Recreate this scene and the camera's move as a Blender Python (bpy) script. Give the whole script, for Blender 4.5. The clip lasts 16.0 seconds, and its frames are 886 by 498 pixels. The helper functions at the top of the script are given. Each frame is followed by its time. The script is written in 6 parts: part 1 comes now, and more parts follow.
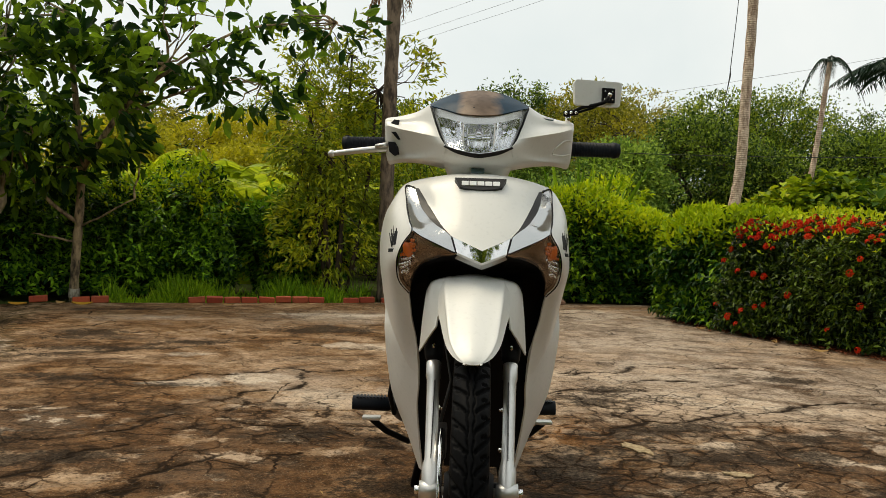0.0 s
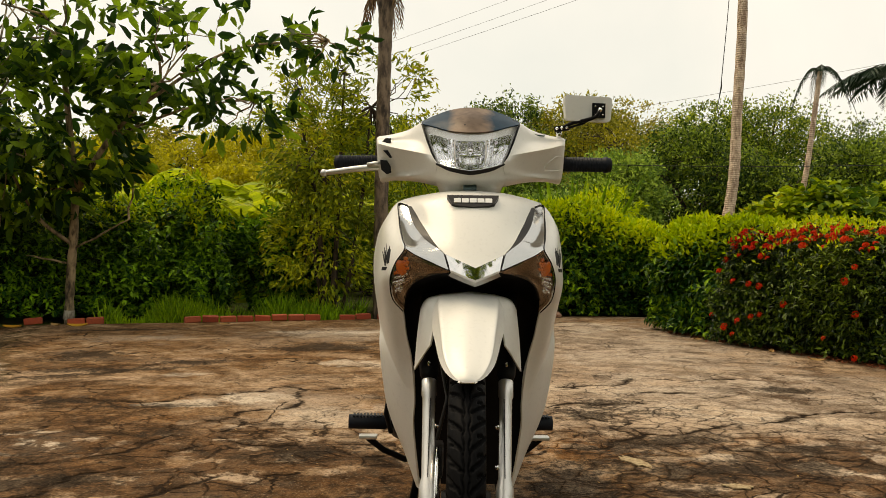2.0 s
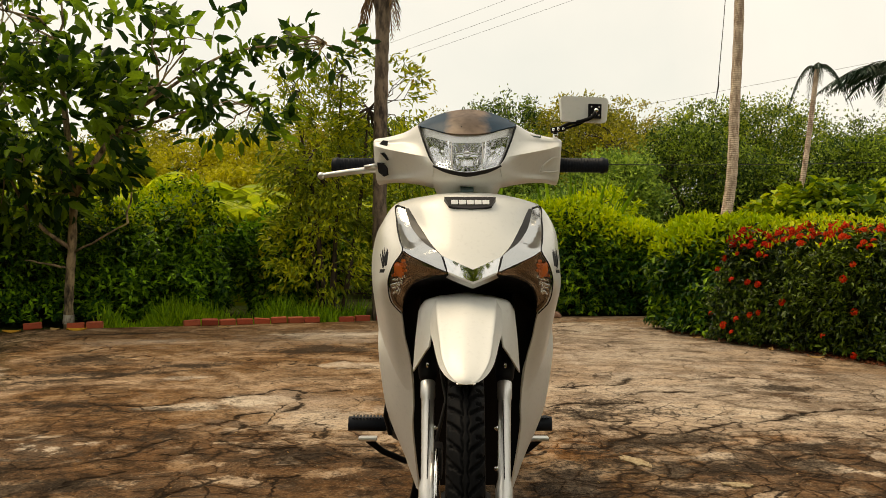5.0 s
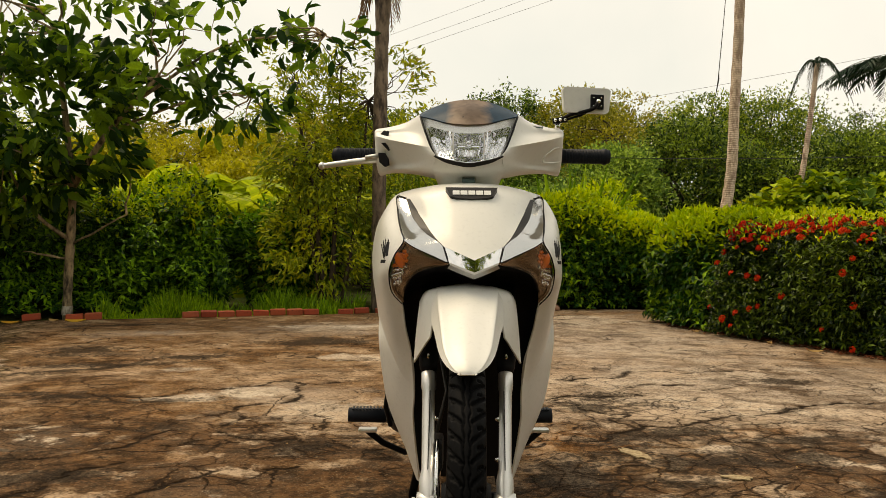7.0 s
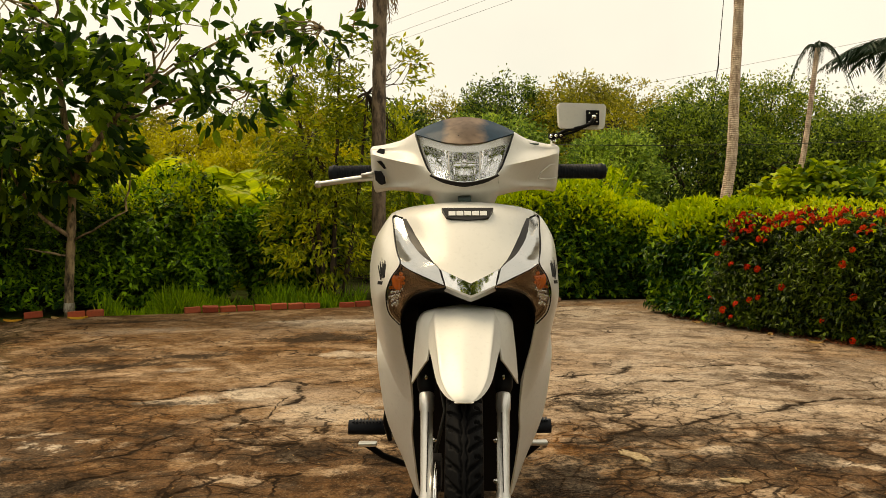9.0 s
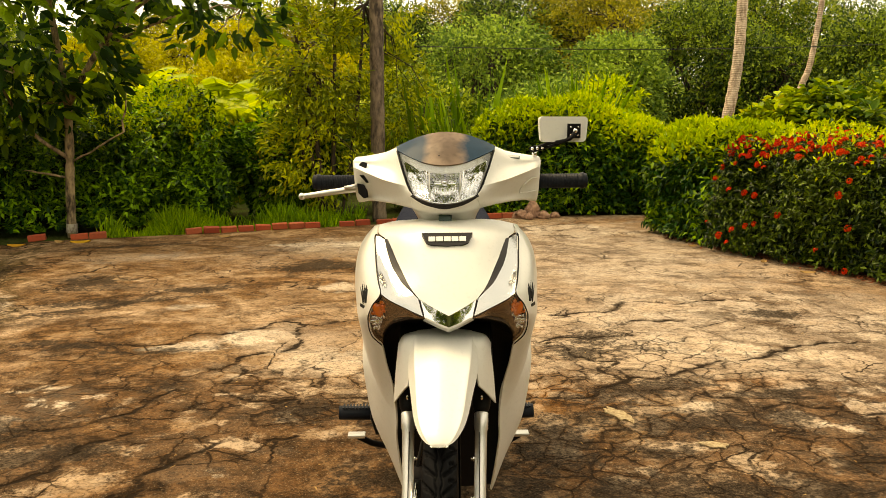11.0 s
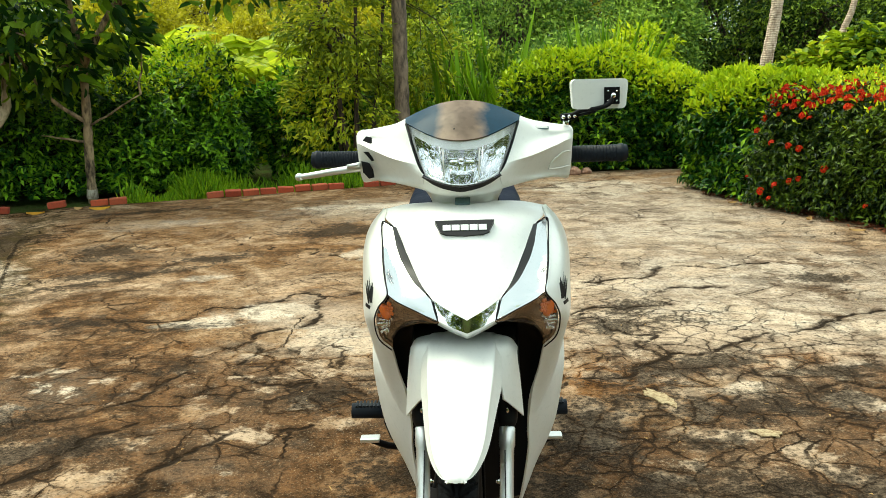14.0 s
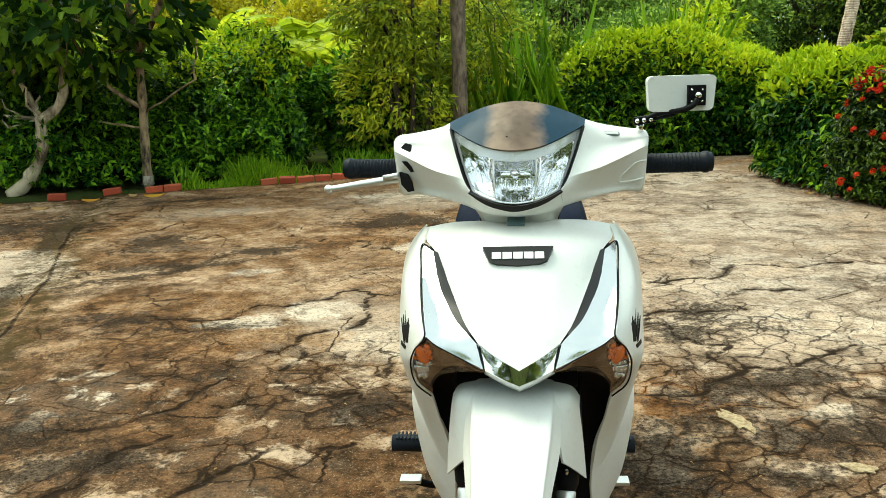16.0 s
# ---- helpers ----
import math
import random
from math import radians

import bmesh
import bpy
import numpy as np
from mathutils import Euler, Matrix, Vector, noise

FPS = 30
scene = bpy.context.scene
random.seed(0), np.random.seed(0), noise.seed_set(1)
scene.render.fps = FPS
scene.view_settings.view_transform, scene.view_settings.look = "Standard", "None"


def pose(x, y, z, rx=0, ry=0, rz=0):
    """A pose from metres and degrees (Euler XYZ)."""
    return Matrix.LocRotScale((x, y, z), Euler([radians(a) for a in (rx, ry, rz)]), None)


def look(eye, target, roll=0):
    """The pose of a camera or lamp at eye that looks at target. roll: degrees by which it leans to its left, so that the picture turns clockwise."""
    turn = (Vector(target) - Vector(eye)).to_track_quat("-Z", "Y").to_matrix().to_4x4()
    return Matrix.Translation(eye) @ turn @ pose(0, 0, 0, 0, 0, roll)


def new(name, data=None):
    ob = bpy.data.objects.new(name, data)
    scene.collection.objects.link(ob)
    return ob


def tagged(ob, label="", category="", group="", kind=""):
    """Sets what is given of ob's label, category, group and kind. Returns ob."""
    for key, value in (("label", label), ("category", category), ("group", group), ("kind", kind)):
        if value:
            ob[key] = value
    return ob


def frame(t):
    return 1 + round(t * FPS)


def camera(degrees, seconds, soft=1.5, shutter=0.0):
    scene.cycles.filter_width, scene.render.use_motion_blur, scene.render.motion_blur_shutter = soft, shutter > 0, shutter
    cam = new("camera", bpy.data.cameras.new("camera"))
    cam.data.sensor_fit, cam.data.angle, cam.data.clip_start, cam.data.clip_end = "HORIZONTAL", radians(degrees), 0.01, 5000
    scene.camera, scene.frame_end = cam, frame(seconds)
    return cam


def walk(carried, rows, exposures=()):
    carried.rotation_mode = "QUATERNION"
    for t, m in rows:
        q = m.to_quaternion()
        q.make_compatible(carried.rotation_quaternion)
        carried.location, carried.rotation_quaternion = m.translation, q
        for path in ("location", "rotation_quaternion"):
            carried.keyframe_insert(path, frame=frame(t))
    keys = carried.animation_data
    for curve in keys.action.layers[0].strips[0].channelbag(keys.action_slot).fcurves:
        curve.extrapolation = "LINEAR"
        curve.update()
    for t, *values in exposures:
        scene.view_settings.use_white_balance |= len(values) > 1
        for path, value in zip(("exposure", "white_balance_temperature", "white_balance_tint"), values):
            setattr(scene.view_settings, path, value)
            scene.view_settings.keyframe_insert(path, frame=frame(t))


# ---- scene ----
cam = camera(54.5, 16.0, soft=0.7)
PATH = [
    (0, (0.044, -0.073, 0.75), (0.008, 1.926, 0.71), 1.7),
    (0.5, (0.046, -0.08, 0.752), (0.011, 1.919, 0.729), 1.6),
    (1, (0.052, -0.08, 0.757), (0.019, 1.92, 0.749), 1.0),
    (1.5, (0.04, -0.076, 0.754), (0.007, 1.924, 0.749), 0.6),
    (2, (0.049, -0.073, 0.756), (0.022, 1.927, 0.75), 0.7),
    (2.5, (0.061, -0.076, 0.759), (0.036, 1.924, 0.757), 0.5),
    (3, (0.054, -0.071, 0.757), (0.029, 1.929, 0.757), 0.3),
    (3.5, (0.052, -0.07, 0.757), (0.026, 1.93, 0.759), 0.2),
    (4, (0.052, -0.073, 0.758), (0.025, 1.927, 0.757), 0.0),
    (6.5, (0.052, -0.078, 0.758), (0.031, 1.921, 0.751), 0.5),
    (7, (0.047, -0.07, 0.753), (0.025, 1.93, 0.733), 0.4),
    (7.5, (0.045, -0.069, 0.753), (0.023, 1.931, 0.715), 0.4),
    (8, (0.044, -0.074, 0.756), (0.023, 1.926, 0.713), 0.3),
    (8.2, (0.045, -0.076, 0.758), (0.023, 1.923, 0.714), 0.2),
    (10.3, (0.095, -0.066, 1.038), (0.069, 1.925, 0.841), -0.7),
    (10.5, (0.102, -0.077, 1.068), (0.072, 1.907, 0.814), -0.6),
    (11, (0.108, -0.087, 1.096), (0.072, 1.889, 0.793), -0.5),
    (11.5, (0.114, -0.055, 1.098), (0.071, 1.918, 0.773), -0.5),
    (12, (0.126, -0.038, 1.097), (0.021, 1.93, 0.754), -0.7),
    (12.5, (0.124, 0.016, 1.087), (0.012, 1.98, 0.728), -0.1),
    (13, (0.117, 0.063, 1.091), (0.008, 2.024, 0.712), -0.6),
    (13.5, (0.099, 0.125, 1.107), (-0.008, 2.083, 0.713), -0.9),
    (14, (0.128, 0.174, 1.122), (0.02, 2.129, 0.713), -1.8),
    (14.5, (0.175, 0.216, 1.126), (-0.037, 2.159, 0.703), -0.8),
    (15, (0.217, 0.232, 1.133), (-0.05, 2.165, 0.697), -1.7),
    (15.5, (0.22, 0.276, 1.137), (-0.066, 2.205, 0.692), -2.2),
    (16, (0.131, 0.422, 1.146), (-0.114, 2.356, 0.699), -2.2),
]
EXPOSURE = [(0.0, -0.07, 7050, 12), (1.5, 0.0, 8150, 15), (8.2, 0.0, 8350, 15), (10.3, 0.40, 10700, 14), (11.4, 0.77, 9800, 11), (11.8, 0.82, 8050, 6), (12.3, 0.84, 7200, 2), (14.0, 0.86, 6400, -3), (16.0, 0.81, 6300, -4)]
walk(cam, [(t, look(eye, target, roll)) for t, eye, target, roll in PATH], EXPOSURE)

# ---------------------------------------------------------------- node tools
def node(nt, kind, props=None, **inputs):
    """A node; inputs by name (spaces as underscores) or as i0, i1 ...; a socket is linked, a value is set."""
    n = nt.nodes.new(kind)
    props = props or {}
    if "operation" in props:
        n.operation = props["operation"]
    if "feature" in props:
        n.feature = props["feature"]
    if "bands_direction" in props:
        n.bands_direction = props["bands_direction"]
    if "attribute_name" in props:
        n.attribute_name = props["attribute_name"]
    if "vector_type" in props:
        n.vector_type = props["vector_type"]
    for key, value in inputs.items():
        if key[0] == "i" and key[1:].isdigit():
            sock = n.inputs[int(key[1:])]
        else:
            sock = n.inputs[key.replace("_", " ")]
        if isinstance(value, bpy.types.NodeSocket):
            nt.links.new(value, sock)
        else:
            sock.default_value = value
    return n


def rgb(c):
    return (c[0], c[1], c[2], 1.0)


def noise_tex(nt, vec, scale, detail=4.0, rough=0.55, distort=0.0):
    return node(nt, "ShaderNodeTexNoise", None, Vector=vec, Scale=scale, Detail=detail, Roughness=rough, Distortion=distort).outputs[0]


def ramp(nt, fac, stops):
    n = node(nt, "ShaderNodeValToRGB", None, Fac=fac)
    e = n.color_ramp.elements
    while len(e) < len(stops):
        e.new(0.5)
    for k, (p, c) in enumerate(stops):
        e[k].position, e[k].color = p, rgb(c)
    return n.outputs[0]


def span(nt, value, a, b, lo=0.0, hi=1.0):
    return node(nt, "ShaderNodeMapRange", None, i0=value, i1=a, i2=b, i3=lo, i4=hi).outputs[0]


def mixc(nt, fac, a, b, mode="MIX"):
    n = nt.nodes.new("ShaderNodeMix")
    n.data_type, n.blend_type = "RGBA", mode
    for k, value in ((0, fac), (6, a), (7, b)):
        if isinstance(value, bpy.types.NodeSocket):
            nt.links.new(value, n.inputs[k])
        else:
            n.inputs[k].default_value = value if k == 0 else rgb(value)
    return n.outputs[2]


def maths(nt, op, a, b=0.0):
    return node(nt, "ShaderNodeMath", {"operation": op}, i0=a, i1=b).outputs[0]


def blank(name):
    m = bpy.data.materials.new(name)
    m.use_nodes = True
    nt = m.node_tree
    nt.nodes.clear()
    out = nt.nodes.new("ShaderNodeOutputMaterial")
    return m, nt, out


def position(nt):
    return nt.nodes.new("ShaderNodeNewGeometry").outputs["Position"]


def local(nt):
    return nt.nodes.new("ShaderNodeTexCoord").outputs["Object"]


# ---------------------------------------------------------------- world and light
SUN_UP, SUN_ROUND = 62.0, 300.0  # degrees above the horizon; round from north, clockwise seen from above
world = bpy.data.worlds.new("overcast_sky")
scene.world = world
world.use_nodes = True
wt = world.node_tree
wt.nodes.clear()
sky = node(wt, "ShaderNodeTexSky")
sky.sky_type, sky.sun_disc, sky.sun_elevation, sky.sun_rotation = "NISHITA", False, radians(SUN_UP), radians(SUN_ROUND)
sky_dir = wt.nodes.new("ShaderNodeTexCoord").outputs["Generated"]
cloud = noise_tex(wt, sky_dir, 2.2, 5.0, 0.55, 0.4)
cloud_col = ramp(wt, cloud, [(0.3, (0.75, 0.86, 0.89)), (0.65, (0.92, 0.99, 1.0))])
blue = node(wt, "ShaderNodeBackground", None, Color=sky.outputs[0], Strength=0.07)
grey = node(wt, "ShaderNodeBackground", None, Color=cloud_col, Strength=1.15)
both = node(wt, "ShaderNodeMixShader", None, i0=0.86, i1=blue.outputs[0], i2=grey.outputs[0])
wout = wt.nodes.new("ShaderNodeOutputWorld")
wt.links.new(both.outputs[0], wout.inputs[0])

sun = new("sun", bpy.data.lights.new("sun", "SUN"))
sun.data.energy, sun.data.angle, sun.data.color = 2.2, radians(35), (1.0, 0.91, 0.71)
sun.matrix_world = look((0, 0, 30), (30 * -math.sin(radians(SUN_ROUND)) / math.tan(radians(SUN_UP)), 30 * -math.cos(radians(SUN_ROUND)) / math.tan(radians(SUN_UP)), 0))


# ---------------------------------------------------------------- materials
def painted(name, col, rough=0.3, coat=0.0, metal=0.0, grain=60.0, wear=0.06, bump=0.02, spec=0.5):
    """A plain finish with faint dirt at two scales and a fine relief."""
    m, nt, out = blank(name)
    pos = local(nt)
    broad = noise_tex(nt, pos, 5.0, 3.0)
    fine = noise_tex(nt, pos, grain, 4.0)
    dirty = tuple(c * (1 - 2.5 * wear) for c in col)
    c = mixc(nt, span(nt, broad, 0.4, 0.75), col, dirty)
    c = mixc(nt, span(nt, fine, 0.55, 0.8, 0.0, 0.5), c, tuple(x * 0.8 for x in col))
    r = span(nt, fine, 0.3, 0.7, max(rough - 0.06, 0.02), rough + 0.08)
    b = node(nt, "ShaderNodeBump", None, Strength=bump, Distance=0.002, Height=fine)
    p = node(nt, "ShaderNodeBsdfPrincipled", None, Base_Color=c, Roughness=r, Metallic=metal, Normal=b.outputs[0], Coat_Weight=coat, Coat_Roughness=0.05, Specular_IOR_Level=spec)
    nt.links.new(p.outputs[0], out.inputs[0])
    return m


def clear_lens(name, tint=(1, 1, 1)):
    m, nt, out = blank(name)
    see = node(nt, "ShaderNodeBsdfTransparent", None, Color=rgb(tint))
    gloss = node(nt, "ShaderNodeBsdfGlossy", None, Color=rgb((1, 1, 1)), Roughness=0.03)
    mix = node(nt, "ShaderNodeMixShader", None, i0=0.05, i1=see.outputs[0], i2=gloss.outputs[0])
    nt.links.new(mix.outputs[0], out.inputs[0])
    return m


def leafy(name, young, old, dead=None, through_light=0.3, rough=0.42, hue_size=0.8):
    """Foliage: colour by leaf and by patches, a waxy gloss, light let through."""
    m, nt, out = blank(name)
    one = nt.nodes.new("ShaderNodeNewGeometry")
    patch = noise_tex(nt, one.outputs["Position"], hue_size, 3.0)
    pick = maths(nt, "ADD", maths(nt, "MULTIPLY", one.outputs["Random Per Island"], 0.6), span(nt, patch, 0.3, 0.7, 0.0, 0.4))
    mid = tuple((a + b) / 2 for a, b in zip(young, old))
    stops = [(0.0, tuple(x * 0.4 for x in old)), (0.38, old), (0.62, mid), (0.88, young)]
    if dead:
        stops.append((0.97, dead))
    c = ramp(nt, pick, stops)
    vein = noise_tex(nt, one.outputs["Position"], 45.0, 3.0)
    c = mixc(nt, span(nt, vein, 0.35, 0.75, 0.0, 0.35), c, old)
    p = node(nt, "ShaderNodeBsdfPrincipled", None, Base_Color=c, Roughness=rough, Specular_IOR_Level=0.13)
    tr = node(nt, "ShaderNodeBsdfTranslucent", None, Color=c)
    mix = node(nt, "ShaderNodeMixShader", None, i0=through_light, i1=p.outputs[0], i2=tr.outputs[0])
    nt.links.new(mix.outputs[0], out.inputs[0])
    return m


def barky(name, light, dark, size=18.0, rings=0.0):
    m, nt, out = blank(name)
    pos = local(nt)
    st = node(nt, "ShaderNodeMapping", None, Vector=pos, Scale=(1.0, 1.0, 0.35)).outputs[0]
    a = noise_tex(nt, st, size, 6.0, 0.65)
    b = noise_tex(nt, pos, 3.0, 3.0)
    c = ramp(nt, a, [(0.40, dark), (0.58, light)])
    c = mixc(nt, span(nt, b, 0.45, 0.7, 0.0, 0.6), c, tuple(x * 0.55 for x in light))
    h = a
    if rings:
        w = node(nt, "ShaderNodeTexWave", {"bands_direction": "Z"}, Vector=pos, Scale=rings, Distortion=4.0, Detail=3.0).outputs[1]
        c = mixc(nt, span(nt, w, 0.0, 0.3, 0.4, 0.0), c, dark)
        h = maths(nt, "ADD", maths(nt, "MULTIPLY", w, 0.35), a)
    bump = node(nt, "ShaderNodeBump", None, Strength=0.8, Distance=0.02, Height=h)
    p = node(nt, "ShaderNodeBsdfPrincipled", None, Base_Color=c, Roughness=0.85, Normal=bump.outputs[0])
    nt.links.new(p.outputs[0], out.inputs[0])
    return m


# stains and painted shade of the yard: x, y, half length, half width, turn in degrees, strength
STAINS_AND_SHADE = [(1.35, 3.22, 0.42, 0.11, 4, 0.75), (0.78, 3.12, 0.20, 0.10, 0, 0.7), (1.55, 2.72, 0.30, 0.14, 10, 0.55), (0.75, 2.62, 0.22, 0.14, 0, 0.6), (-2.42, 5.62, 0.32, 0.30, 5, 1.0), (-1.58, 5.38, 0.22, 0.15, 10, 1.0), (-2.0, 5.0, 0.8, 0.14, 16, 0.8), (-0.96, 6.28, 0.46, 0.27, 8, 1.0), (-1.8, 3.98, 0.45, 0.12, -14, 0.8), (-1.12, 3.34, 0.16, 0.10, 0, 0.7), (-0.5, 3.04, 0.26, 0.14, 0, 0.9),
               (1.85, 4.62, 0.26, 0.16, 0, 0.8), (0.72, 3.85, 0.28, 0.30, 20, 0.7), 
               # next row: the shade under the bike, painted onto the wet-dark ground
               (0.1, 2.3, 0.45, 0.5, 0, 0.9), (-0.25, 3.0, 0.30, 0.22, 0, 0.5),
               (-0.3, 2.1, 0.5, 0.25, 0, 0.9), (0.7, 2.2, 0.4, 0.3, 0, 0.9), (-2.6, 3.6, 0.5, 0.3, 20, 0.7), (-1.3, 3.9, 0.5, 0.16, 10, 0.6),
               (-2.3, 3.0, 0.4, 0.25, 0, 0.9), (-2.9, 7.3, 1.0, 0.12, 20, 0.8), (-3.4, 6.2, 0.6, 0.2, 20, 0.6),
               (-2.15, 4.75, 0.55, 0.10, 34, 0.9), (0.42, 2.72, 0.30, 0.28, 0, 0.9), (0.80, 4.15, 0.26, 0.14, 20, 0.7), (0.85, 3.28, 0.42, 0.13, 24, 0.9), (1.55, 2.55, 0.5, 0.2, 10, 0.7), (1.0, 2.90, 0.75, 0.20, 10, 0.75), (0.85, 2.32, 0.7, 0.18, 0, 0.8), (0.6, 2.95, 0.3, 0.2, 20, 0.7), (-1.7, 2.75, 0.6, 0.3, 10, 0.7), (0.95, 3.9, 0.3, 0.22, 0, 0.55), (-3.38, 6.15, 0.16, 1.0, 22, 1.0), (-2.68, 4.4, 0.09, 0.5, 22, 0.9), (-3.85, 6.3, 0.35, 0.6, 20, 0.8), (-3.3, 4.6, 0.3, 0.25, 0, 0.7), (-1.35, 2.55, 0.5, 0.14, 20, 0.8)]
LIGHT_STAINS = [(-0.52, 3.70, 0.26, 0.24, 0, 1.0), (-0.92, 4.17, 0.26, 0.13, 0, 0.8), (-1.28, 3.93, 0.22, 0.10, 0, 0.7), (-0.75, 2.47, 0.13, 0.08, 10, 1.0), (-0.52, 2.64, 0.14, 0.08, 0, 0.6), (-1.46, 4.87, 0.22, 0.12, 0, 0.6), (-1.22, 7.42, 0.42, 0.14, 10, 0.9), (1.07, 2.94, 0.14, 0.09, 0, 0.9), (-1.62, 3.05, 0.30, 0.26, 20, 1.0), (-0.85, 7.45, 0.50, 0.24, 0, 0.7),
                (1.2, 8.2, 0.8, 0.8, 0, 0.7), (-0.55, 5.4, 0.5, 0.25, 0, 0.6), (1.5, 3.9, 0.6, 0.5, 0, 0.6), (-3.0, 4.95, 0.50, 0.26, -40, 1.2), (1.9, 3.2, 0.5, 0.3, 0, 0.6), (1.02, 3.07, 0.13, 0.07, 20, 1.0), (-0.91, 4.12, 0.24, 0.13, 20, 0.9), (-1.19, 3.94, 0.24, 0.12, 0, 0.8), (-3.05, 5.15, 0.34, 0.20, -40, 1.3), (-2.75, 4.55, 0.12, 0.30, -30, 1.0), (1.45, 2.85, 0.12, 0.07, 0, 0.9), (1.2, 2.6, 0.12, 0.06, 0, 0.8)]
RUST_STAINS = [(0.55, 3.15, 0.22, 0.20, 0, 1.0), (1.25, 3.35, 0.55, 0.16, 10, 0.7), (-1.2, 3.6, 0.6, 0.4, 0, 0.3), (-0.9, 2.8, 0.6, 0.3, 0, 0.3), (0.45, 4.3, 0.5, 0.4, 0, 0.4)]


PALE_FIELDS = [(1.3, 6.6, 1.3, 2.2, 0, 1.1), (1.6, 4.4, 1.2, 1.0, 0, 1.35), (-0.9, 7.2, 1.2, 0.9, 20, 0.7), (-0.7, 4.1, 0.8, 0.6, 0, 0.6), (1.7, 3.2, 0.9, 0.6, 0, 0.9), (-2.4, 6.7, 0.9, 0.5, 20, 0.5)]
CRACKED = [(0.95, 2.65, 0.8, 0.5, 0, 1.1), (-0.75, 2.65, 0.35, 0.25, 0, 0.9), (0.85, 3.6, 0.9, 0.8, 0, 1.0), (1.3, 2.7, 0.9, 0.5, 0, 1.0), (-0.5, 3.3, 0.7, 0.6, 0, 1.0), (-1.0, 2.4, 0.8, 0.4, 0, 0.35), (0.6, 4.6, 0.6, 0.4, 0, 0.8)]
# grime; the first two rows also paint vignetting into the near corners
GRIME_AND_FALLOFF = [(-1.55, 2.55, 1.2, 0.70, 0, 1.8), (1.75, 2.75, 0.8, 0.6, 0, 1.4), (-0.35, 2.35, 0.40, 0.45, 0, 1.0), (0.55, 2.5, 0.55, 0.42, 0, 1.0), (1.35, 2.45, 0.8, 0.45, 0, 1.2), (0.95, 2.8, 0.5, 0.3, 0, 0.75), (0.72, 3.3, 0.55, 0.5, 0, 0.7), (-1.9, 3.9, 0.9, 0.5, 0, 0.75), (-1.95, 5.1, 0.6, 0.5, 10, 0.75),
         (-3.6, 6.3, 1.2, 0.8, 20, 0.7), (1.75, 5.0, 0.7, 0.4, 0, 0.6), (-1.0, 6.1, 0.9, 0.5, 0, 0.6), (2.2, 3.4, 0.8, 0.5, 0, 0.6), (-4.0, 7.6, 1.5, 0.25, 20, 0.9)]


# long cracks of the yard, from end to end, and the joint towards the side slab
CRACKS = [[(-0.79, 4.47), (-0.67, 4.05), (-0.70, 3.91), (-0.90, 3.79), (-0.86, 3.61), (-0.80, 3.21), (-0.53, 3.18), (-0.20, 3.02)],
          [(-1.75, 4.05), (-1.27, 4.19), (-0.89, 4.47), (-0.45, 4.52)], [(-1.02, 2.15), (-0.79, 2.59), (-0.67, 2.78), (-0.46, 2.79)], [(-1.43, 2.84), (-1.30, 2.88), (-1.06, 3.30)],
          [(-1.30, 2.30), (-1.19, 2.52), (-1.06, 2.81)], [(0.30, 3.05), (0.74, 3.33), (1.02, 3.47), (1.40, 3.70), (2.1, 4.0)], [(0.50, 4.02), (0.75, 4.09), (0.92, 4.40), (1.3, 4.45)],
          [(0.56, 4.05), (0.64, 3.75), (0.82, 3.69), (0.78, 3.36)], [(0.61, 4.61), (1.09, 4.93), (1.7, 5.0)], [(1.02, 3.47), (1.25, 3.05), (1.75, 2.95)], [(-0.40, 5.3), (-1.0, 5.45), (-1.6, 5.9)]]
JOINT = [(-4.6, 9.4), (-3.58, 7.05), (-2.78, 5.05), (-2.27, 3.77), (-1.2, 1.1), (0.4, -2.9)]


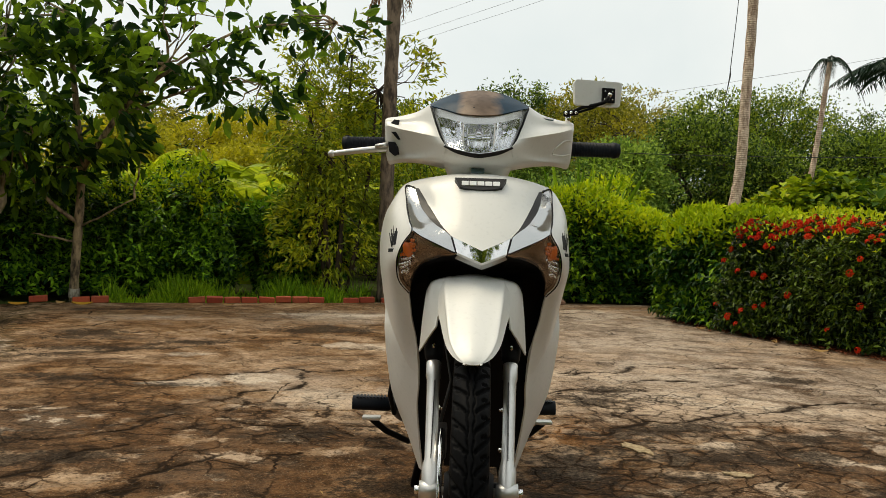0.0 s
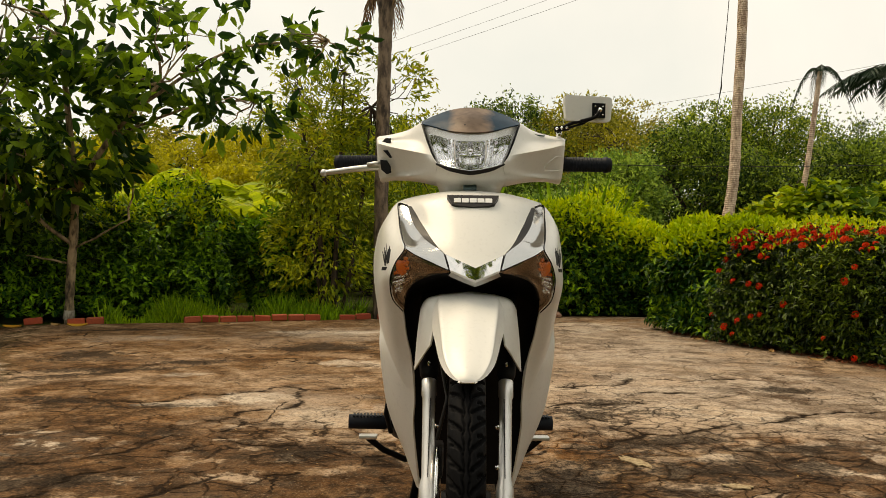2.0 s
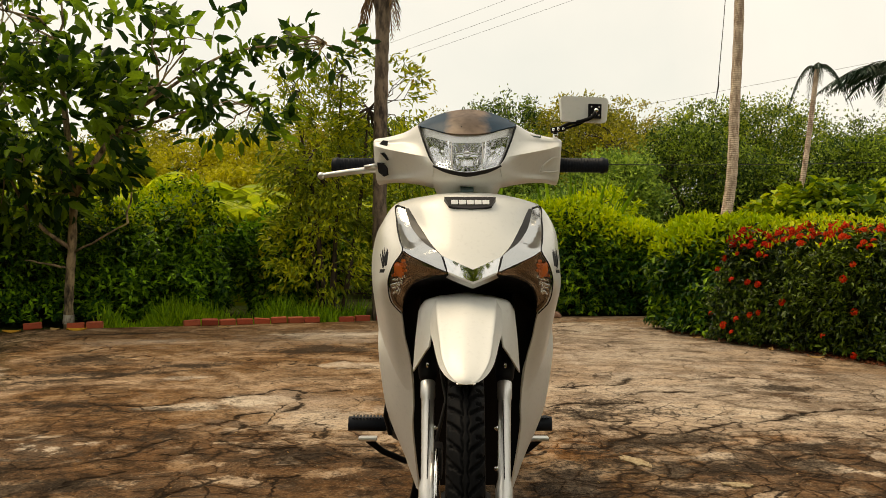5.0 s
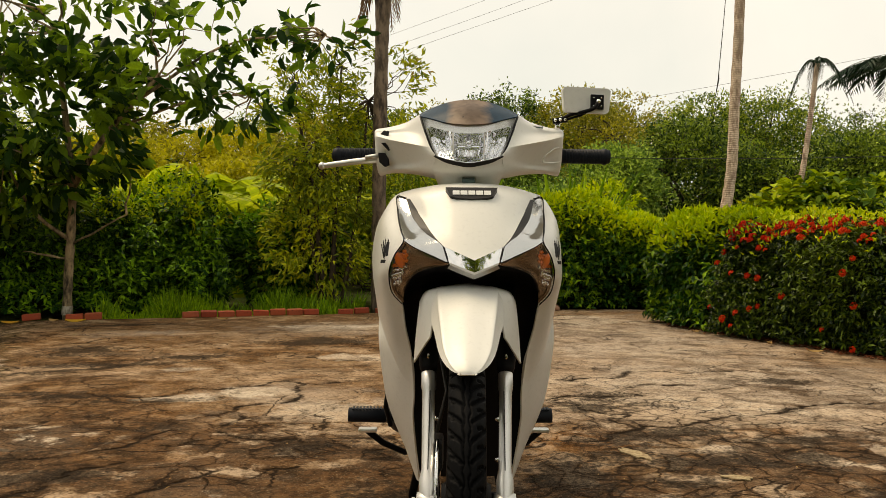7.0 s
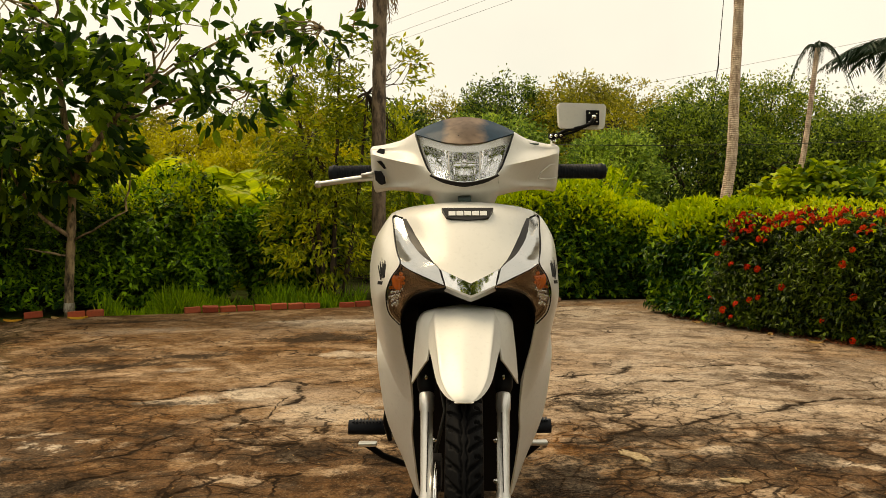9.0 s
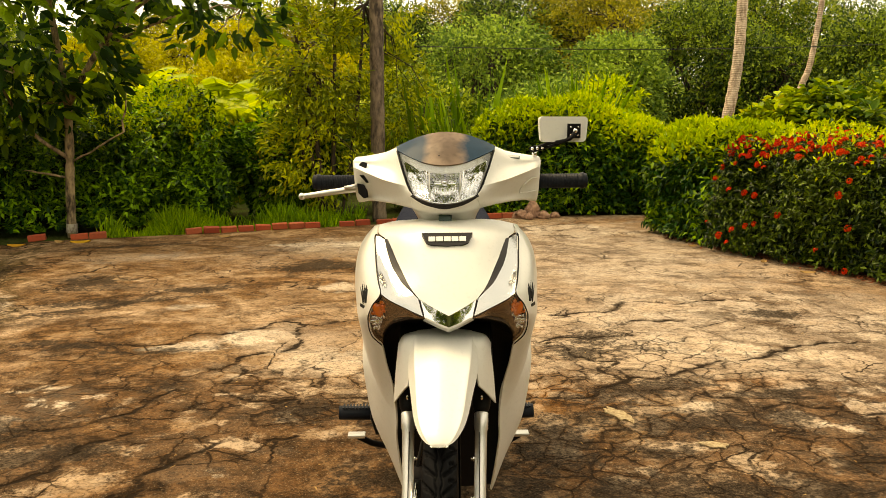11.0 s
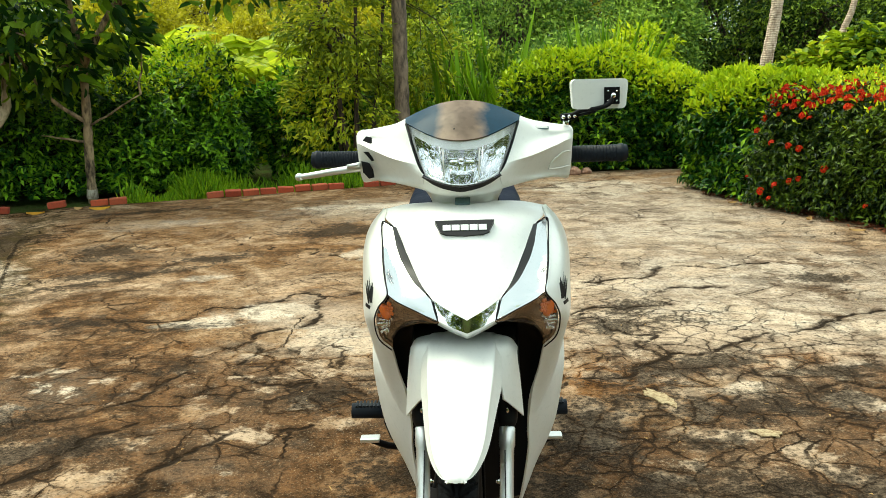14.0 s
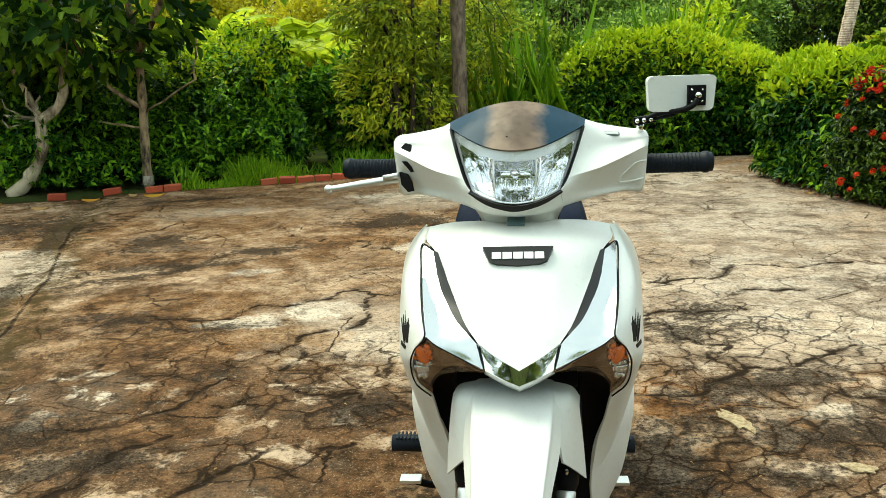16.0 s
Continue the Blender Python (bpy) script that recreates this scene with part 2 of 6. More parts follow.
def worn_concrete():
    m, nt, out = blank("worn_concrete")
    pos = position(nt)
    w1 = node(nt, "ShaderNodeTexNoise", None, Vector=pos, Scale=1.7, Detail=4.0, Roughness=0.6).outputs[1]
    shift = node(nt, "ShaderNodeVectorMath", {"operation": "SCALE"}, i0=node(nt, "ShaderNodeVectorMath", {"operation": "SUBTRACT"}, i0=w1, i1=(0.5, 0.5, 0.5)).outputs[0], Scale=0.35).outputs[0]
    bent = node(nt, "ShaderNodeVectorMath", {"operation": "ADD"}, i0=pos, i1=shift).outputs[0]
    flat = node(nt, "ShaderNodeMapping", None, Vector=bent, Scale=(1.0, 1.0, 0.0)).outputs[0]
    broad = noise_tex(nt, pos, 0.9, 6.0, 0.6, 0.3)
    mid = noise_tex(nt, pos, 3.0, 10.0, 0.72)
    fine = noise_tex(nt, pos, 26.0, 6.0, 0.7)
    grit = noise_tex(nt, pos, 160.0, 3.0, 0.7)
    spot = noise_tex(nt, pos, 8.0, 10.0, 0.78)
    c = ramp(nt, maths(nt, "ADD", maths(nt, "MULTIPLY", mid, 0.6), maths(nt, "MULTIPLY", spot, 0.4)), [(0.37, (0.030, 0.016, 0.007)), (0.44, (0.094, 0.047, 0.017)), (0.505, (0.172, 0.100, 0.048)), (0.57, (0.265, 0.184, 0.113)), (0.67, (0.44, 0.36, 0.26))])
    c = mixc(nt, span(nt, broad, 0.40, 0.60, 0.0, 0.35), c, mixc(nt, span(nt, spot, 0.42, 0.58), (0.040, 0.018, 0.006), (0.23, 0.112, 0.040)))
    warm = maths(nt, "MULTIPLY", span(nt, noise_tex(nt, flat, 1.3, 6.0, 0.65, 0.8), 0.5, 0.62, 0.0, 0.85), span(nt, spot, 0.36, 0.52, 0.15, 1.0))
    c = mixc(nt, warm, c, (0.43, 0.33, 0.235))

    def blots(kind, edge):
        """How much of one kind of stain or painted darkening lies here, with a ragged rim."""
        near = node(nt, "ShaderNodeAttribute", {"attribute_name": kind}).outputs["Fac"]
        torn = maths(nt, "ADD", maths(nt, "MULTIPLY", mid, 2.2), maths(nt, "MULTIPLY", spot, 1.8))
        return span(nt, maths(nt, "SUBTRACT", near, maths(nt, "SUBTRACT", torn, 2.0)), 0.0, edge)

    c = mixc(nt, maths(nt, "MULTIPLY", blots("pale", 0.8), span(nt, spot, 0.36, 0.56, 0.35, 0.95)), c, (0.43, 0.385, 0.328))
    c = mixc(nt, maths(nt, "MULTIPLY", blots("light", 0.3), span(nt, fine, 0.32, 0.55, 0.2, 0.95)), c, (0.57, 0.51, 0.425))
    c = mixc(nt, maths(nt, "MULTIPLY", blots("rust", 0.6), 0.8), c, (0.23, 0.100, 0.026))
    moss = maths(nt, "MULTIPLY", span(nt, noise_tex(nt, pos, 3.2, 10.0, 0.78, 0.3), 0.52, 0.58, 0.0, 0.85), span(nt, noise_tex(nt, pos, 0.7, 3.0), 0.42, 0.60))
    c = mixc(nt, moss, c, (0.022, 0.012, 0.006))
    # cracks: long jagged ones and a finer net where the skin is worn
    w2 = node(nt, "ShaderNodeTexNoise", None, Vector=pos, Scale=5.0, Detail=5.0, Roughness=0.65).outputs[1]
    jag = node(nt, "ShaderNodeVectorMath", {"operation": "SCALE"}, i0=node(nt, "ShaderNodeVectorMath", {"operation": "SUBTRACT"}, i0=w2, i1=(0.5, 0.5, 0.5)).outputs[0], Scale=0.15).outputs[0]
    rough_pos = node(nt, "ShaderNodeMapping", None, Vector=node(nt, "ShaderNodeVectorMath", {"operation": "ADD"}, i0=pos, i1=jag).outputs[0], Scale=(1.0, 1.0, 0.0)).outputs[0]
    big = node(nt, "ShaderNodeTexVoronoi", {"feature": "DISTANCE_TO_EDGE"}, Vector=rough_pos, Scale=2.0, Randomness=1.0).outputs[0]
    small = node(nt, "ShaderNodeTexVoronoi", {"feature": "DISTANCE_TO_EDGE"}, Vector=rough_pos, Scale=7.0, Randomness=1.0).outputs[0]
    thick = span(nt, mid, 0.35, 0.7, 0.002, 0.011)
    k1 = maths(nt, "MULTIPLY", span(nt, maths(nt, "DIVIDE", big, thick), 0.5, 1.3, 1.0, 0.0), span(nt, noise_tex(nt, pos, 2.1, 3.0), 0.50, 0.58))
    soot = noise_tex(nt, pos, 5.5, 12.0, 0.74, 0.35)
    ragged = maths(nt, "ADD", maths(nt, "SUBTRACT", soot, 0.5), maths(nt, "MULTIPLY", maths(nt, "SUBTRACT", fine, 0.5), 0.5))
    c = mixc(nt, maths(nt, "MULTIPLY", span(nt, maths(nt, "ADD", small, maths(nt, "MULTIPLY", ragged, 0.9)), 0.03, 0.16, 0.0, 0.75), blots("cracked", 0.5)), c, (0.42, 0.345, 0.265))
    k2 = maths(nt, "MULTIPLY", span(nt, maths(nt, "ADD", small, maths(nt, "MULTIPLY", ragged, 0.16)), 0.0, 0.032, 0.9, 0.0), maths(nt, "MAXIMUM", span(nt, noise_tex(nt, pos, 1.1, 5.0), 0.52, 0.62), blots("cracked", 0.5)))
    crack = maths(nt, "MAXIMUM", k1, k2)
    # each broken piece has a tint of its own
    piece = node(nt, "ShaderNodeSeparateColor", None, i0=node(nt, "ShaderNodeTexVoronoi", {"feature": "F1"}, Vector=rough_pos, Scale=3.1, Randomness=1.0).outputs[1]).outputs[0]
    c = mixc(nt, span(nt, piece, 0.62, 0.95, 0.0, 0.28), c, (0.38, 0.29, 0.205))
    c = mixc(nt, span(nt, piece, 0.05, 0.35, 0.30, 0.0), c, (0.105, 0.058, 0.028))
    # grime gathered along the cracks, cleaner middles of the broken pieces
    cell = node(nt, "ShaderNodeTexVoronoi", {"feature": "DISTANCE_TO_EDGE"}, Vector=rough_pos, Scale=3.1, Randomness=1.0).outputs[0]
    k3 = maths(nt, "MULTIPLY", span(nt, maths(nt, "ADD", cell, maths(nt, "MULTIPLY", ragged, 0.07)), 0.0, 0.014, 0.9, 0.0), span(nt, noise_tex(nt, pos, 1.7, 4.0), 0.47, 0.57))
    crack = maths(nt, "MAXIMUM", crack, k3)
    g = maths(nt, "ADD", maths(nt, "MULTIPLY", cell, 0.75), maths(nt, "MULTIPLY", maths(nt, "SUBTRACT", soot, 0.5), 1.35))
    # real grime plus the painted corner darkening
    where = maths(nt, "MAXIMUM", span(nt, noise_tex(nt, pos, 0.8, 4.0, 0.6), 0.42, 0.60, 0.12, 0.55), blots("grime_falloff", 0.7))
    c = mixc(nt, maths(nt, "MULTIPLY", span(nt, g, 0.16, 0.34, 0.0, 0.30), span(nt, where, 0.3, 0.9, 1.0, 0.3)), c, (0.46, 0.345, 0.245))
    c = mixc(nt, maths(nt, "MULTIPLY", span(nt, maths(nt, "SUBTRACT", g, maths(nt, "MULTIPLY", where, 0.20)), -0.04, 0.05, 0.92, 0.0), where), c, mixc(nt, span(nt, spot, 0.40, 0.60), (0.014, 0.008, 0.004), (0.125, 0.066, 0.030)))
    c = mixc(nt, span(nt, fine, 0.46, 0.66, 0.0, 0.72), c, mixc(nt, 0.7, c, (0.022, 0.014, 0.008)))
    c = mixc(nt, span(nt, grit, 0.58, 0.68, 0.0, 0.35), c, (0.42, 0.36, 0.27))
    dots = noise_tex(nt, pos, 75.0, 4.0, 0.75)
    c = mixc(nt, span(nt, dots, 0.53, 0.63, 0.0, 0.7), c, (0.018, 0.012, 0.007))
    c = mixc(nt, span(nt, dots, 0.29, 0.38, 0.45, 0.0), c, (0.50, 0.44, 0.33))
    gritty = maths(nt, "ADD", node(nt, "ShaderNodeAttribute", {"attribute_name": "dark"}).outputs["Fac"], maths(nt, "MULTIPLY", ragged, 4.2))
    c = mixc(nt, maths(nt, "MULTIPLY", span(nt, gritty, 0.10, 0.55), span(nt, dots, 0.40, 0.58, 0.72, 0.95)), c, mixc(nt, span(nt, grit, 0.45, 0.65), (0.010, 0.008, 0.006), (0.045, 0.034, 0.024)))
    def along(kind, wide, wander):
        """1 on a line of the yard that wanders a little, 0 off it."""
        far = node(nt, "ShaderNodeAttribute", {"attribute_name": kind}).outputs["Fac"]
        shake = maths(nt, "MULTIPLY", maths(nt, "SUBTRACT", noise_tex(nt, pos, 11.0, 6.0, 0.7), 0.5), wander)
        return span(nt, maths(nt, "ADD", far, shake), wide * 0.55, wide * 1.25, 1.0, 0.0)

    c = mixc(nt, maths(nt, "MULTIPLY", along("rift", 0.030, 0.11), span(nt, ragged, -0.07, 0.0, 0.75, 0.0)), c, (0.030, 0.019, 0.011))
    c = mixc(nt, maths(nt, "MULTIPLY", along("joint", 0.17, 0.5), span(nt, soot, 0.44, 0.54, 0.9, 0.15)), c, (0.040, 0.030, 0.012))
    c = mixc(nt, along("joint", 0.013, 0.04), c, (0.014, 0.010, 0.006))
    crack = maths(nt, "MAXIMUM", crack, maths(nt, "MULTIPLY", along("rift", 0.011, 0.035), span(nt, noise_tex(nt, pos, 6.0, 3.0), 0.36, 0.46)))
    c = mixc(nt, maths(nt, "MULTIPLY", crack, 0.94), c, (0.013, 0.009, 0.006))
    c = mixc(nt, 1.0, c, (1.22, 1.13, 1.06), "MULTIPLY")
    h = maths(nt, "ADD", maths(nt, "MULTIPLY", mid, 0.9), maths(nt, "MULTIPLY", fine, 0.35))
    h = maths(nt, "SUBTRACT", h, maths(nt, "MULTIPLY", crack, 0.6))
    b1 = node(nt, "ShaderNodeBump", None, Strength=0.7, Distance=0.025, Height=h)
    b2 = node(nt, "ShaderNodeBump", None, Strength=0.35, Distance=0.003, Height=grit, Normal=b1.outputs[0])
    r = span(nt, mid, 0.3, 0.7, 0.62, 0.9)
    p = node(nt, "ShaderNodeBsdfPrincipled", None, Base_Color=c, Roughness=r, Normal=b2.outputs[0], Specular_IOR_Level=0.02)
    nt.links.new(p.outputs[0], out.inputs[0])
    return m


def soil_mat():
    m, nt, out = blank("leaf_littered_soil")
    pos = position(nt)
    a = noise_tex(nt, pos, 2.0, 8.0, 0.7)
    f = noise_tex(nt, pos, 30.0, 5.0, 0.7)
    c = ramp(nt, a, [(0.35, (0.022, 0.022, 0.009)), (0.5, (0.045, 0.060, 0.014)), (0.65, (0.05, 0.095, 0.016))])
    c = mixc(nt, span(nt, f, 0.45, 0.7, 0.0, 0.6), c, (0.09, 0.06, 0.03))
    b = node(nt, "ShaderNodeBump", None, Strength=0.9, Distance=0.04, Height=f)
    p = node(nt, "ShaderNodeBsdfPrincipled", None, Base_Color=c, Roughness=0.95, Specular_IOR_Level=0.05, Normal=b.outputs[0])
    nt.links.new(p.outputs[0], out.inputs[0])
    return m


def brick_mat():
    m, nt, out = blank("red_clay_brick")
    pos = local(nt)
    who = nt.nodes.new("ShaderNodeObjectInfo").outputs["Random"]
    f = noise_tex(nt, pos, 40.0, 6.0, 0.7)
    c = ramp(nt, who, [(0.0, (0.28, 0.040, 0.014)), (0.5, (0.42, 0.070, 0.022)), (1.0, (0.33, 0.075, 0.030))])
    c = mixc(nt, span(nt, f, 0.5, 0.72, 0.0, 0.7), c, (0.09, 0.035, 0.018))
    b = node(nt, "ShaderNodeBump", None, Strength=0.6, Distance=0.004, Height=f)
    p = node(nt, "ShaderNodeBsdfPrincipled", None, Base_Color=c, Roughness=0.85, Normal=b.outputs[0])
    nt.links.new(p.outputs[0], out.inputs[0])
    return m


CONCRETE, SOIL, BRICK = worn_concrete(), soil_mat(), brick_mat()
WHITE = painted("pearl_white_paint", (0.77, 0.76, 0.72), 0.34, 0.25, 0.0, 120.0, 0.02, 0.008)
BLACK = painted("black_plastic", (0.006, 0.006, 0.007), 0.5, spec=0.12)
DULL = painted("dark_grey_trim", (0.022, 0.020, 0.020), 0.4, spec=0.25)
CHROME = painted("chrome_plate", (0.82, 0.82, 0.82), 0.06, 0.0, 1.0, 90.0, 0.02, 0.0)
ALLOY = painted("silver_fork_alloy", (0.66, 0.65, 0.63), 0.36, 0.0, 0.85, 260.0, 0.0, 0.0)
SILVER = painted("lamp_reflector", (0.90, 0.91, 0.93), 0.07, 0.0, 1.0, 70.0, 0.02, 0.05)
INDICATOR = painted("indicator_silver", (0.56, 0.57, 0.57), 0.13, 0.0, 1.0, 26.0, 0.04, 0.35)
BEZEL = painted("lamp_bezel", (0.78, 0.80, 0.82), 0.20, 0.5, 0.3, 40.0, 0.02, 0.0)
TEAL = painted("teal_grey_plastic", (0.10, 0.16, 0.17), 0.4)
BRONZE = painted("smoked_reflector", (0.215, 0.195, 0.180), 0.11, 0.2, 0.95, 25.0, 0.05, 0.0)
AMBER = painted("amber_bulb_glass", (0.78, 0.15, 0.018), 0.15, 0.6)
PRISM = painted("white_prism_reflector", (0.82, 0.78, 0.72), 0.15, 0.6)
TYRE = painted("tyre_rubber", (0.0035, 0.0035, 0.004), 0.6, 0.0, 0.0, 200.0, 0.1, 0.1, 0.06)


def smoked_visor():
    """Dark blue-grey glaze with a tan reflection painted across its middle."""
    m, nt, out = blank("smoked_visor")
    pos = local(nt)
    x = maths(nt, "ABSOLUTE", node(nt, "ShaderNodeSeparateXYZ", None, i0=pos).outputs[0])
    f = noise_tex(nt, pos, 70.0, 4.0)
    edge = maths(nt, "ADD", x, maths(nt, "MULTIPLY", f, 0.012))
    broad = noise_tex(nt, pos, 14.0, 3.0)
    edge = maths(nt, "ADD", edge, maths(nt, "MULTIPLY", maths(nt, "SUBTRACT", broad, 0.5), 0.035))
    # tan reflection in the middle, put into the base colour
    c = mixc(nt, span(nt, edge, 0.036, 0.056), mixc(nt, span(nt, broad, 0.40, 0.62), (0.235, 0.170, 0.128), (0.135, 0.098, 0.076)), (0.020, 0.046, 0.074))
    c = mixc(nt, span(nt, f, 0.5, 0.8, 0.0, 0.3), c, (0.02, 0.018, 0.018))
    p = node(nt, "ShaderNodeBsdfPrincipled", None, Base_Color=c, Roughness=0.25, Specular_IOR_Level=0.06)
    nt.links.new(p.outputs[0], out.inputs[0])
    return m


SMOKE = smoked_visor()
RUBBER = painted("grip_rubber", (0.009, 0.012, 0.018), 0.5, 0.0, 0.0, 180.0, 0.08, 0.1, 0.15)
VINYL = painted("navy_seat_vinyl", (0.009, 0.012, 0.024), 0.7, spec=0.04)
ENGINE = painted("engine_casting", (0.10, 0.10, 0.10), 0.5, 0.0, 0.6)
BADGE_WHITE = painted("badge_white", (0.85, 0.85, 0.84), 0.35)
LENS = clear_lens("clear_lens")
CABLE = painted("cable_black", (0.02, 0.02, 0.02), 0.6)
STONE = barky("red_brown_rubble", (0.38, 0.215, 0.14), (0.13, 0.065, 0.042), 9.0)
BARK_DARK = barky("dark_bark", (0.085, 0.055, 0.035), (0.020, 0.014, 0.010))
BARK_GREY = barky("lichen_grey_bark", (0.74, 0.61, 0.42), (0.10, 0.066, 0.040), 9.0)
BARK_PALM = barky("ringed_palm_bark", (0.70, 0.53, 0.39), (0.32, 0.21, 0.14), 16.0, 9.0)
BARK_BROWN = barky("brown_palm_bark", (0.25, 0.18, 0.125), (0.040, 0.027, 0.019), 14.0)
BARK_FRUIT = barky("brown_bark", (0.42, 0.30, 0.17), (0.030, 0.019, 0.011), 14.0)
LEAF_TREE = leafy("broad_dark_leaves", (0.36, 0.56, 0.028), (0.020, 0.060, 0.009), (0.55, 0.45, 0.03), 0.55)
LEAF_BUSH = leafy("bush_leaves", (0.33, 0.62, 0.026), (0.013, 0.062, 0.006), (0.30, 0.22, 0.02))
LEAF_FINE = leafy("fine_shrub_leaves", (0.74, 0.74, 0.032), (0.19, 0.26, 0.022), (0.34, 0.20, 0.02), 0.38)
LEAF_HEDGE = leafy("hedge_leaves", (0.36, 0.59, 0.018), (0.014, 0.066, 0.006), None, 0.24, 0.35)
LEAF_VINE = leafy("creeper_leaves", (0.50, 0.60, 0.020), (0.055, 0.125, 0.010), (0.60, 0.48, 0.02), 0.3)
# yellow young leaves; their tone also paints in the light on hedge tops
LEAF_TIP = leafy("young_hedge_leaves", (0.70, 0.72, 0.022), (0.34, 0.48, 0.014), None, 0.35)
LEAF_IXORA = leafy("ixora_leaves", (0.13, 0.20, 0.012), (0.006, 0.020, 0.004), None, 0.2, 0.32)
LEAF_BANANA = leafy("banana_leaves", (0.72, 0.74, 0.034), (0.34, 0.44, 0.022), (0.50, 0.38, 0.06), 0.5)
LEAF_OLIVE = leafy("olive_forest_leaves", (0.64, 0.56, 0.034), (0.20, 0.20, 0.022), (0.22, 0.13, 0.02), 0.35)
LEAF_DEEP = leafy("deep_forest_leaves", (0.39, 0.52, 0.045), (0.032, 0.074, 0.014))
LEAF_MID = leafy("forest_leaves", (0.62, 0.70, 0.050), (0.080, 0.155, 0.018))
LEAF_PALE = leafy("pale_forest_leaves", (0.54, 0.70, 0.10), (0.11, 0.21, 0.036), None, 0.35)
LEAF_GOLD = leafy("golden_leaves", (0.72, 0.62, 0.026), (0.40, 0.38, 0.020), (0.35, 0.20, 0.02), 0.4)
LEAF_PALM = leafy("palm_leaflets", (0.050, 0.100, 0.055), (0.014, 0.034, 0.020), None, 0.08, 0.35)
GRASS = leafy("grass_blades", (0.46, 0.66, 0.024), (0.15, 0.31, 0.018), (0.30, 0.26, 0.06), 0.35)
DRY = leafy("dry_frond", (0.32, 0.19, 0.08), (0.13, 0.07, 0.03), None, 0.2)
RED = leafy("red_ixora_petals", (0.90, 0.115, 0.022), (0.62, 0.022, 0.009), None, 0.2, 0.5)
YELLOW_LEAF = leafy("yellow_fallen_leaf", (0.60, 0.36, 0.03), (0.38, 0.18, 0.02), None, 0.15, 0.6)
TAN_LEAF = leafy("tan_fallen_leaf", (0.46, 0.30, 0.12), (0.25, 0.14, 0.05), None, 0.1, 0.7)
WITHERED = leafy("withered_petals", (0.34, 0.10, 0.045), (0.12, 0.045, 0.022), None, 0.1, 0.7)
# near-black colour that paints the deep shade inside the hedges
INNER = painted("hedge_shade", (0.010, 0.014, 0.006), 0.95, spec=0.05)


# ---------------------------------------------------------------- mesh tools
def part(name, bm, material, parent=None, label=""):
    me = bpy.data.meshes.new(name)
    bmesh.ops.recalc_face_normals(bm, faces=bm.faces)
    bm.to_mesh(me)
    bm.free()
    return hang(name, me, material, parent, label)


def hang(name, me, material, parent=None, label=""):
    me.materials.append(material)
    ob = new(name, me)
    ob.parent = parent
    return tagged(ob, label)


def empty(name, m, label, category, group="", kind=""):
    ob = new(name)
    ob.matrix_world = m
    ob.empty_display_size = 0.1
    return tagged(ob, label, category, group, kind)


def fast_mesh(name, verts, faces, smooth=False):
    """A mesh from arrays, all faces with the same number of corners."""
    verts, faces = np.asarray(verts, np.float32), np.asarray(faces, np.int32)
    me = bpy.data.meshes.new(name)
    me.vertices.add(len(verts))
    me.vertices.foreach_set("co", verts.ravel())
    me.loops.add(faces.size)
    me.loops.foreach_set("vertex_index", faces.ravel())
    me.polygons.add(len(faces))
    me.polygons.foreach_set("loop_start", np.arange(0, faces.size, faces.shape[1], dtype=np.int32))
    if smooth:
        me.polygons.foreach_set("use_smooth", np.ones(len(faces), bool))
    me.update(calc_edges=True)
    return me


def smooth_line(pts, n):
    """Catmull-Rom through pts (k, ..., 3), n samples."""
    p = np.asarray(pts, float)
    k = len(p)
    if k == 2:
        t = np.linspace(0, 1, n).reshape((n,) + (1,) * (p.ndim - 1))
        return p[0] * (1 - t) + p[1] * t
    ext = np.concatenate([2 * p[:1] - p[1:2], p, 2 * p[-1:] - p[-2:-1]])
    out = []
    for u in np.linspace(0, k - 1, n):
        i = min(int(u), k - 2)
        f = u - i
        a, b, c, d = ext[i], ext[i + 1], ext[i + 2], ext[i + 3]
        out.append(0.5 * (2 * b + (c - a) * f + (2 * a - 5 * b + 4 * c - d) * f * f + (3 * b - a - 3 * c + d) * f ** 3))
    return np.array(out)


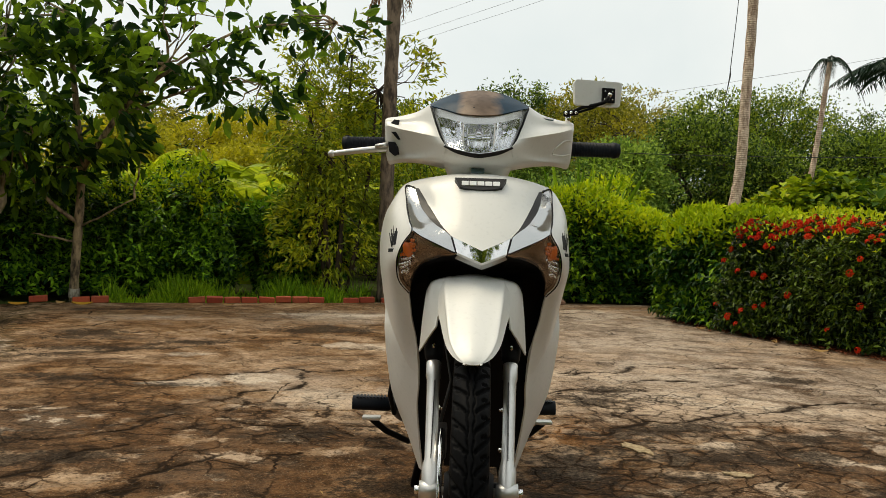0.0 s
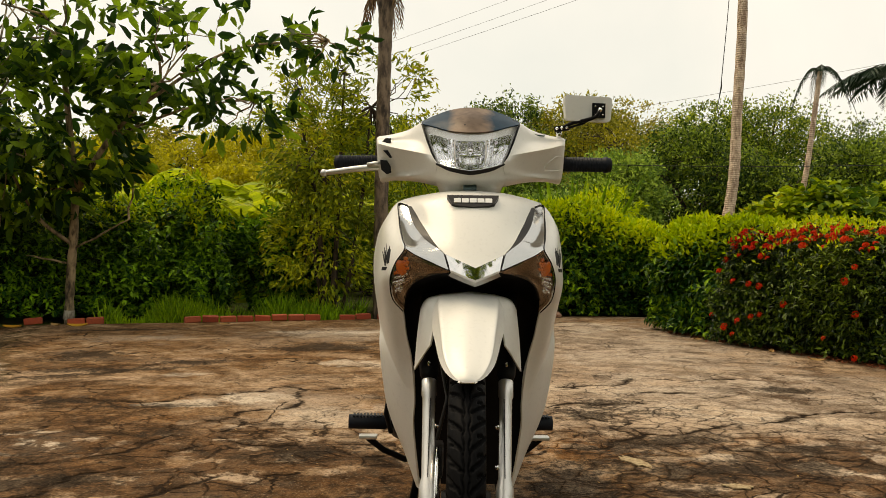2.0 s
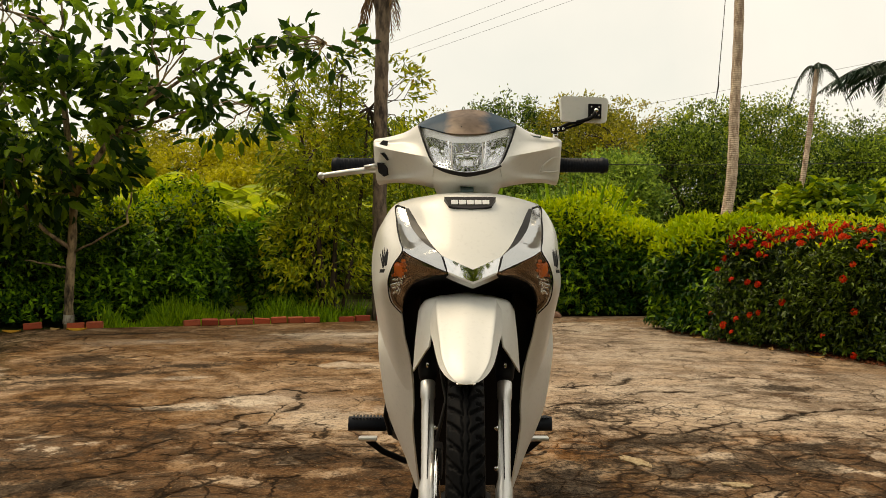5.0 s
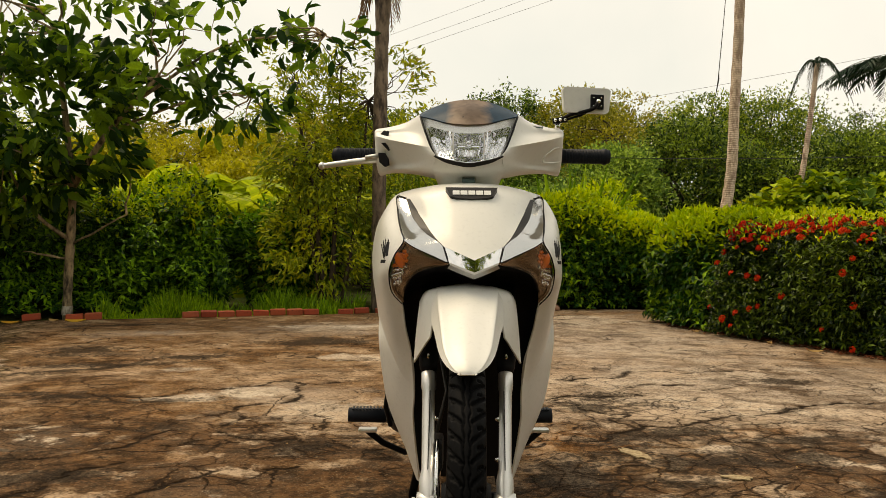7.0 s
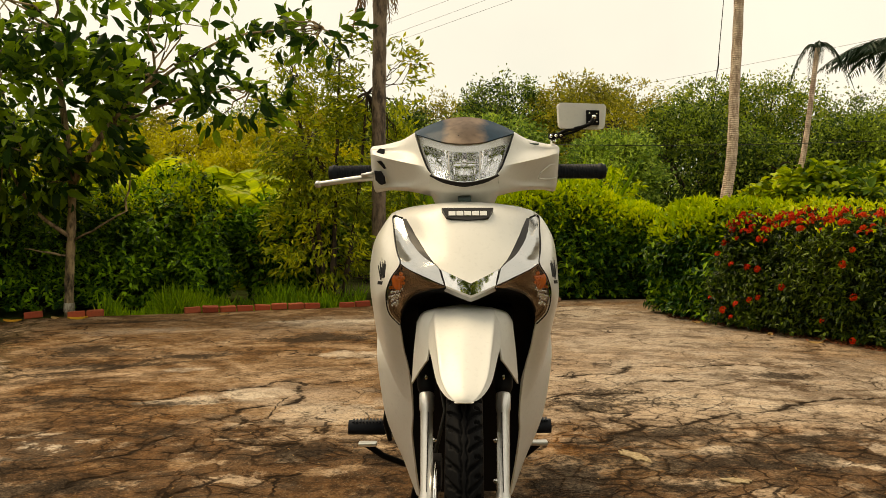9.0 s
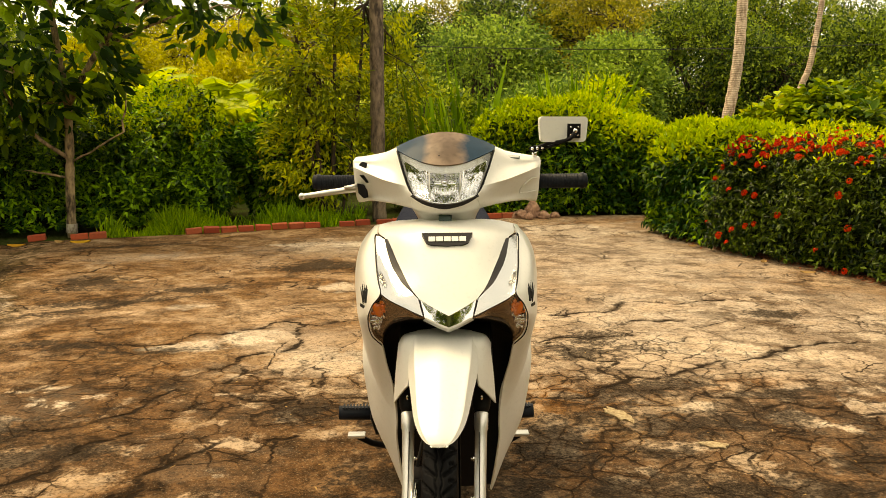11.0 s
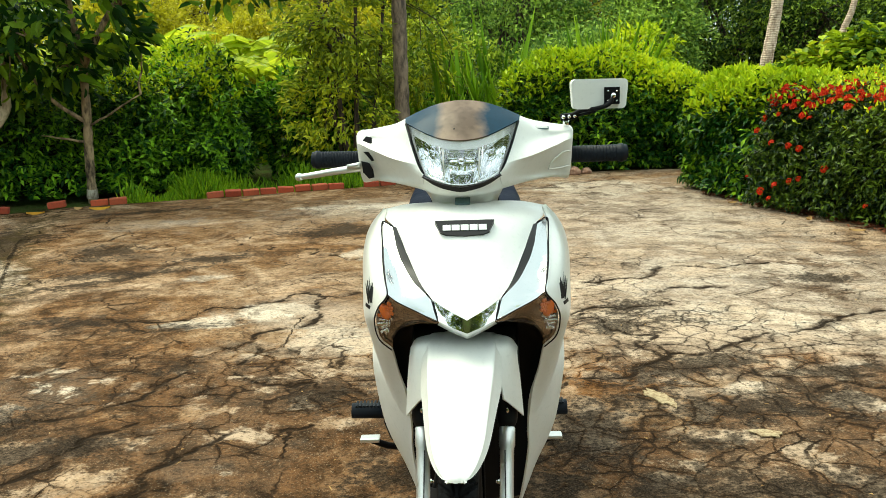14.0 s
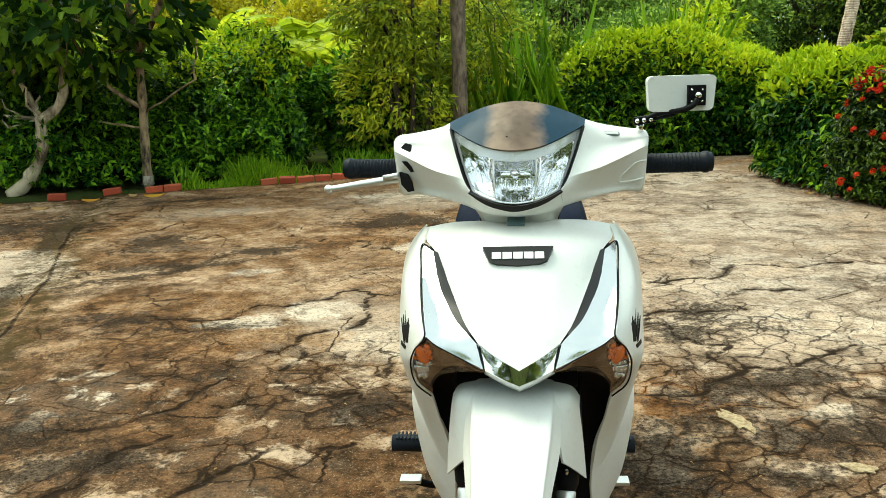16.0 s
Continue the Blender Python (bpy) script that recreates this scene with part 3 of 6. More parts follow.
def panel(name, rows, material, parent, mirror=0, thick=0.003, nu=28, nv=20, label="", smooth=True):
    """A curved shell through rows of points. mirror 0: as given; 1: both halves in one, the rows starting on the middle; -1: the other side."""
    rows = np.asarray(rows, float)
    if mirror == 1:
        rows, nv = np.concatenate([rows[:, :0:-1] * (-1, 1, 1), rows], axis=1), 2 * nv - 1
    grid = smooth_line(np.swapaxes(smooth_line(np.swapaxes(rows, 0, 1), nv), 0, 1), nu)
    if mirror == -1:
        grid = grid * (-1, 1, 1)
    a, b = grid.shape[:2]
    du, dv = np.gradient(grid, axis=0), np.gradient(grid, axis=1)
    nrm = np.cross(du, dv)
    nrm /= np.maximum(np.linalg.norm(nrm, axis=2, keepdims=True), 1e-9)
    if nrm[..., 1].mean() < 0:
        nrm = -nrm
    back = grid + nrm * thick
    v = np.concatenate([grid.reshape(-1, 3), back.reshape(-1, 3)])
    idx = np.arange(a * b).reshape(a, b)
    f = [np.stack([idx[:-1, :-1], idx[1:, :-1], idx[1:, 1:], idx[:-1, 1:]], -1).reshape(-1, 4)]
    f.append(f[0][:, ::-1] + a * b)
    rim = np.concatenate([idx[0], idx[1:, -1], idx[-1, -2::-1], idx[-2:0:-1, 0]])
    nxt = np.roll(rim, -1)
    f.append(np.stack([rim, nxt, nxt + a * b, rim + a * b], -1))
    me = fast_mesh(name, v, np.concatenate(f), smooth)
    bm = bmesh.new()
    bm.from_mesh(me)
    bmesh.ops.remove_doubles(bm, verts=bm.verts, dist=1e-5)
    bmesh.ops.recalc_face_normals(bm, faces=bm.faces)
    for e in bm.edges:
        e.smooth = len(e.link_faces) == 2 and e.calc_face_angle(0) < 0.7
    bm.to_mesh(me)
    bm.free()
    return hang(name, me, material, parent, label)


def tube(bm, pts, radii, seg=10, cap=True):
    """A round tube of changing thickness along pts."""
    pts = [Vector(p) for p in pts]
    if not hasattr(radii, "__len__"):
        radii = [radii] * len(pts)
    rings, side = [], None
    for i, p in enumerate(pts):
        way = (pts[min(i + 1, len(pts) - 1)] - pts[max(i - 1, 0)]).normalized()
        if side is None:
            side = way.orthogonal().normalized()
        side = (side - way * side.dot(way)).normalized()
        up = way.cross(side)
        rings.append([bm.verts.new(p + (side * math.cos(t) + up * math.sin(t)) * radii[i]) for t in (2 * math.pi * k / seg for k in range(seg))])
    for r0, r1 in zip(rings, rings[1:]):
        for k in range(seg):
            f = bm.faces.new((r0[k], r0[(k + 1) % seg], r1[(k + 1) % seg], r1[k]))
            f.smooth = True
    if cap:
        bm.faces.new(rings[0][::-1])
        bm.faces.new(rings[-1])
    return bm


def rod(name, pts, radii, material, parent, seg=12, label=""):
    return part(name, tube(bmesh.new(), pts, radii, seg), material, parent, label)


def block(name, size, at, material, parent, bevel=0.004, turn=(0, 0, 0), label="", taper=1.0):
    """A box with rounded edges, narrowed by taper towards its top."""
    bm = bmesh.new()
    bmesh.ops.create_cube(bm, size=1.0)
    for v in bm.verts:
        k = taper if v.co.z > 0 else 1.0
        v.co = Vector((v.co.x * size[0] * k, v.co.y * size[1] * k, v.co.z * size[2]))
    if bevel:
        bmesh.ops.bevel(bm, geom=list(bm.edges), offset=bevel, segments=2, profile=0.7, affect="EDGES")
    bm.transform(pose(*at, *turn))
    return part(name, bm, material, parent, label)


def dome(name, size, at, material, parent, turn=(0, 0, 0), label="", detail=2, rough=0.0):
    bm = bmesh.new()
    bmesh.ops.create_icosphere(bm, subdivisions=detail, radius=1.0)
    for v in bm.verts:
        k = 1 + rough * noise.noise(v.co * 2.3 + Vector(at))
        v.co = Vector((v.co.x * size[0], v.co.y * size[1], v.co.z * size[2])) * k
    for f in bm.faces:
        f.smooth = True
    bm.transform(pose(*at, *turn))
    return part(name, bm, material, parent, label)


def plate(name, outline, depth, m, material, parent, label=""):
    """A flat plate: outline of (x, z) points, depth along y, at the pose m."""
    bm = bmesh.new()
    lo = [bm.verts.new((x, 0, z)) for x, z in outline]
    hi = [bm.verts.new((x, depth, z)) for x, z in outline]
    bm.faces.new(lo)
    bm.faces.new(hi[::-1])
    for k in range(len(lo)):
        n = (k + 1) % len(lo)
        bm.faces.new((lo[k], hi[k], hi[n], lo[n]))
    bm.transform(m)
    return part(name, bm, material, parent, label)


def lathe(profile, seg, axis="x"):
    """A turned body: profile of (along, radius) round the x axis."""
    bm = bmesh.new()
    rings = [[bm.verts.new((a, r * math.cos(t), r * math.sin(t))) for t in (2 * math.pi * k / seg for k in range(seg))] for a, r in profile]
    for r0, r1 in zip(rings, rings[1:]):
        for k in range(seg):
            bm.faces.new((r0[k], r0[(k + 1) % seg], r1[(k + 1) % seg], r1[k])).smooth = True
    return bm


def unit(v):
    return v / np.maximum(np.linalg.norm(v, axis=-1, keepdims=True), 1e-9)


def leaf_arrays(base, way, up, length, width, fold=0.25, fine=False):
    """Folded leaves: base points, directions, the side that faces up, lengths and widths."""
    n = len(base)
    way = unit(way)
    side = unit(np.cross(way, up))
    nrm = np.cross(side, way)
    L, W = np.asarray(length).reshape(-1, 1), np.asarray(width).reshape(-1, 1)
    mid = base + way * L * 0.45
    lift = nrm * W * fold
    tip = base + way * L - nrm * L * 0.12
    if fine:
        a = base + way * L * 0.28
        b = base + way * L * 0.68 - nrm * L * 0.03
        cols = [base, a + side * W * 0.5 + lift, b + side * W * 0.42 + lift, tip, b - side * W * 0.42 + lift, a - side * W * 0.5 + lift]
        v = np.stack(cols, 1).reshape(-1, 3)
        o = (np.arange(n) * 6)[:, None]
        f = np.concatenate([o + [0, 1, 2, 3], o + [0, 3, 4, 5]])
        return v, f
    v = np.stack([base, mid + side * W * 0.5 + lift, tip, mid - side * W * 0.5 + lift], 1).reshape(-1, 3)
    o = (np.arange(n) * 4)[:, None]
    f = np.concatenate([o + [0, 1, 2], o + [0, 2, 3]])
    return v, f


def leaves_at(rng, points, outward, length, width, spread=0.7, droop=0.15, fine=False, lift=0.5):
    n = len(points)
    way = unit(outward) + rng.normal(0, spread, (n, 3)) - (0, 0, droop)
    up = np.tile((0, 0, 1.0), (n, 1)) * lift + unit(outward) * 0.5 + rng.normal(0, 0.8, (n, 3))
    k = rng.uniform(0.65, 1.25, n)
    return leaf_arrays(points, way, up, length * k, width * k, 0.22, fine)


def join_arrays(pieces):
    v, f, o = [], [], 0
    for a, b in pieces:
        v.append(a)
        f.append(b + o)
        o += len(a)
    return np.concatenate(v), np.concatenate(f)


def crown_points(rng, centre, radii, clumps, per, clump_size, shell=0.55, floor_z=None):
    """Leaves gathered in clumps, most of them near the outside of an uneven ellipsoid."""
    d = unit(rng.normal(size=(clumps, 3)))
    lump = 1 + 0.28 * np.array([noise.noise(Vector(x) * 1.7 + Vector(centre)) for x in d.tolist()])
    r = rng.uniform(shell, 1.0, clumps) ** 0.7 * lump
    c = np.asarray(centre) + d * np.asarray(radii) * r[:, None]
    out = np.repeat(d, per, 0)
    sizes = np.repeat(rng.uniform(0.6, 1.4, clumps) * clump_size, per)[:, None]
    p = np.repeat(c, per, 0) + unit(rng.normal(size=(clumps * per, 3))) * sizes * rng.uniform(0.2, 1, (clumps * per, 1)) * (1, 1, 0.7)
    if floor_z is not None:
        keep = p[:, 2] > floor_z
        p, out = p[keep], out[keep]
    return p, out, c


def limb(rng, a, b, wob=0.12, n=7):
    a, b = np.asarray(a, float), np.asarray(b, float)
    t = np.linspace(0, 1, n)[:, None]
    p = a * (1 - t) + b * t
    p[1:-1] += rng.normal(0, wob * np.linalg.norm(b - a) / n, (n - 2, 3))
    return p


def tree(name, seed, base, stems, crowns, bark, leaf, label, category="tree", leaf_size=(0.14, 0.055), clump=0.3, fine=False, spread=0.7, group=""):
    """stems: (points, radius at the foot, radius at the end); crowns: (centre, radii, clumps, leaves a clump)."""
    rng = np.random.default_rng(seed)
    top = empty(name, pose(*base), label, category, group)
    b = np.asarray(base, float)
    wood = bmesh.new()
    for pts, r0, r1 in stems:
        p = smooth_line(np.asarray(pts, float), 4 * len(pts)) if len(pts) > 2 else limb(rng, pts[0], pts[1])
        tube(wood, p - b, list(np.linspace(r0, r1, len(p)) * (1 + 0.10 * rng.normal(size=len(p)))), 9)
    pieces = []
    for centre, radii, clumps, per in crowns:
        p, out, c = crown_points(rng, centre, radii, clumps, per, clump)
        pieces.append(leaves_at(rng, p - b, out, leaf_size[0], leaf_size[1], spread, 0.25, fine))
        ends = np.array([s[0][-1] for s in stems], float)
        for q in c[rng.permutation(len(c))[: max(6, clumps // 6)]]:
            e = ends[np.argmin(np.linalg.norm(ends - q, axis=1))]
            tube(wood, limb(rng, e - b, q - b, 0.3, 6), list(np.linspace(0.010, 0.003, 6) * (0.6 + 0.5 * np.linalg.norm(radii))), 5, False)
    part("trunk", wood, bark, top)
    v, f = join_arrays(pieces)
    hang("crown", fast_mesh("crown", v, f), leaf, top)
    return top


def frond(rng, base, way, length, droop, n=34, leaflet=0.5, width=0.03):
    """A feather leaf: its rib points and its leaflets."""
    way = np.asarray(way, float) / np.linalg.norm(way)
    t = np.linspace(0, 1, n)
    rib = np.asarray(base) + way * (t * length)[:, None] - np.array((0, 0, 1.0)) * (droop * length * t ** 2)[:, None]
    tan = unit(np.gradient(rib, axis=0))
    side = unit(np.cross(tan, (0, 0, 1.0)))
    pts, dirs = [], []
    for s in (1, -1):
        pts.append(rib[3:])
        dirs.append(side[3:] * s * 0.8 + tan[3:] * 0.55 - np.array((0, 0, 0.45)) + rng.normal(0, 0.08, (n - 3, 3)))
    prof = np.tile(np.sin(np.linspace(0.35, 3.0, n - 3)) + 0.12, 2)
    p, d = np.concatenate(pts), np.concatenate(dirs)
    return rib, leaf_arrays(p, d, np.tile((0, 0, 1.0), (len(p), 1)), leaflet * prof, np.full(len(p), width), 0.1)


def hedge_body(rng, line, half, height, n, ragged=0.07, lumps=0.10, tops=((0, 1), (39, 1))):
    """Points and outward directions over a clipped, rounded hedge along a line of (x, y)."""
    line = smooth_line(np.asarray(line, float), 40)
    u = rng.uniform(0, 39, n)
    i = np.minimum(u.astype(int), 38)
    f = (u - i)[:, None]
    c = line[i] * (1 - f) + line[i + 1] * f
    tan = unit(line[i + 1] - line[i])
    side = np.stack([-tan[:, 1], tan[:, 0]], 1)
    on_side = rng.uniform(size=n) < 0.58
    q = rng.uniform(0, 1, n)
    cx = np.where(on_side, np.sign(rng.uniform(-1, 1, n)) * (1 - q ** 4) ** 0.25, rng.uniform(-1, 1, n))
    cz = np.where(on_side, q, (1 - np.minimum(np.abs(cx), 0.999) ** 4) ** 0.25)
    endcap = np.sqrt(np.minimum(1, np.minimum(u, 39 - u) / 4 + 0.08))
    deep = 1 - np.abs(rng.normal(0, ragged, n)) + 0.25 * ragged * rng.normal(size=n)
    z = height * cz * (1 - (1 - deep) * np.where(on_side, 0.3, 1.0)) * (0.80 + 0.20 * endcap)
    z *= np.interp(u, [a for a, _ in tops], [h for _, h in tops])
    xy = c + side * (half * cx * deep * endcap)[:, None]
    out = np.concatenate([side * (np.sign(cx) * np.abs(cx) ** 3)[:, None], (cz ** 3)[:, None]], 1)
    ends = ((u < 3).astype(float) * -1 + (u > 36))[:, None]
    out[:, :2] += tan * ends
    bump = np.array([noise.noise(Vector((x * 1.6, y * 1.6, w * 1.6))) + 0.5 * noise.noise(Vector((x * 4, y * 4, w * 4))) for x, y, w in zip(xy[:, 0], xy[:, 1], z)])
    p = np.concatenate([xy, np.maximum(z, 0.05)[:, None]], 1) + unit(out) * (bump * lumps)[:, None]
    p[:, 2] = np.maximum(p[:, 2], 0.02)
    return p, out, line


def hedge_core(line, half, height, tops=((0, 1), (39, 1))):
    """A near-black core sheet that stands in for the shade inside a hedge."""
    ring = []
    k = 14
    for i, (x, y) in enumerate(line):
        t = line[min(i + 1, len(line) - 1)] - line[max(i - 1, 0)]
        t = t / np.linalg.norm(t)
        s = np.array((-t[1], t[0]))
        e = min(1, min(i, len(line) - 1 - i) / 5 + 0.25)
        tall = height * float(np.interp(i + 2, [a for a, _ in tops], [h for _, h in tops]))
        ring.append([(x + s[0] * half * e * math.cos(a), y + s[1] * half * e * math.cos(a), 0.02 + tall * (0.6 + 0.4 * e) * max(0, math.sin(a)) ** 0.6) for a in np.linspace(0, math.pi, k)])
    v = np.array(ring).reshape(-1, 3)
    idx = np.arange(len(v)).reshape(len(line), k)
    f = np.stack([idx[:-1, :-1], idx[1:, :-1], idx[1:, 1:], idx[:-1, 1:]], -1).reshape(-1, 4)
    return fast_mesh("shade_core", v, f, True)


# ---------------------------------------------------------------- ground
def sheet(name, x0, x1, y0, y1, nx, ny, z, material, amp=0.0):
    gx, gy = np.meshgrid(np.linspace(x0, x1, nx), np.linspace(y0, y1, ny), indexing="ij")
    gz = np.full_like(gx, z)
    if amp:
        gz += amp * np.array([noise.noise(Vector((x * 0.9, y * 0.9, 0))) for x, y in zip(gx.ravel(), gy.ravel())]).reshape(gx.shape)
    idx = np.arange(nx * ny).reshape(nx, ny)
    f = np.stack([idx[:-1, :-1], idx[1:, :-1], idx[1:, 1:], idx[:-1, 1:]], -1).reshape(-1, 4)
    return hang(name, fast_mesh(name, np.stack([gx, gy, gz], -1).reshape(-1, 3), f, True), material)


tagged(sheet("ground", -400, 400, -300, 500, 60, 60, -0.05, SOIL), "dark earth under the trees with leaf litter", "ground", kind="structure")


def edge_y(x):
    """The far edge of the yard."""
    return 9.02 + 0.365 * x if x < 0.5 else 9.2 + min(0.3, 0.35 * (x - 0.5))


def rough_line(pts, seed, wob):
    """A jagged line through pts: halved again and again, each middle pushed aside."""
    rng = np.random.default_rng(seed)
    p = np.asarray(pts, float)
    for _ in range(4):
        d = p[1:] - p[:-1]
        mid = (p[1:] + p[:-1]) / 2 + np.stack([-d[:, 1], d[:, 0]], 1) * rng.normal(0, wob, (len(d), 1))
        both = np.empty((len(p) + len(mid), 2))
        both[0::2], both[1::2] = p, mid
        p = both
    return p


def far_from(xy, lines, reach=0.5):
    """How far each place is from the nearest of some lines."""
    out = np.full(len(xy), reach)
    for line in lines:
        for a, b in zip(line[:-1], line[1:]):
            near = np.flatnonzero((np.abs(xy[:, 0] - (a[0] + b[0]) / 2) < reach + abs(a[0] - b[0])) & (np.abs(xy[:, 1] - (a[1] + b[1]) / 2) < reach + abs(a[1] - b[1])))
            q, d = xy[near] - a, b - a
            t = np.clip(q @ d / (d @ d), 0, 1)[:, None]
            out[near] = np.minimum(out[near], np.linalg.norm(q - t * d, axis=1))
    return out


def pavement():
    """The yard's slab: a fine, slightly uneven top that ends along the bricks, and a thick rim; the side slab lies a little lower."""
    xs = np.concatenate([np.linspace(-9, -3.3, 58)[:-1], np.linspace(-3.3, 2.6, 330), np.linspace(2.6, 9, 64)[1:]])
    near = 0.5
    t = (np.concatenate([np.linspace(near, 2.0, 30)[:-1], np.linspace(2.0, 5.0, 168), np.linspace(5.0, 9.2, 120)[1:]]) - near) / (9.2 - near)
    ny = len(t)
    far = np.array([edge_y(x) for x in xs])
    gx = np.repeat(xs[:, None], ny, 1)
    gy = near + (far[:, None] - near) * t[None]
    xy = np.stack([gx, gy], -1).reshape(-1, 2)
    rift = far_from(xy, [rough_line(c, 7 + k, 0.16) for k, c in enumerate(CRACKS)])
    joint = far_from(xy, [rough_line(JOINT, 3, 0.012)])
    gz = np.array([noise.noise(Vector((x * 1.3, y * 1.3, 3))) * 0.006 + noise.noise(Vector((x * 5, y * 5, 1))) * 0.0025 for x, y in xy.tolist()])
    line = np.asarray(JOINT)
    aside = xy[:, 0] < np.interp(xy[:, 1], line[::-1, 1], line[::-1, 0])
    gz -= 0.014 * aside * np.clip(joint / 0.03, 0, 1) + 0.006 * np.clip(1 - rift / 0.02, 0, 1)
    v = np.stack([xy[:, 0], xy[:, 1], gz], -1)
    idx = np.arange(len(v)).reshape(len(xs), ny)
    f = np.stack([idx[:-1, :-1], idx[1:, :-1], idx[1:, 1:], idx[:-1, 1:]], -1).reshape(-1, 4)
    rim = np.concatenate([idx[0], idx[1:, -1], idx[-1, -2::-1], idx[-2:0:-1, 0]])
    low = v[rim] - (0, 0, 0.08)
    lo = len(v) + np.arange(len(rim))
    f2 = np.stack([rim, np.roll(rim, -1), np.roll(lo, -1), lo], -1)
    v = np.concatenate([v, low])
    me = fast_mesh("pavement", v, np.concatenate([f, f2]), True)
    for kind, rows in (("dark", STAINS_AND_SHADE), ("light", LIGHT_STAINS), ("rust", RUST_STAINS), ("pale", PALE_FIELDS), ("cracked", CRACKED), ("grime_falloff", GRIME_AND_FALLOFF)):
        near = np.full(len(v), -3.0)
        for x, y, a, b, turn, power in rows:
            c, sn = math.cos(radians(turn)), math.sin(radians(turn))
            dx, dy = v[:, 0] - x, v[:, 1] - y
            d = np.hypot((dx * c + dy * sn) / a, (dy * c - dx * sn) / b)
            near = np.maximum(near, power * 1.1 - d)
        me.attributes.new(kind, "FLOAT", "POINT").data.foreach_set("value", near.astype(np.float32))
    for kind, far_off in (("rift", rift), ("joint", joint)):
        me.attributes.new(kind, "FLOAT", "POINT").data.foreach_set("value", np.concatenate([far_off, np.full(len(low), 0.5)]).astype(np.float32))
    return hang("pavement", me, CONCRETE)


tagged(pavement(), "old cracked brown concrete yard with dark stains and painted-in shade", "pavement", kind="structure")


# ---------------------------------------------------------------- planting round the yard
def hedge(name, seed, line, half, height, n, leaf, size, label, tips=0, tip_size=(0.07, 0.03), core=0.72, ragged=0.07, category="hedge", lumps=0.10, fine=False, tops=((0, 1), (39, 1))):
    """Shoots with a few leaves each over a rounded body, so that gaps stay between them."""
    rng = np.random.default_rng(seed)
    k = 8
    p, out, path = hedge_body(rng, line, half, height, n // k, ragged, lumps, tops)
    top = empty(name, pose(float(path[20][0]), float(path[20][1]), 0), label, category)
    b = np.array((path[20][0], path[20][1], 0.0))
    stem = unit(unit(out) + (0, 0, 0.45) + rng.normal(0, 0.45, out.shape))
    along = np.tile(np.linspace(-0.5, 1.0, k), len(p))[:, None]
    way = np.repeat(stem, k, 0)
    q = np.repeat(p, k, 0) + way * along * size[0] * 1.1
    around = unit(np.cross(way, rng.normal(size=way.shape)))
    leafway = around + way * (0.15 + 0.5 * np.clip(along, 0, 1)) - (0, 0, 0.12)
    up = np.tile((0, 0, 1.1), (len(q), 1)) + way * 0.6 + rng.normal(0, 0.35, way.shape)
    z = rng.uniform(0.65, 1.2, len(q))
    v, f = leaf_arrays(q - b, leafway, up, size[0] * z, size[1] * z, 0.22, fine)
    v[:, 2] = np.maximum(v[:, 2], 0.012)
    hang("foliage", fast_mesh("foliage", v, f), leaf, top)
    if tips:
        q, out, _ = hedge_body(rng, line, half * 1.02, height * 1.03, tips * 3, 0.05, lumps, tops)
        high = height * np.interp(q[:, 0], *np.array(sorted([(path[int(a)][0], h) for a, h in tops])).T)
        keep = q[:, 2] > high * (0.62 + 0.34 * rng.uniform(size=len(q)))
        q, out = q[keep], out[keep]
        q[:, 2] += 0.055
        v, f = leaves_at(rng, q - b + unit(out) * 0.03, out * 0.5 + (0, 0, 1.0), tip_size[0], tip_size[1], 0.7, 0.0)
        hang("new_growth", fast_mesh("new_growth", v, f), LEAF_TIP, top, "yellow-green young shoots")
    # added dark core: closes the gaps and reads as inner shade
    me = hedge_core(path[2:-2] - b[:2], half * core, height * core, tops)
    hang("shade_core", me, INNER, top)
    return top


hedge("clipped_hedge", 11, [(0.35, 10.3), (1.2, 10.2), (2.1, 10.2), (3.0, 10.1), (4.2, 9.8)], 0.72, 1.09, 44000, LEAF_HEDGE, (0.072, 0.031),
      "rounded clipped green hedge with yellow-green young tops", 7000, (0.075, 0.032), 0.68, 0.13, lumps=0.14, tops=((0, 0.86), (6, 1.02), (12, 1.04), (16, 0.97), (20.5, 0.84), (24, 0.72), (39, 0.64)))
hedge("green_hedge", 12, [(2.42, 8.2), (2.46, 7.85), (2.58, 7.5), (2.95, 7.25)], 0.52, 0.90, 24000, LEAF_HEDGE, (0.074, 0.032),
      "leafy green hedge end beside the flowering shrubs", 3600, (0.075, 0.032), 0.68, 0.14, lumps=0.14)
ixora = hedge("ixora_hedge", 13, [(2.72, 7.35), (2.92, 6.75), (3.2, 6.1), (3.55, 5.4), (4.2, 4.3)], 0.62, 0.88, 52000, LEAF_IXORA, (0.048, 0.020),
              "dark-leaved ixora hedge covered in red flower clusters", 1200, (0.05, 0.022), 0.70, 0.13)


def flower_mesh(rng):
    """A ball-shaped head of small four-petalled flowers."""
    d = unit(rng.normal(size=(26, 3)))
    d[:, 2] = np.abs(d[:, 2]) * 0.8 - 0.1
    pieces = []
    for k in range(4):
        a = k * math.pi / 2
        s = unit(np.cross(d, (0.3, 0.2, 0.9)))
        w = np.cross(d, s)
        pieces.append(leaf_arrays(d * 0.030, s * math.cos(a) + w * math.sin(a) + d * 0.25, d, np.full(26, 0.017), np.full(26, 0.010), 0.1))
    return join_arrays(pieces)


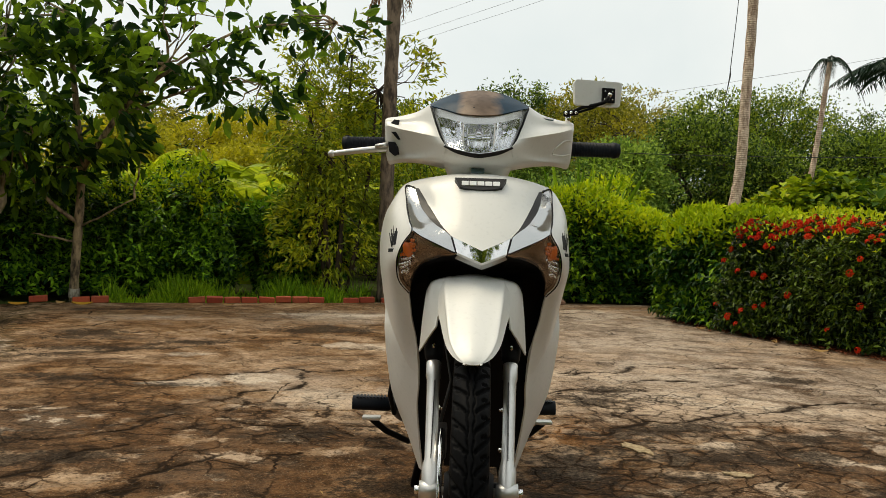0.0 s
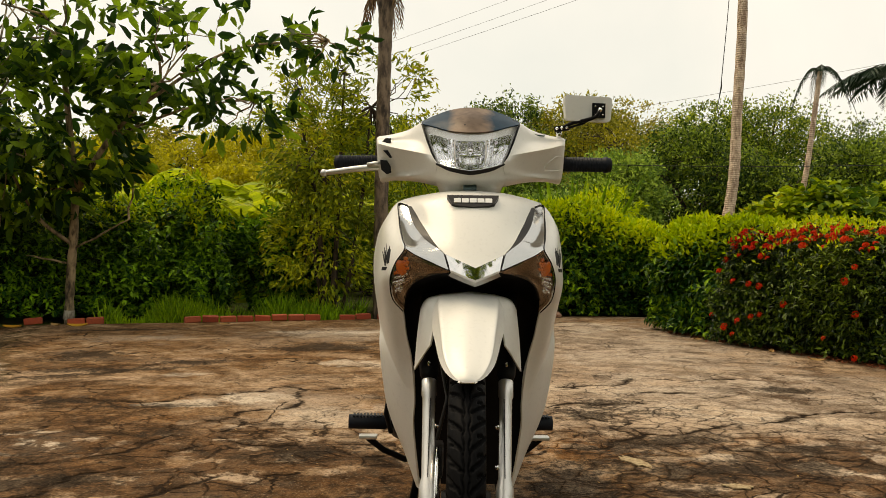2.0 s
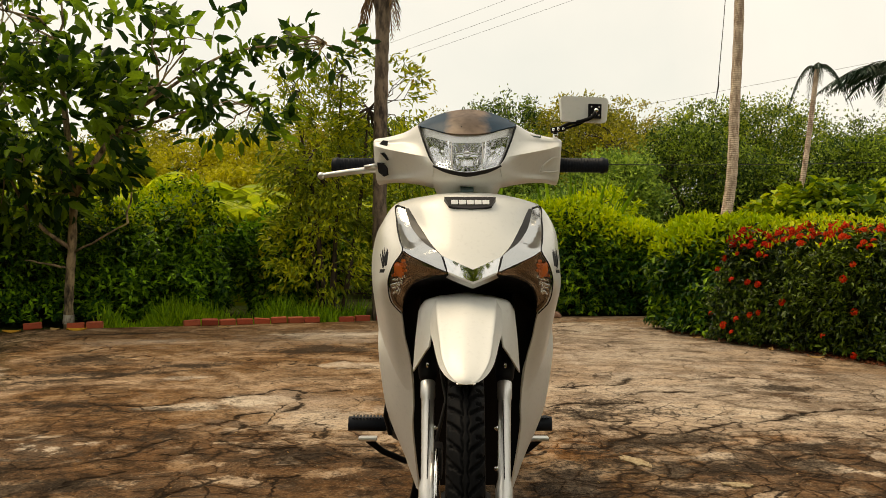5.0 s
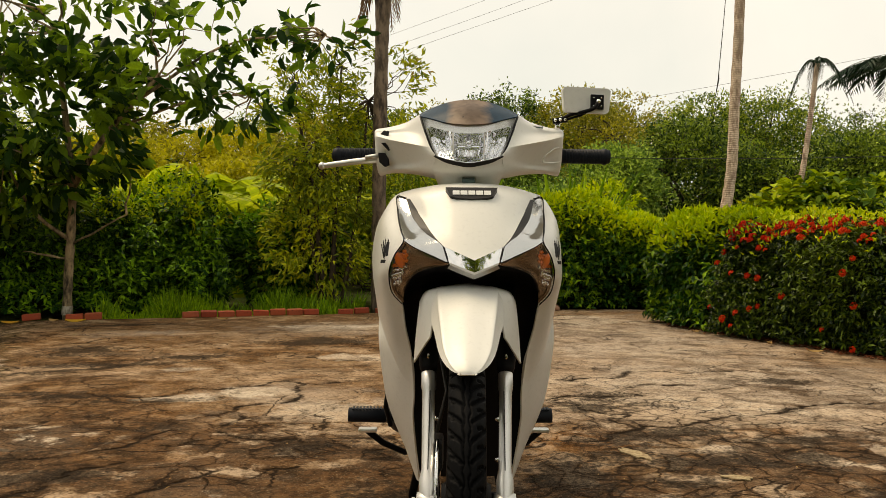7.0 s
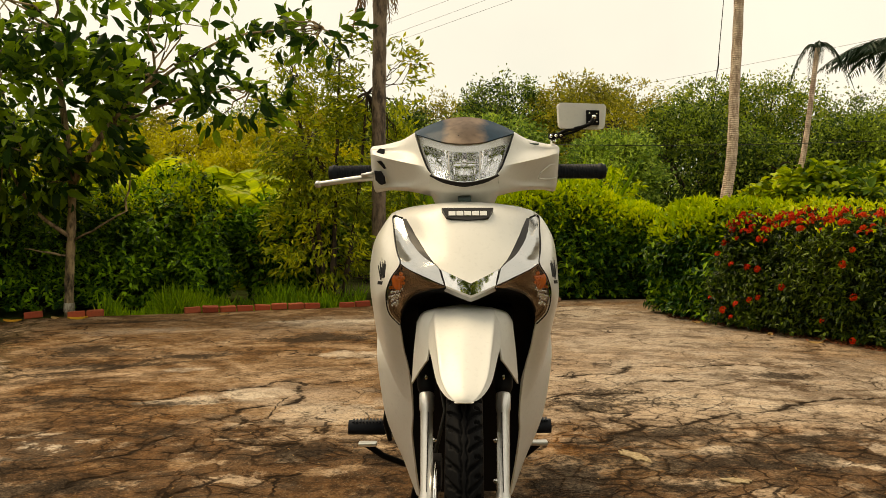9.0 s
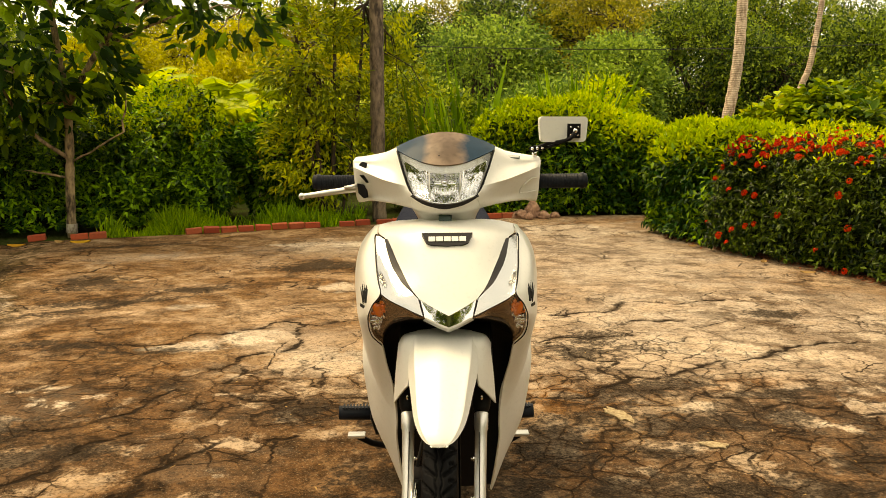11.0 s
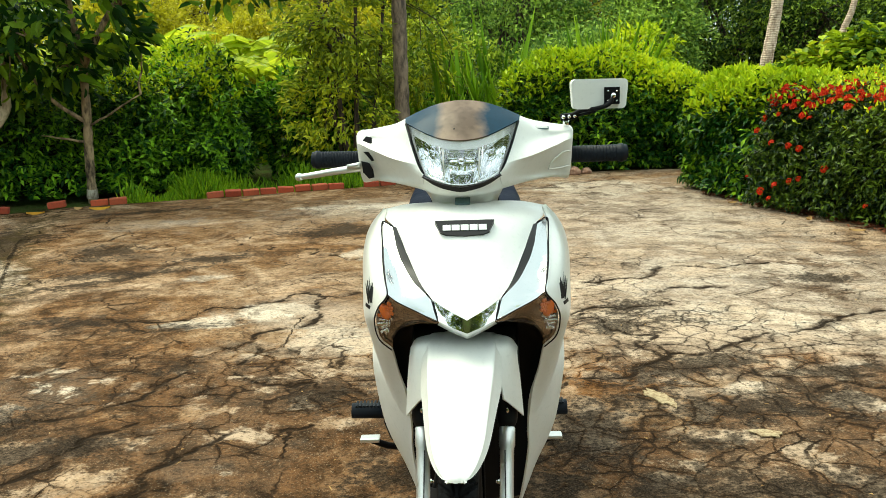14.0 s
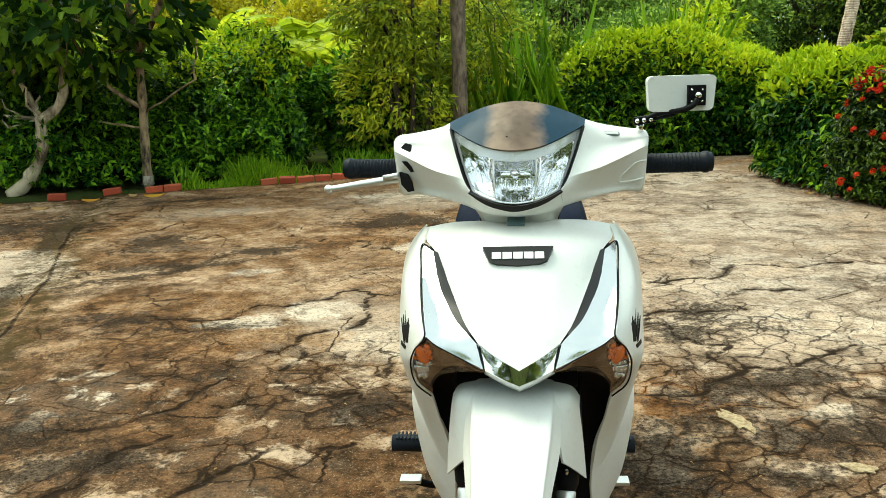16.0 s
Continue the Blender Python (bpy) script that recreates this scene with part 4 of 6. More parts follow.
rng = np.random.default_rng(5)
FLOWER = [fast_mesh("flower_head", *flower_mesh(rng)) for _ in range(3)]
for me in FLOWER:
    me.materials.append(RED)
bloom, bloom_out, _ = hedge_body(rng, [(2.72, 7.35), (2.92, 6.75), (3.2, 6.1), (3.55, 5.4), (4.2, 4.3)], 0.65, 0.91, 3000, 0.03)
base = np.array(ixora.matrix_world.translation)
count = 0
for p, o in zip(bloom, bloom_out):
    front, high = o[0] < -0.1, p[2] > 0.74
    if count < 295 and p[1] > 5.65 and o[0] < 0.35 and ((high and rng.uniform() < 0.80) or (front and rng.uniform() < 0.07)):
        ob = new("flower_head", FLOWER[count % 3])
        ob.parent = ixora
        o = o / np.linalg.norm(o)
        q = p - base + o * 0.03
        ob.matrix_basis = Matrix.LocRotScale(q, Vector(o + np.array((0, 0, 0.6))).to_track_quat("Z", "Y"), Vector((1, 1, 1)) * float(rng.uniform(0.5, 0.95)))
        count += 1

# the mixed bush behind the bricks, the tall thin shrub, broad-leaved vine, low yellow shrub
hedge("wild_bush", 21, [(-6.6, 8.3), (-5.0, 8.9), (-3.6, 9.4), (-3.0, 9.55), (-2.6, 9.65)], 0.80, 1.17, 78000, LEAF_BUSH, (0.074, 0.033),
      "dense wild green bush behind the brick edging", 3600, (0.070, 0.030), 0.60, 0.20, "bush", 0.42, tops=((0, 0.9), (22, 0.95), (30, 1.08), (36, 1.02), (39, 0.85)))
tree("tall_shrub", 22, (-1.35, 9.45, -0.05),
     [([(-1.35, 9.45, -0.05), (-1.5, 9.45, 1.2), (-1.75, 9.5, 2.5)], 0.035, 0.012), ([(-1.3, 9.45, -0.05), (-1.25, 9.5, 1.3), (-1.2, 9.5, 2.7)], 0.035, 0.012),
      ([(-1.2, 9.5, -0.05), (-1.0, 9.5, 1.2), (-0.9, 9.5, 2.3)], 0.03, 0.010), ([(-1.4, 9.5, -0.05), (-1.55, 9.5, 0.9), (-1.65, 9.5, 1.7)], 0.03, 0.010)],
     [((-1.60, 9.5, 1.9), (0.60, 0.45, 0.8), 74, 26), ((-1.32, 9.45, 1.7), (0.46, 0.45, 1.0), 100, 28), ((-1.38, 9.4, 0.8), (0.62, 0.45, 0.7), 90, 28), ((-0.75, 9.85, 2.45), (0.45, 0.30, 0.5), 28, 20), ((-1.5, 9.4, 2.7), (0.6, 0.4, 0.45), 16, 16), ((-0.6, 9.9, 1.3), (0.40, 0.3, 0.7), 84, 24), ((-0.40, 9.5, 2.62), (0.18, 0.15, 0.12), 5, 10)],
     BARK_DARK, LEAF_FINE, "tall slender shrub with many fine yellowish leaves", "shrub", (0.088, 0.030), 0.17)
hedge("vine_bush", 23, [(2.55, 8.35), (3.1, 8.0), (3.9, 7.6), (5.2, 7.0)], 0.55, 1.10, 26000, LEAF_VINE, (0.085, 0.060), "broad-leaved creeper bush behind the flowers", 0, (0.15, 0.09), 0.7, 0.14, "bush", 0.25, True, ((0, 0.80), (10, 0.95), (17, 1.0), (22, 1.04), (39, 1.08)))
tree("yellow_shrub", 24, (2.4, 13.0, -0.05), [([(2.4, 13.0, -0.05), (2.3, 13.0, 0.9)], 0.03, 0.015), ([(2.4, 13.0, -0.05), (2.6, 13.0, 0.9)], 0.03, 0.015)],
     [((2.35, 13.0, 1.2), (0.5, 0.4, 0.5), 70, 20)], BARK_DARK, LEAF_TIP, "small golden-green garden shrub", "shrub", (0.11, 0.045), 0.14)
tree("round_shrub", 25, (-0.1, 11.4, -0.05), [([(-0.1, 11.4, -0.05), (-0.1, 11.4, 0.8)], 0.03, 0.02)], [((-0.1, 11.4, 0.95), (0.75, 0.5, 0.55), 130, 24)], BARK_DARK, LEAF_MID,
     "low round green shrub behind the yard", "shrub", (0.085, 0.036), 0.16)

tree("shade_shrub", 26, (-1.7, 10.05, -0.05), [([(-1.7, 10.05, -0.05), (-1.7, 10.05, 0.5)], 0.03, 0.02)], [((-1.95, 9.95, 0.55), (0.70, 0.30, 0.60), 280, 26), ((-0.3, 10.7, 0.45), (0.7, 0.4, 0.5), 110, 24)], BARK_DARK, LEAF_BUSH,
     "low dark green shrub in the shade", "shrub", (0.085, 0.036), 0.16)

# two slim trees by the bricks, with broad leaves
tree("fruit_tree", 31, (-3.72, 8.30, -0.05),
     [([(-3.72, 8.30, -0.05), (-3.70, 8.28, 0.35), (-3.66, 8.25, 0.8), (-3.62, 8.2, 1.3)], 0.047, 0.036), ([(-3.62, 8.2, 1.25), (-3.2, 8.0, 1.75), (-2.7, 7.9, 2.25)], 0.036, 0.018),
      ([(-3.62, 8.2, 1.25), (-3.65, 8.1, 1.9), (-3.7, 8.0, 2.7)], 0.04, 0.018), ([(-3.66, 8.25, 0.72), (-3.95, 8.1, 1.0), (-4.2, 8.0, 1.5)], 0.022, 0.012),
      ([(-3.70, 8.27, 0.55), (-4.1, 8.2, 0.62)], 0.012, 0.006), ([(-3.64, 8.25, 0.7), (-3.1, 8.2, 0.98)], 0.012, 0.006), ([(-3.2, 8.0, 1.75), (-2.5, 8.1, 2.05), (-1.9, 8.2, 2.15)], 0.016, 0.006), ([(-2.9, 7.95, 2.05), (-2.1, 8.1, 2.6), (-1.2, 8.3, 2.75)], 0.018, 0.005)],
     [((-3.75, 7.9, 1.85), (0.9, 0.8, 0.75), 84, 12), ((-3.5, 7.7, 2.9), (1.1, 0.9, 0.55), 34, 10), ((-4.3, 8.2, 1.35), (0.8, 0.5, 0.45), 60, 13), ((-2.75, 7.9, 2.35), (0.75, 0.5, 0.5), 27, 9), ((-2.1, 8.1, 2.75), (0.65, 0.4, 0.33), 15, 8), ((-1.35, 8.3, 2.72), (0.55, 0.3, 0.16), 10, 8), ((-2.2, 8.2, 2.05), (0.75, 0.4, 0.28), 24, 9)],
     BARK_FRUIT, LEAF_TREE, "slim tree with broad dark leaves and pale lichen trunk", "tree", (0.165, 0.068), 0.22, True)
tree("crooked_tree", 32, (-4.99, 8.06, -0.05),
     [([(-4.99, 8.06, -0.05), (-4.80, 8.05, 0.10), (-4.60, 8.0, 0.35), (-4.55, 8.0, 0.68)], 0.072, 0.052), ([(-4.55, 8.0, 0.66), (-4.68, 8.0, 0.98), (-4.86, 8.0, 1.38), (-5.0, 8.0, 2.0)], 0.036, 0.020),
      ([(-4.55, 8.0, 0.66), (-4.34, 8.0, 0.82), (-4.28, 8.0, 1.15), (-4.3, 7.9, 2.0)], 0.055, 0.026)],
     [((-5.4, 8.3, 1.2), (0.8, 0.5, 0.6), 70, 13), ((-4.7, 7.8, 1.95), (0.95, 0.8, 0.85), 92, 13), ((-4.5, 7.6, 2.9), (1.3, 0.9, 0.6), 36, 12)],
     BARK_GREY, LEAF_TREE, "crooked tree with blotched pale bark leaning over the bricks", "tree", (0.165, 0.068), 0.22, True)


def palm(name, seed, trunk, r0, r1, bark, fronds, leaf, label, length=2.2, leaflet=0.5, droop=0.45, up=0.35, width=0.035):
    """A palm: ringed trunk, each frond a part of its own."""
    rng = np.random.default_rng(seed)
    top = empty(name, pose(*trunk[0]), label, "palm tree")
    b = np.asarray(trunk[0], float)
    p = smooth_line(np.asarray(trunk, float), 60) - b
    r = np.linspace(r0, r1, 60) * (1 + 0.05 * np.sin(np.arange(60) * 2.1)) * (1 + 0.35 * np.exp(-np.arange(60) / 3.0))
    part("trunk", tube(bmesh.new(), p, list(r), 16), bark, top)
    for k in range(fronds):
        a = k * 2.39996 + rng.uniform(-0.3, 0.3)
        way = (math.cos(a), math.sin(a), up + rng.uniform(-0.35, 0.5))
        rib, (v, f) = frond(rng, p[-1], way, length * rng.uniform(0.8, 1.15), droop * rng.uniform(0.8, 1.3), 38, leaflet, width)
        ob = hang("frond", fast_mesh("frond", v, f), leaf, top)
        rod("rib", rib, list(np.linspace(0.014, 0.003, len(rib))), leaf, ob, 5)
    return top


palm("coconut_palm", 41, [(4.25, 14.0, -0.05), (4.45, 14.0, 1.05), (4.58, 14.0, 1.95), (4.62, 14.0, 3.0), (4.69, 14.0, 4.85), (4.66, 14.0, 8.2)], 0.096, 0.074, BARK_PALM, 14, LEAF_PALM,
     "tall coconut palm with a pale ringed trunk", 3.2, 0.7)
palm("withered_palm", 42, [(5.72, 15.3, -0.05), (6.07, 15.3, 1.43), (6.27, 15.3, 2.10), (6.50, 15.3, 3.94)], 0.066, 0.040, BARK_PALM, 8, LEAF_PALM,
     "withered palm with few drooping dark fronds", 0.75, 0.13, 1.25, 0.9, 0.011)
palm("dark_palm", 43, [(10.9, 20.5, -0.05), (10.75, 20.5, 2.6), (10.6, 20.5, 5.0)], 0.14, 0.11, BARK_BROWN, 15, LEAF_PALM, "palm with a full crown of dark green fronds", 1.75, 0.50, 0.50, 0.45, 0.028)
palm("young_palm", 44, [(6.3, 14.6, -0.05), (6.3, 14.6, 0.9)], 0.10, 0.09, BARK_BROWN, 6, LEAF_GOLD, "young yellowing coconut palm with low fronds", 1.7, 0.42, 0.55, 0.7)


def bare_palm():
    """A slim palm trunk whose crown has died, with dry fronds hanging."""
    top = empty("slender_palm", pose(-0.77, 9.42, -0.05), "slender brown palm trunk with dry hanging fronds", "palm tree")
    rng = np.random.default_rng(45)
    p = smooth_line(np.array([(0, 0, 0), (0.0, 0, 1.0), (0.01, 0, 2.2), (0.03, 0, 3.3), (0.05, 0, 4.2)]), 60)
    r = np.linspace(0.080, 0.072, 60) * (1 + 0.05 * np.sin(np.arange(60) * 1.9)) + 0.03 * np.exp(-((np.arange(60) - 49) / 4.0) ** 2)
    part("trunk", tube(bmesh.new(), p, list(r), 16), BARK_BROWN, top)
    for k, (dx, dy, s) in enumerate([(-0.2, -0.12, 1.0), (-0.28, 0.1, 0.8), (0.2, -0.2, 0.7), (0.1, 0.3, 0.7)]):
        rib, (v, f) = frond(rng, p[52], (dx, dy, 0.06), 0.36 * s, 2.6, 24, 0.16, 0.022)
        ob = hang("dry_frond", fast_mesh("dry_frond", v, f), DRY, top)
        rod("rib", rib, list(np.linspace(0.016, 0.006, len(rib))), DRY, ob, 5)
    for k in range(9):
        a = k * 2.39996
        rib, (v, f) = frond(rng, p[-1], (math.cos(a), math.sin(a), 0.6), 1.2, 0.6, 30, 0.35, 0.03)
        ob = hang("frond", fast_mesh("frond", v, f), LEAF_PALM, top)
        rod("rib", rib, list(np.linspace(0.014, 0.004, len(rib))), LEAF_PALM, ob, 5)


bare_palm()


def banana(x, y, seed, s):
    """A banana plant: sheathed stem and broad split leaves."""
    rng = np.random.default_rng(seed)
    top = empty("banana_plant", pose(x, y, -0.05), "banana plant with broad arching yellow-green leaves", "banana plant", "banana plants")
    rod("stem", [(0, 0, 0), (0.02, 0, 0.6 * s), (0.0, 0.02, 1.2 * s)], [0.10, 0.085, 0.06], LEAF_BANANA, top)
    for k in range(9):
        a = k * 2.39996 + rng.uniform(-0.2, 0.2)
        n = 26
        t = np.linspace(0, 1, n)
        up = rng.uniform(0.5, 1.2)
        L = 1.25 * s * rng.uniform(0.8, 1.15)
        d = np.array((math.cos(a), math.sin(a), up)) / math.hypot(1, up)
        rib = np.array((0, 0, 1.15 * s)) + d * (t * L)[:, None] - np.array((0, 0, 1)) * (0.5 * L * t ** 2.2)[:, None]
        tan = unit(np.gradient(rib, axis=0))
        side = unit(np.cross(tan, (0, 0, 1.0)))
        w = 0.17 * s * np.sin(np.clip(t * 1.05 + 0.04, 0, 1) * math.pi) ** 0.6 * (t > 0.12)
        v, f = [], []
        for j in range(3, n - 1):
            for sgn in (1, -1):
                o = len(v)
                cut = rng.uniform(0.82, 1.0)
                dip = np.array((0, 0, -0.35))
                v += [rib[j], rib[j] + (side[j] * sgn + dip) * w[j] * cut, rib[j + 1] + (side[j + 1] * sgn + dip) * w[j + 1] * cut - tan[j] * 0.004, rib[j + 1]]
                f.append((o, o + 1, o + 2, o + 3))
        ob = hang("leaf", fast_mesh("leaf", np.array(v), np.array(f)), LEAF_BANANA, top)
        rod("midrib", rib, list(np.linspace(0.016, 0.004, n)), LEAF_BANANA, ob, 5)


for k, (x, y, s) in enumerate([(-4.6, 12.6, 1.2), (-3.3, 12.4, 1.2), (-3.9, 11.9, 1.1), (-2.5, 12.8, 1.15), (-5.6, 13.0, 1.2), (-2.9, 11.8, 0.95), (-2.3, 10.9, 0.95), (-1.75, 11.0, 0.95)]):
    banana(x, y, 50 + k, s)


# ---------------------------------------------------------------- woods behind
def wood_tree(k, x, y, h, r, leaf, seed):
    leaf_len, thick = (0.092, 1.4) if y > 10 else (0.15, 0.7)
    rng = np.random.default_rng(seed)
    stems = [([(x, y, -0.05), (x + rng.uniform(-0.15, 0.15), y, h * 0.35), (x + rng.uniform(-0.3, 0.3), y, h * 0.62)], 0.05 + 0.02 * h, 0.04)]
    for _ in range(3):
        a = rng.uniform(0, 6.28)
        stems.append(([(x, y, h * 0.34), (x + 0.5 * r * math.cos(a), y + 0.5 * r * math.sin(a), h * 0.72)], 0.05, 0.02))
    crowns = [((x, y, h * 0.60), (r, r * 0.8, h * 0.36), int(210 * thick), 36), ((x + rng.uniform(-0.4, 0.4) * r, y, h * 0.80), (r * 0.6, r * 0.6, h * 0.20), int(70 * thick), 34), ((x, y - 0.2, h * 0.25), (r * 0.9, r * 0.6, h * 0.25), int(80 * thick), 32)]
    tree("wood_tree", seed, (x, y, -0.05), stems, crowns, BARK_DARK, leaf,
         {"olive": "bushy tree with dull olive foliage", "deep": "dense tree with deep green foliage", "mid": "bushy tree with fresh green foliage", "gold": "tree with golden yellow-green foliage", "pale": "bushy tree with pale grey-green foliage"}[k],
         "tree", (leaf_len, leaf_len * 0.48), 0.34, False, 0.8, "trees of the wood")


WOODS = [("deep", -1.4, 19.0, 3.6, 1.5), ("pale", 0.6, 17.0, 3.0, 1.4), ("deep", 1.4, 21.5, 4.6, 1.6), ("olive", 3.4, 21.0, 4.4, 1.7), ("pale", 3.0, 16.5, 2.6, 1.2), ("deep", 5.4, 19.0, 3.5, 1.5),
         ("mid", 7.0, 22.5, 4.6, 1.7), ("deep", 6.6, 18.0, 2.7, 1.3), ("mid", 9.0, 23.0, 4.7, 1.7), ("deep", 8.8, 17.5, 2.5, 1.3), ("deep", 11.2, 19.5, 3.8, 1.6), ("mid", 12.6, 22.0, 4.3, 1.7),
         ("olive", -3.2, 20.0, 3.8, 1.6), ("gold", -5.0, 18.0, 3.1, 1.5), ("olive", -7.2, 19.0, 3.6, 1.6), ("mid", -9.4, 18.0, 3.7, 1.6), ("deep", -11.8, 19.5, 4.2, 1.7), ("olive", 0.0, 24.5, 4.6, 1.8),
         ("olive", 4.6, 24.5, 5.1, 1.8), ("gold", -2.2, 15.8, 2.3, 1.0), ("mid", 7.6, 14.6, 1.9, 1.0), ("pale", 1.5, 14.2, 1.6, 0.9), ("deep", -8.2, 12.6, 3.4, 1.4), ("gold", -6.2, 15.2, 2.6, 1.2),
         ("gold", -3.8, 14.6, 2.1, 1.2), ("mid", -1.0, 14.0, 1.8, 1.0), ("deep", 10.0, 21.0, 3.1, 1.6), ("deep", 11.6, 17.0, 2.7, 1.4), ("olive", 13.2, 20.0, 3.2, 1.5),
         # trees with y below 4: out of view, added for reflections and dimmer side light
         ("deep", -6.5, -7.0, 5.0, 2.1), ("mid", -2.8, -7.4, 4.8, 2.1), ("deep", 0.8, -7.0, 4.6, 2.1), ("mid", 4.2, -7.4, 4.9, 2.1), ("deep", 7.6, -7.0, 5.0, 2.1),
         ("deep", -4.6, -5.8, 2.6, 1.7), ("mid", -1.0, -5.6, 2.5, 1.7), ("deep", 2.5, -5.8, 2.6, 1.7), ("mid", 6.0, -5.8, 2.6, 1.7),
         ("deep", -7.6, -3.0, 4.6, 2.1), ("mid", -8.2, 0.4, 4.4, 2.1), ("deep", -8.6, 3.8, 3.5, 1.7), ("deep", 7.6, -3.0, 4.6, 2.1), ("mid", 8.0, 0.4, 4.4, 2.1), ("deep", 8.2, 3.6, 3.4, 1.7), ("deep", 8.2, 16.5, 2.9, 1.3), ("deep", 9.8, 17.6, 3.1, 1.4),
         ("deep", -6.0, 26.0, 4.4, 2.4), ("deep", -2.4, 27.0, 4.6, 2.4), ("deep", 1.6, 27.0, 4.9, 2.4), ("deep", 5.2, 27.0, 5.0, 2.4), ("deep", 8.6, 27.0, 5.0, 2.4), ("deep", 12.0, 26.0, 4.8, 2.4), ("deep", 15.4, 26.0, 4.6, 2.4)]
for n, (k, x, y, h, r) in enumerate(WOODS):
    wood_tree(k, x, y, h, r, {"olive": LEAF_OLIVE, "deep": LEAF_DEEP, "mid": LEAF_MID, "gold": LEAF_GOLD, "pale": LEAF_PALE}[k], 100 + n)


# ---------------------------------------------------------------- grass
def blades(name, seed, spots, n, height, label):
    rng = np.random.default_rng(seed)
    pts = []
    for x0, x1, dy, w in spots:
        x = rng.uniform(x0, x1, n)
        pts.append(np.stack([x, np.array([edge_y(a) for a in x]) + dy + rng.uniform(0, w, n), np.full(n, -0.05)], 1))
    p = np.concatenate(pts)
    lump = np.array([noise.noise(Vector((a * 2.2, b * 2.2, 0))) for a, b in p[:, :2]])
    way = np.concatenate([rng.normal(0, 0.35, (len(p), 2)), np.ones((len(p), 1))], 1)
    L = height * rng.uniform(0.5, 1.2, len(p)) * (0.66 + 1.25 * lump)
    v, f = leaf_arrays(p, way, rng.normal(size=(len(p), 3)), np.maximum(L, 0.05), np.full(len(p), 0.010 if height < 0.5 else 0.016), 0.1)
    tagged(hang(name, fast_mesh(name, v, f), GRASS), label, "grass", kind="stuff")


blades("grass", 61, [(-3.3, -0.9, 0.12, 0.45), (-3.0, -1.7, 0.12, 0.35)], 1700, 0.27, "bright green grass along the brick edging")
blades("tall_grass", 62, [(-0.5, 0.9, 0.9, 1.2), (0.9, 1.9, 1.6, 0.6)], 1100, 1.2, "tall green grass behind the hedge")



# ---------------------------------------------------------------- the motorbike
bike = empty("motorbike", pose(0.081, 1.819, 0.0, 0, 0, 1.5) @ pose(0, -0.33, 0), "white underbone motorbike standing upright on the concrete yard", "motorbike")
AXLE, RAKE = 0.277, math.atan2(0.13, 0.216)


def fork_at(s, x):
    """A point on the fork's line, s metres above the axle."""
    return (x * (0.90 + 0.27 * max(s, 0)), s * math.sin(RAKE), AXLE + s * math.cos(RAKE))


def tyre_mesh(radius, half, groove):
    """A round tyre with slanting tread grooves."""
    nu, nv = 640, 75
    a = np.linspace(0, 2 * math.pi, nu, endpoint=False)
    b = np.linspace(-1, 1, nv) * 1.95
    A, B = np.meshgrid(a, b, indexing="ij")
    depth = np.zeros_like(A)
    if groove:
        turn = A * 52 / (2 * math.pi)
        ph = (turn + np.abs(B) * 0.9) % 1
        depth = np.where((ph < 0.20) & (np.abs(B) > 0.22) & (np.abs(B) < 1.30), 0.006, 0.0)
        ph2 = (turn + np.abs(B) * 0.35 + 0.5 + 0.25 * np.sign(B)) % 1
        depth = np.maximum(depth, np.where((ph2 < 0.16) & (np.abs(B) > 0.55) & (np.abs(B) < 1.0), 0.005, 0.0))
        depth = np.maximum(depth, np.where(np.abs(np.abs(B) - 0.16 - 0.05 * np.sin(A * 52)) < 0.04, 0.005, 0.0))
    r = radius - half * 0.95 + (half * 0.95 - depth) * np.cos(B)
    x = (half - depth) * np.sin(B)
    v = np.stack([x, r * np.cos(A), r * np.sin(A)], -1).reshape(-1, 3)
    idx = np.arange(nu * nv).reshape(nu, nv)
    nx = np.roll(idx, -1, 0)
    f = np.stack([idx[:, :-1], nx[:, :-1], nx[:, 1:], idx[:, 1:]], -1).reshape(-1, 4)
    return fast_mesh("tyre", v, f, False)


def wheel(name, y, z, half, disc):
    w = new(name)
    w.parent = bike
    w.matrix_basis = pose(0, y, z)
    hang("tyre", tyre_mesh(0.279, half, True), TYRE, w, "black rubber tyre with slanting tread grooves")
    part("rim", lathe([(-0.024, 0.220), (-0.026, 0.228), (-0.022, 0.226), (-0.012, 0.205), (0.012, 0.205), (0.022, 0.226), (0.026, 0.228), (0.024, 0.220), (0.012, 0.198), (-0.012, 0.198), (-0.024, 0.220)], 72), BLACK, w, "black cast rim")
    part("hub", lathe([(-0.045, 0.0), (-0.045, 0.03), (-0.02, 0.045), (0.02, 0.045), (0.045, 0.03), (0.045, 0.0)], 32), BLACK, w)
    for k in range(5):
        a = 2 * math.pi * k / 5
        rod("spoke", [(0, 0.04 * math.cos(a), 0.04 * math.sin(a)), (0, 0.12 * math.cos(a + 0.1), 0.12 * math.sin(a + 0.1)), (0, 0.202 * math.cos(a), 0.202 * math.sin(a))], [0.016, 0.011, 0.013], BLACK, w, 8)
    if disc:
        part("brake_disc", lathe([(-0.052, 0.055), (-0.055, 0.11), (-0.051, 0.11), (-0.048, 0.055), (-0.052, 0.055)], 60), CHROME, w, "polished steel brake disc")


wheel("front_wheel", 0.0, 0.279, 0.0315, True)
wheel("rear_wheel", 1.235, 0.279, 0.042, False)

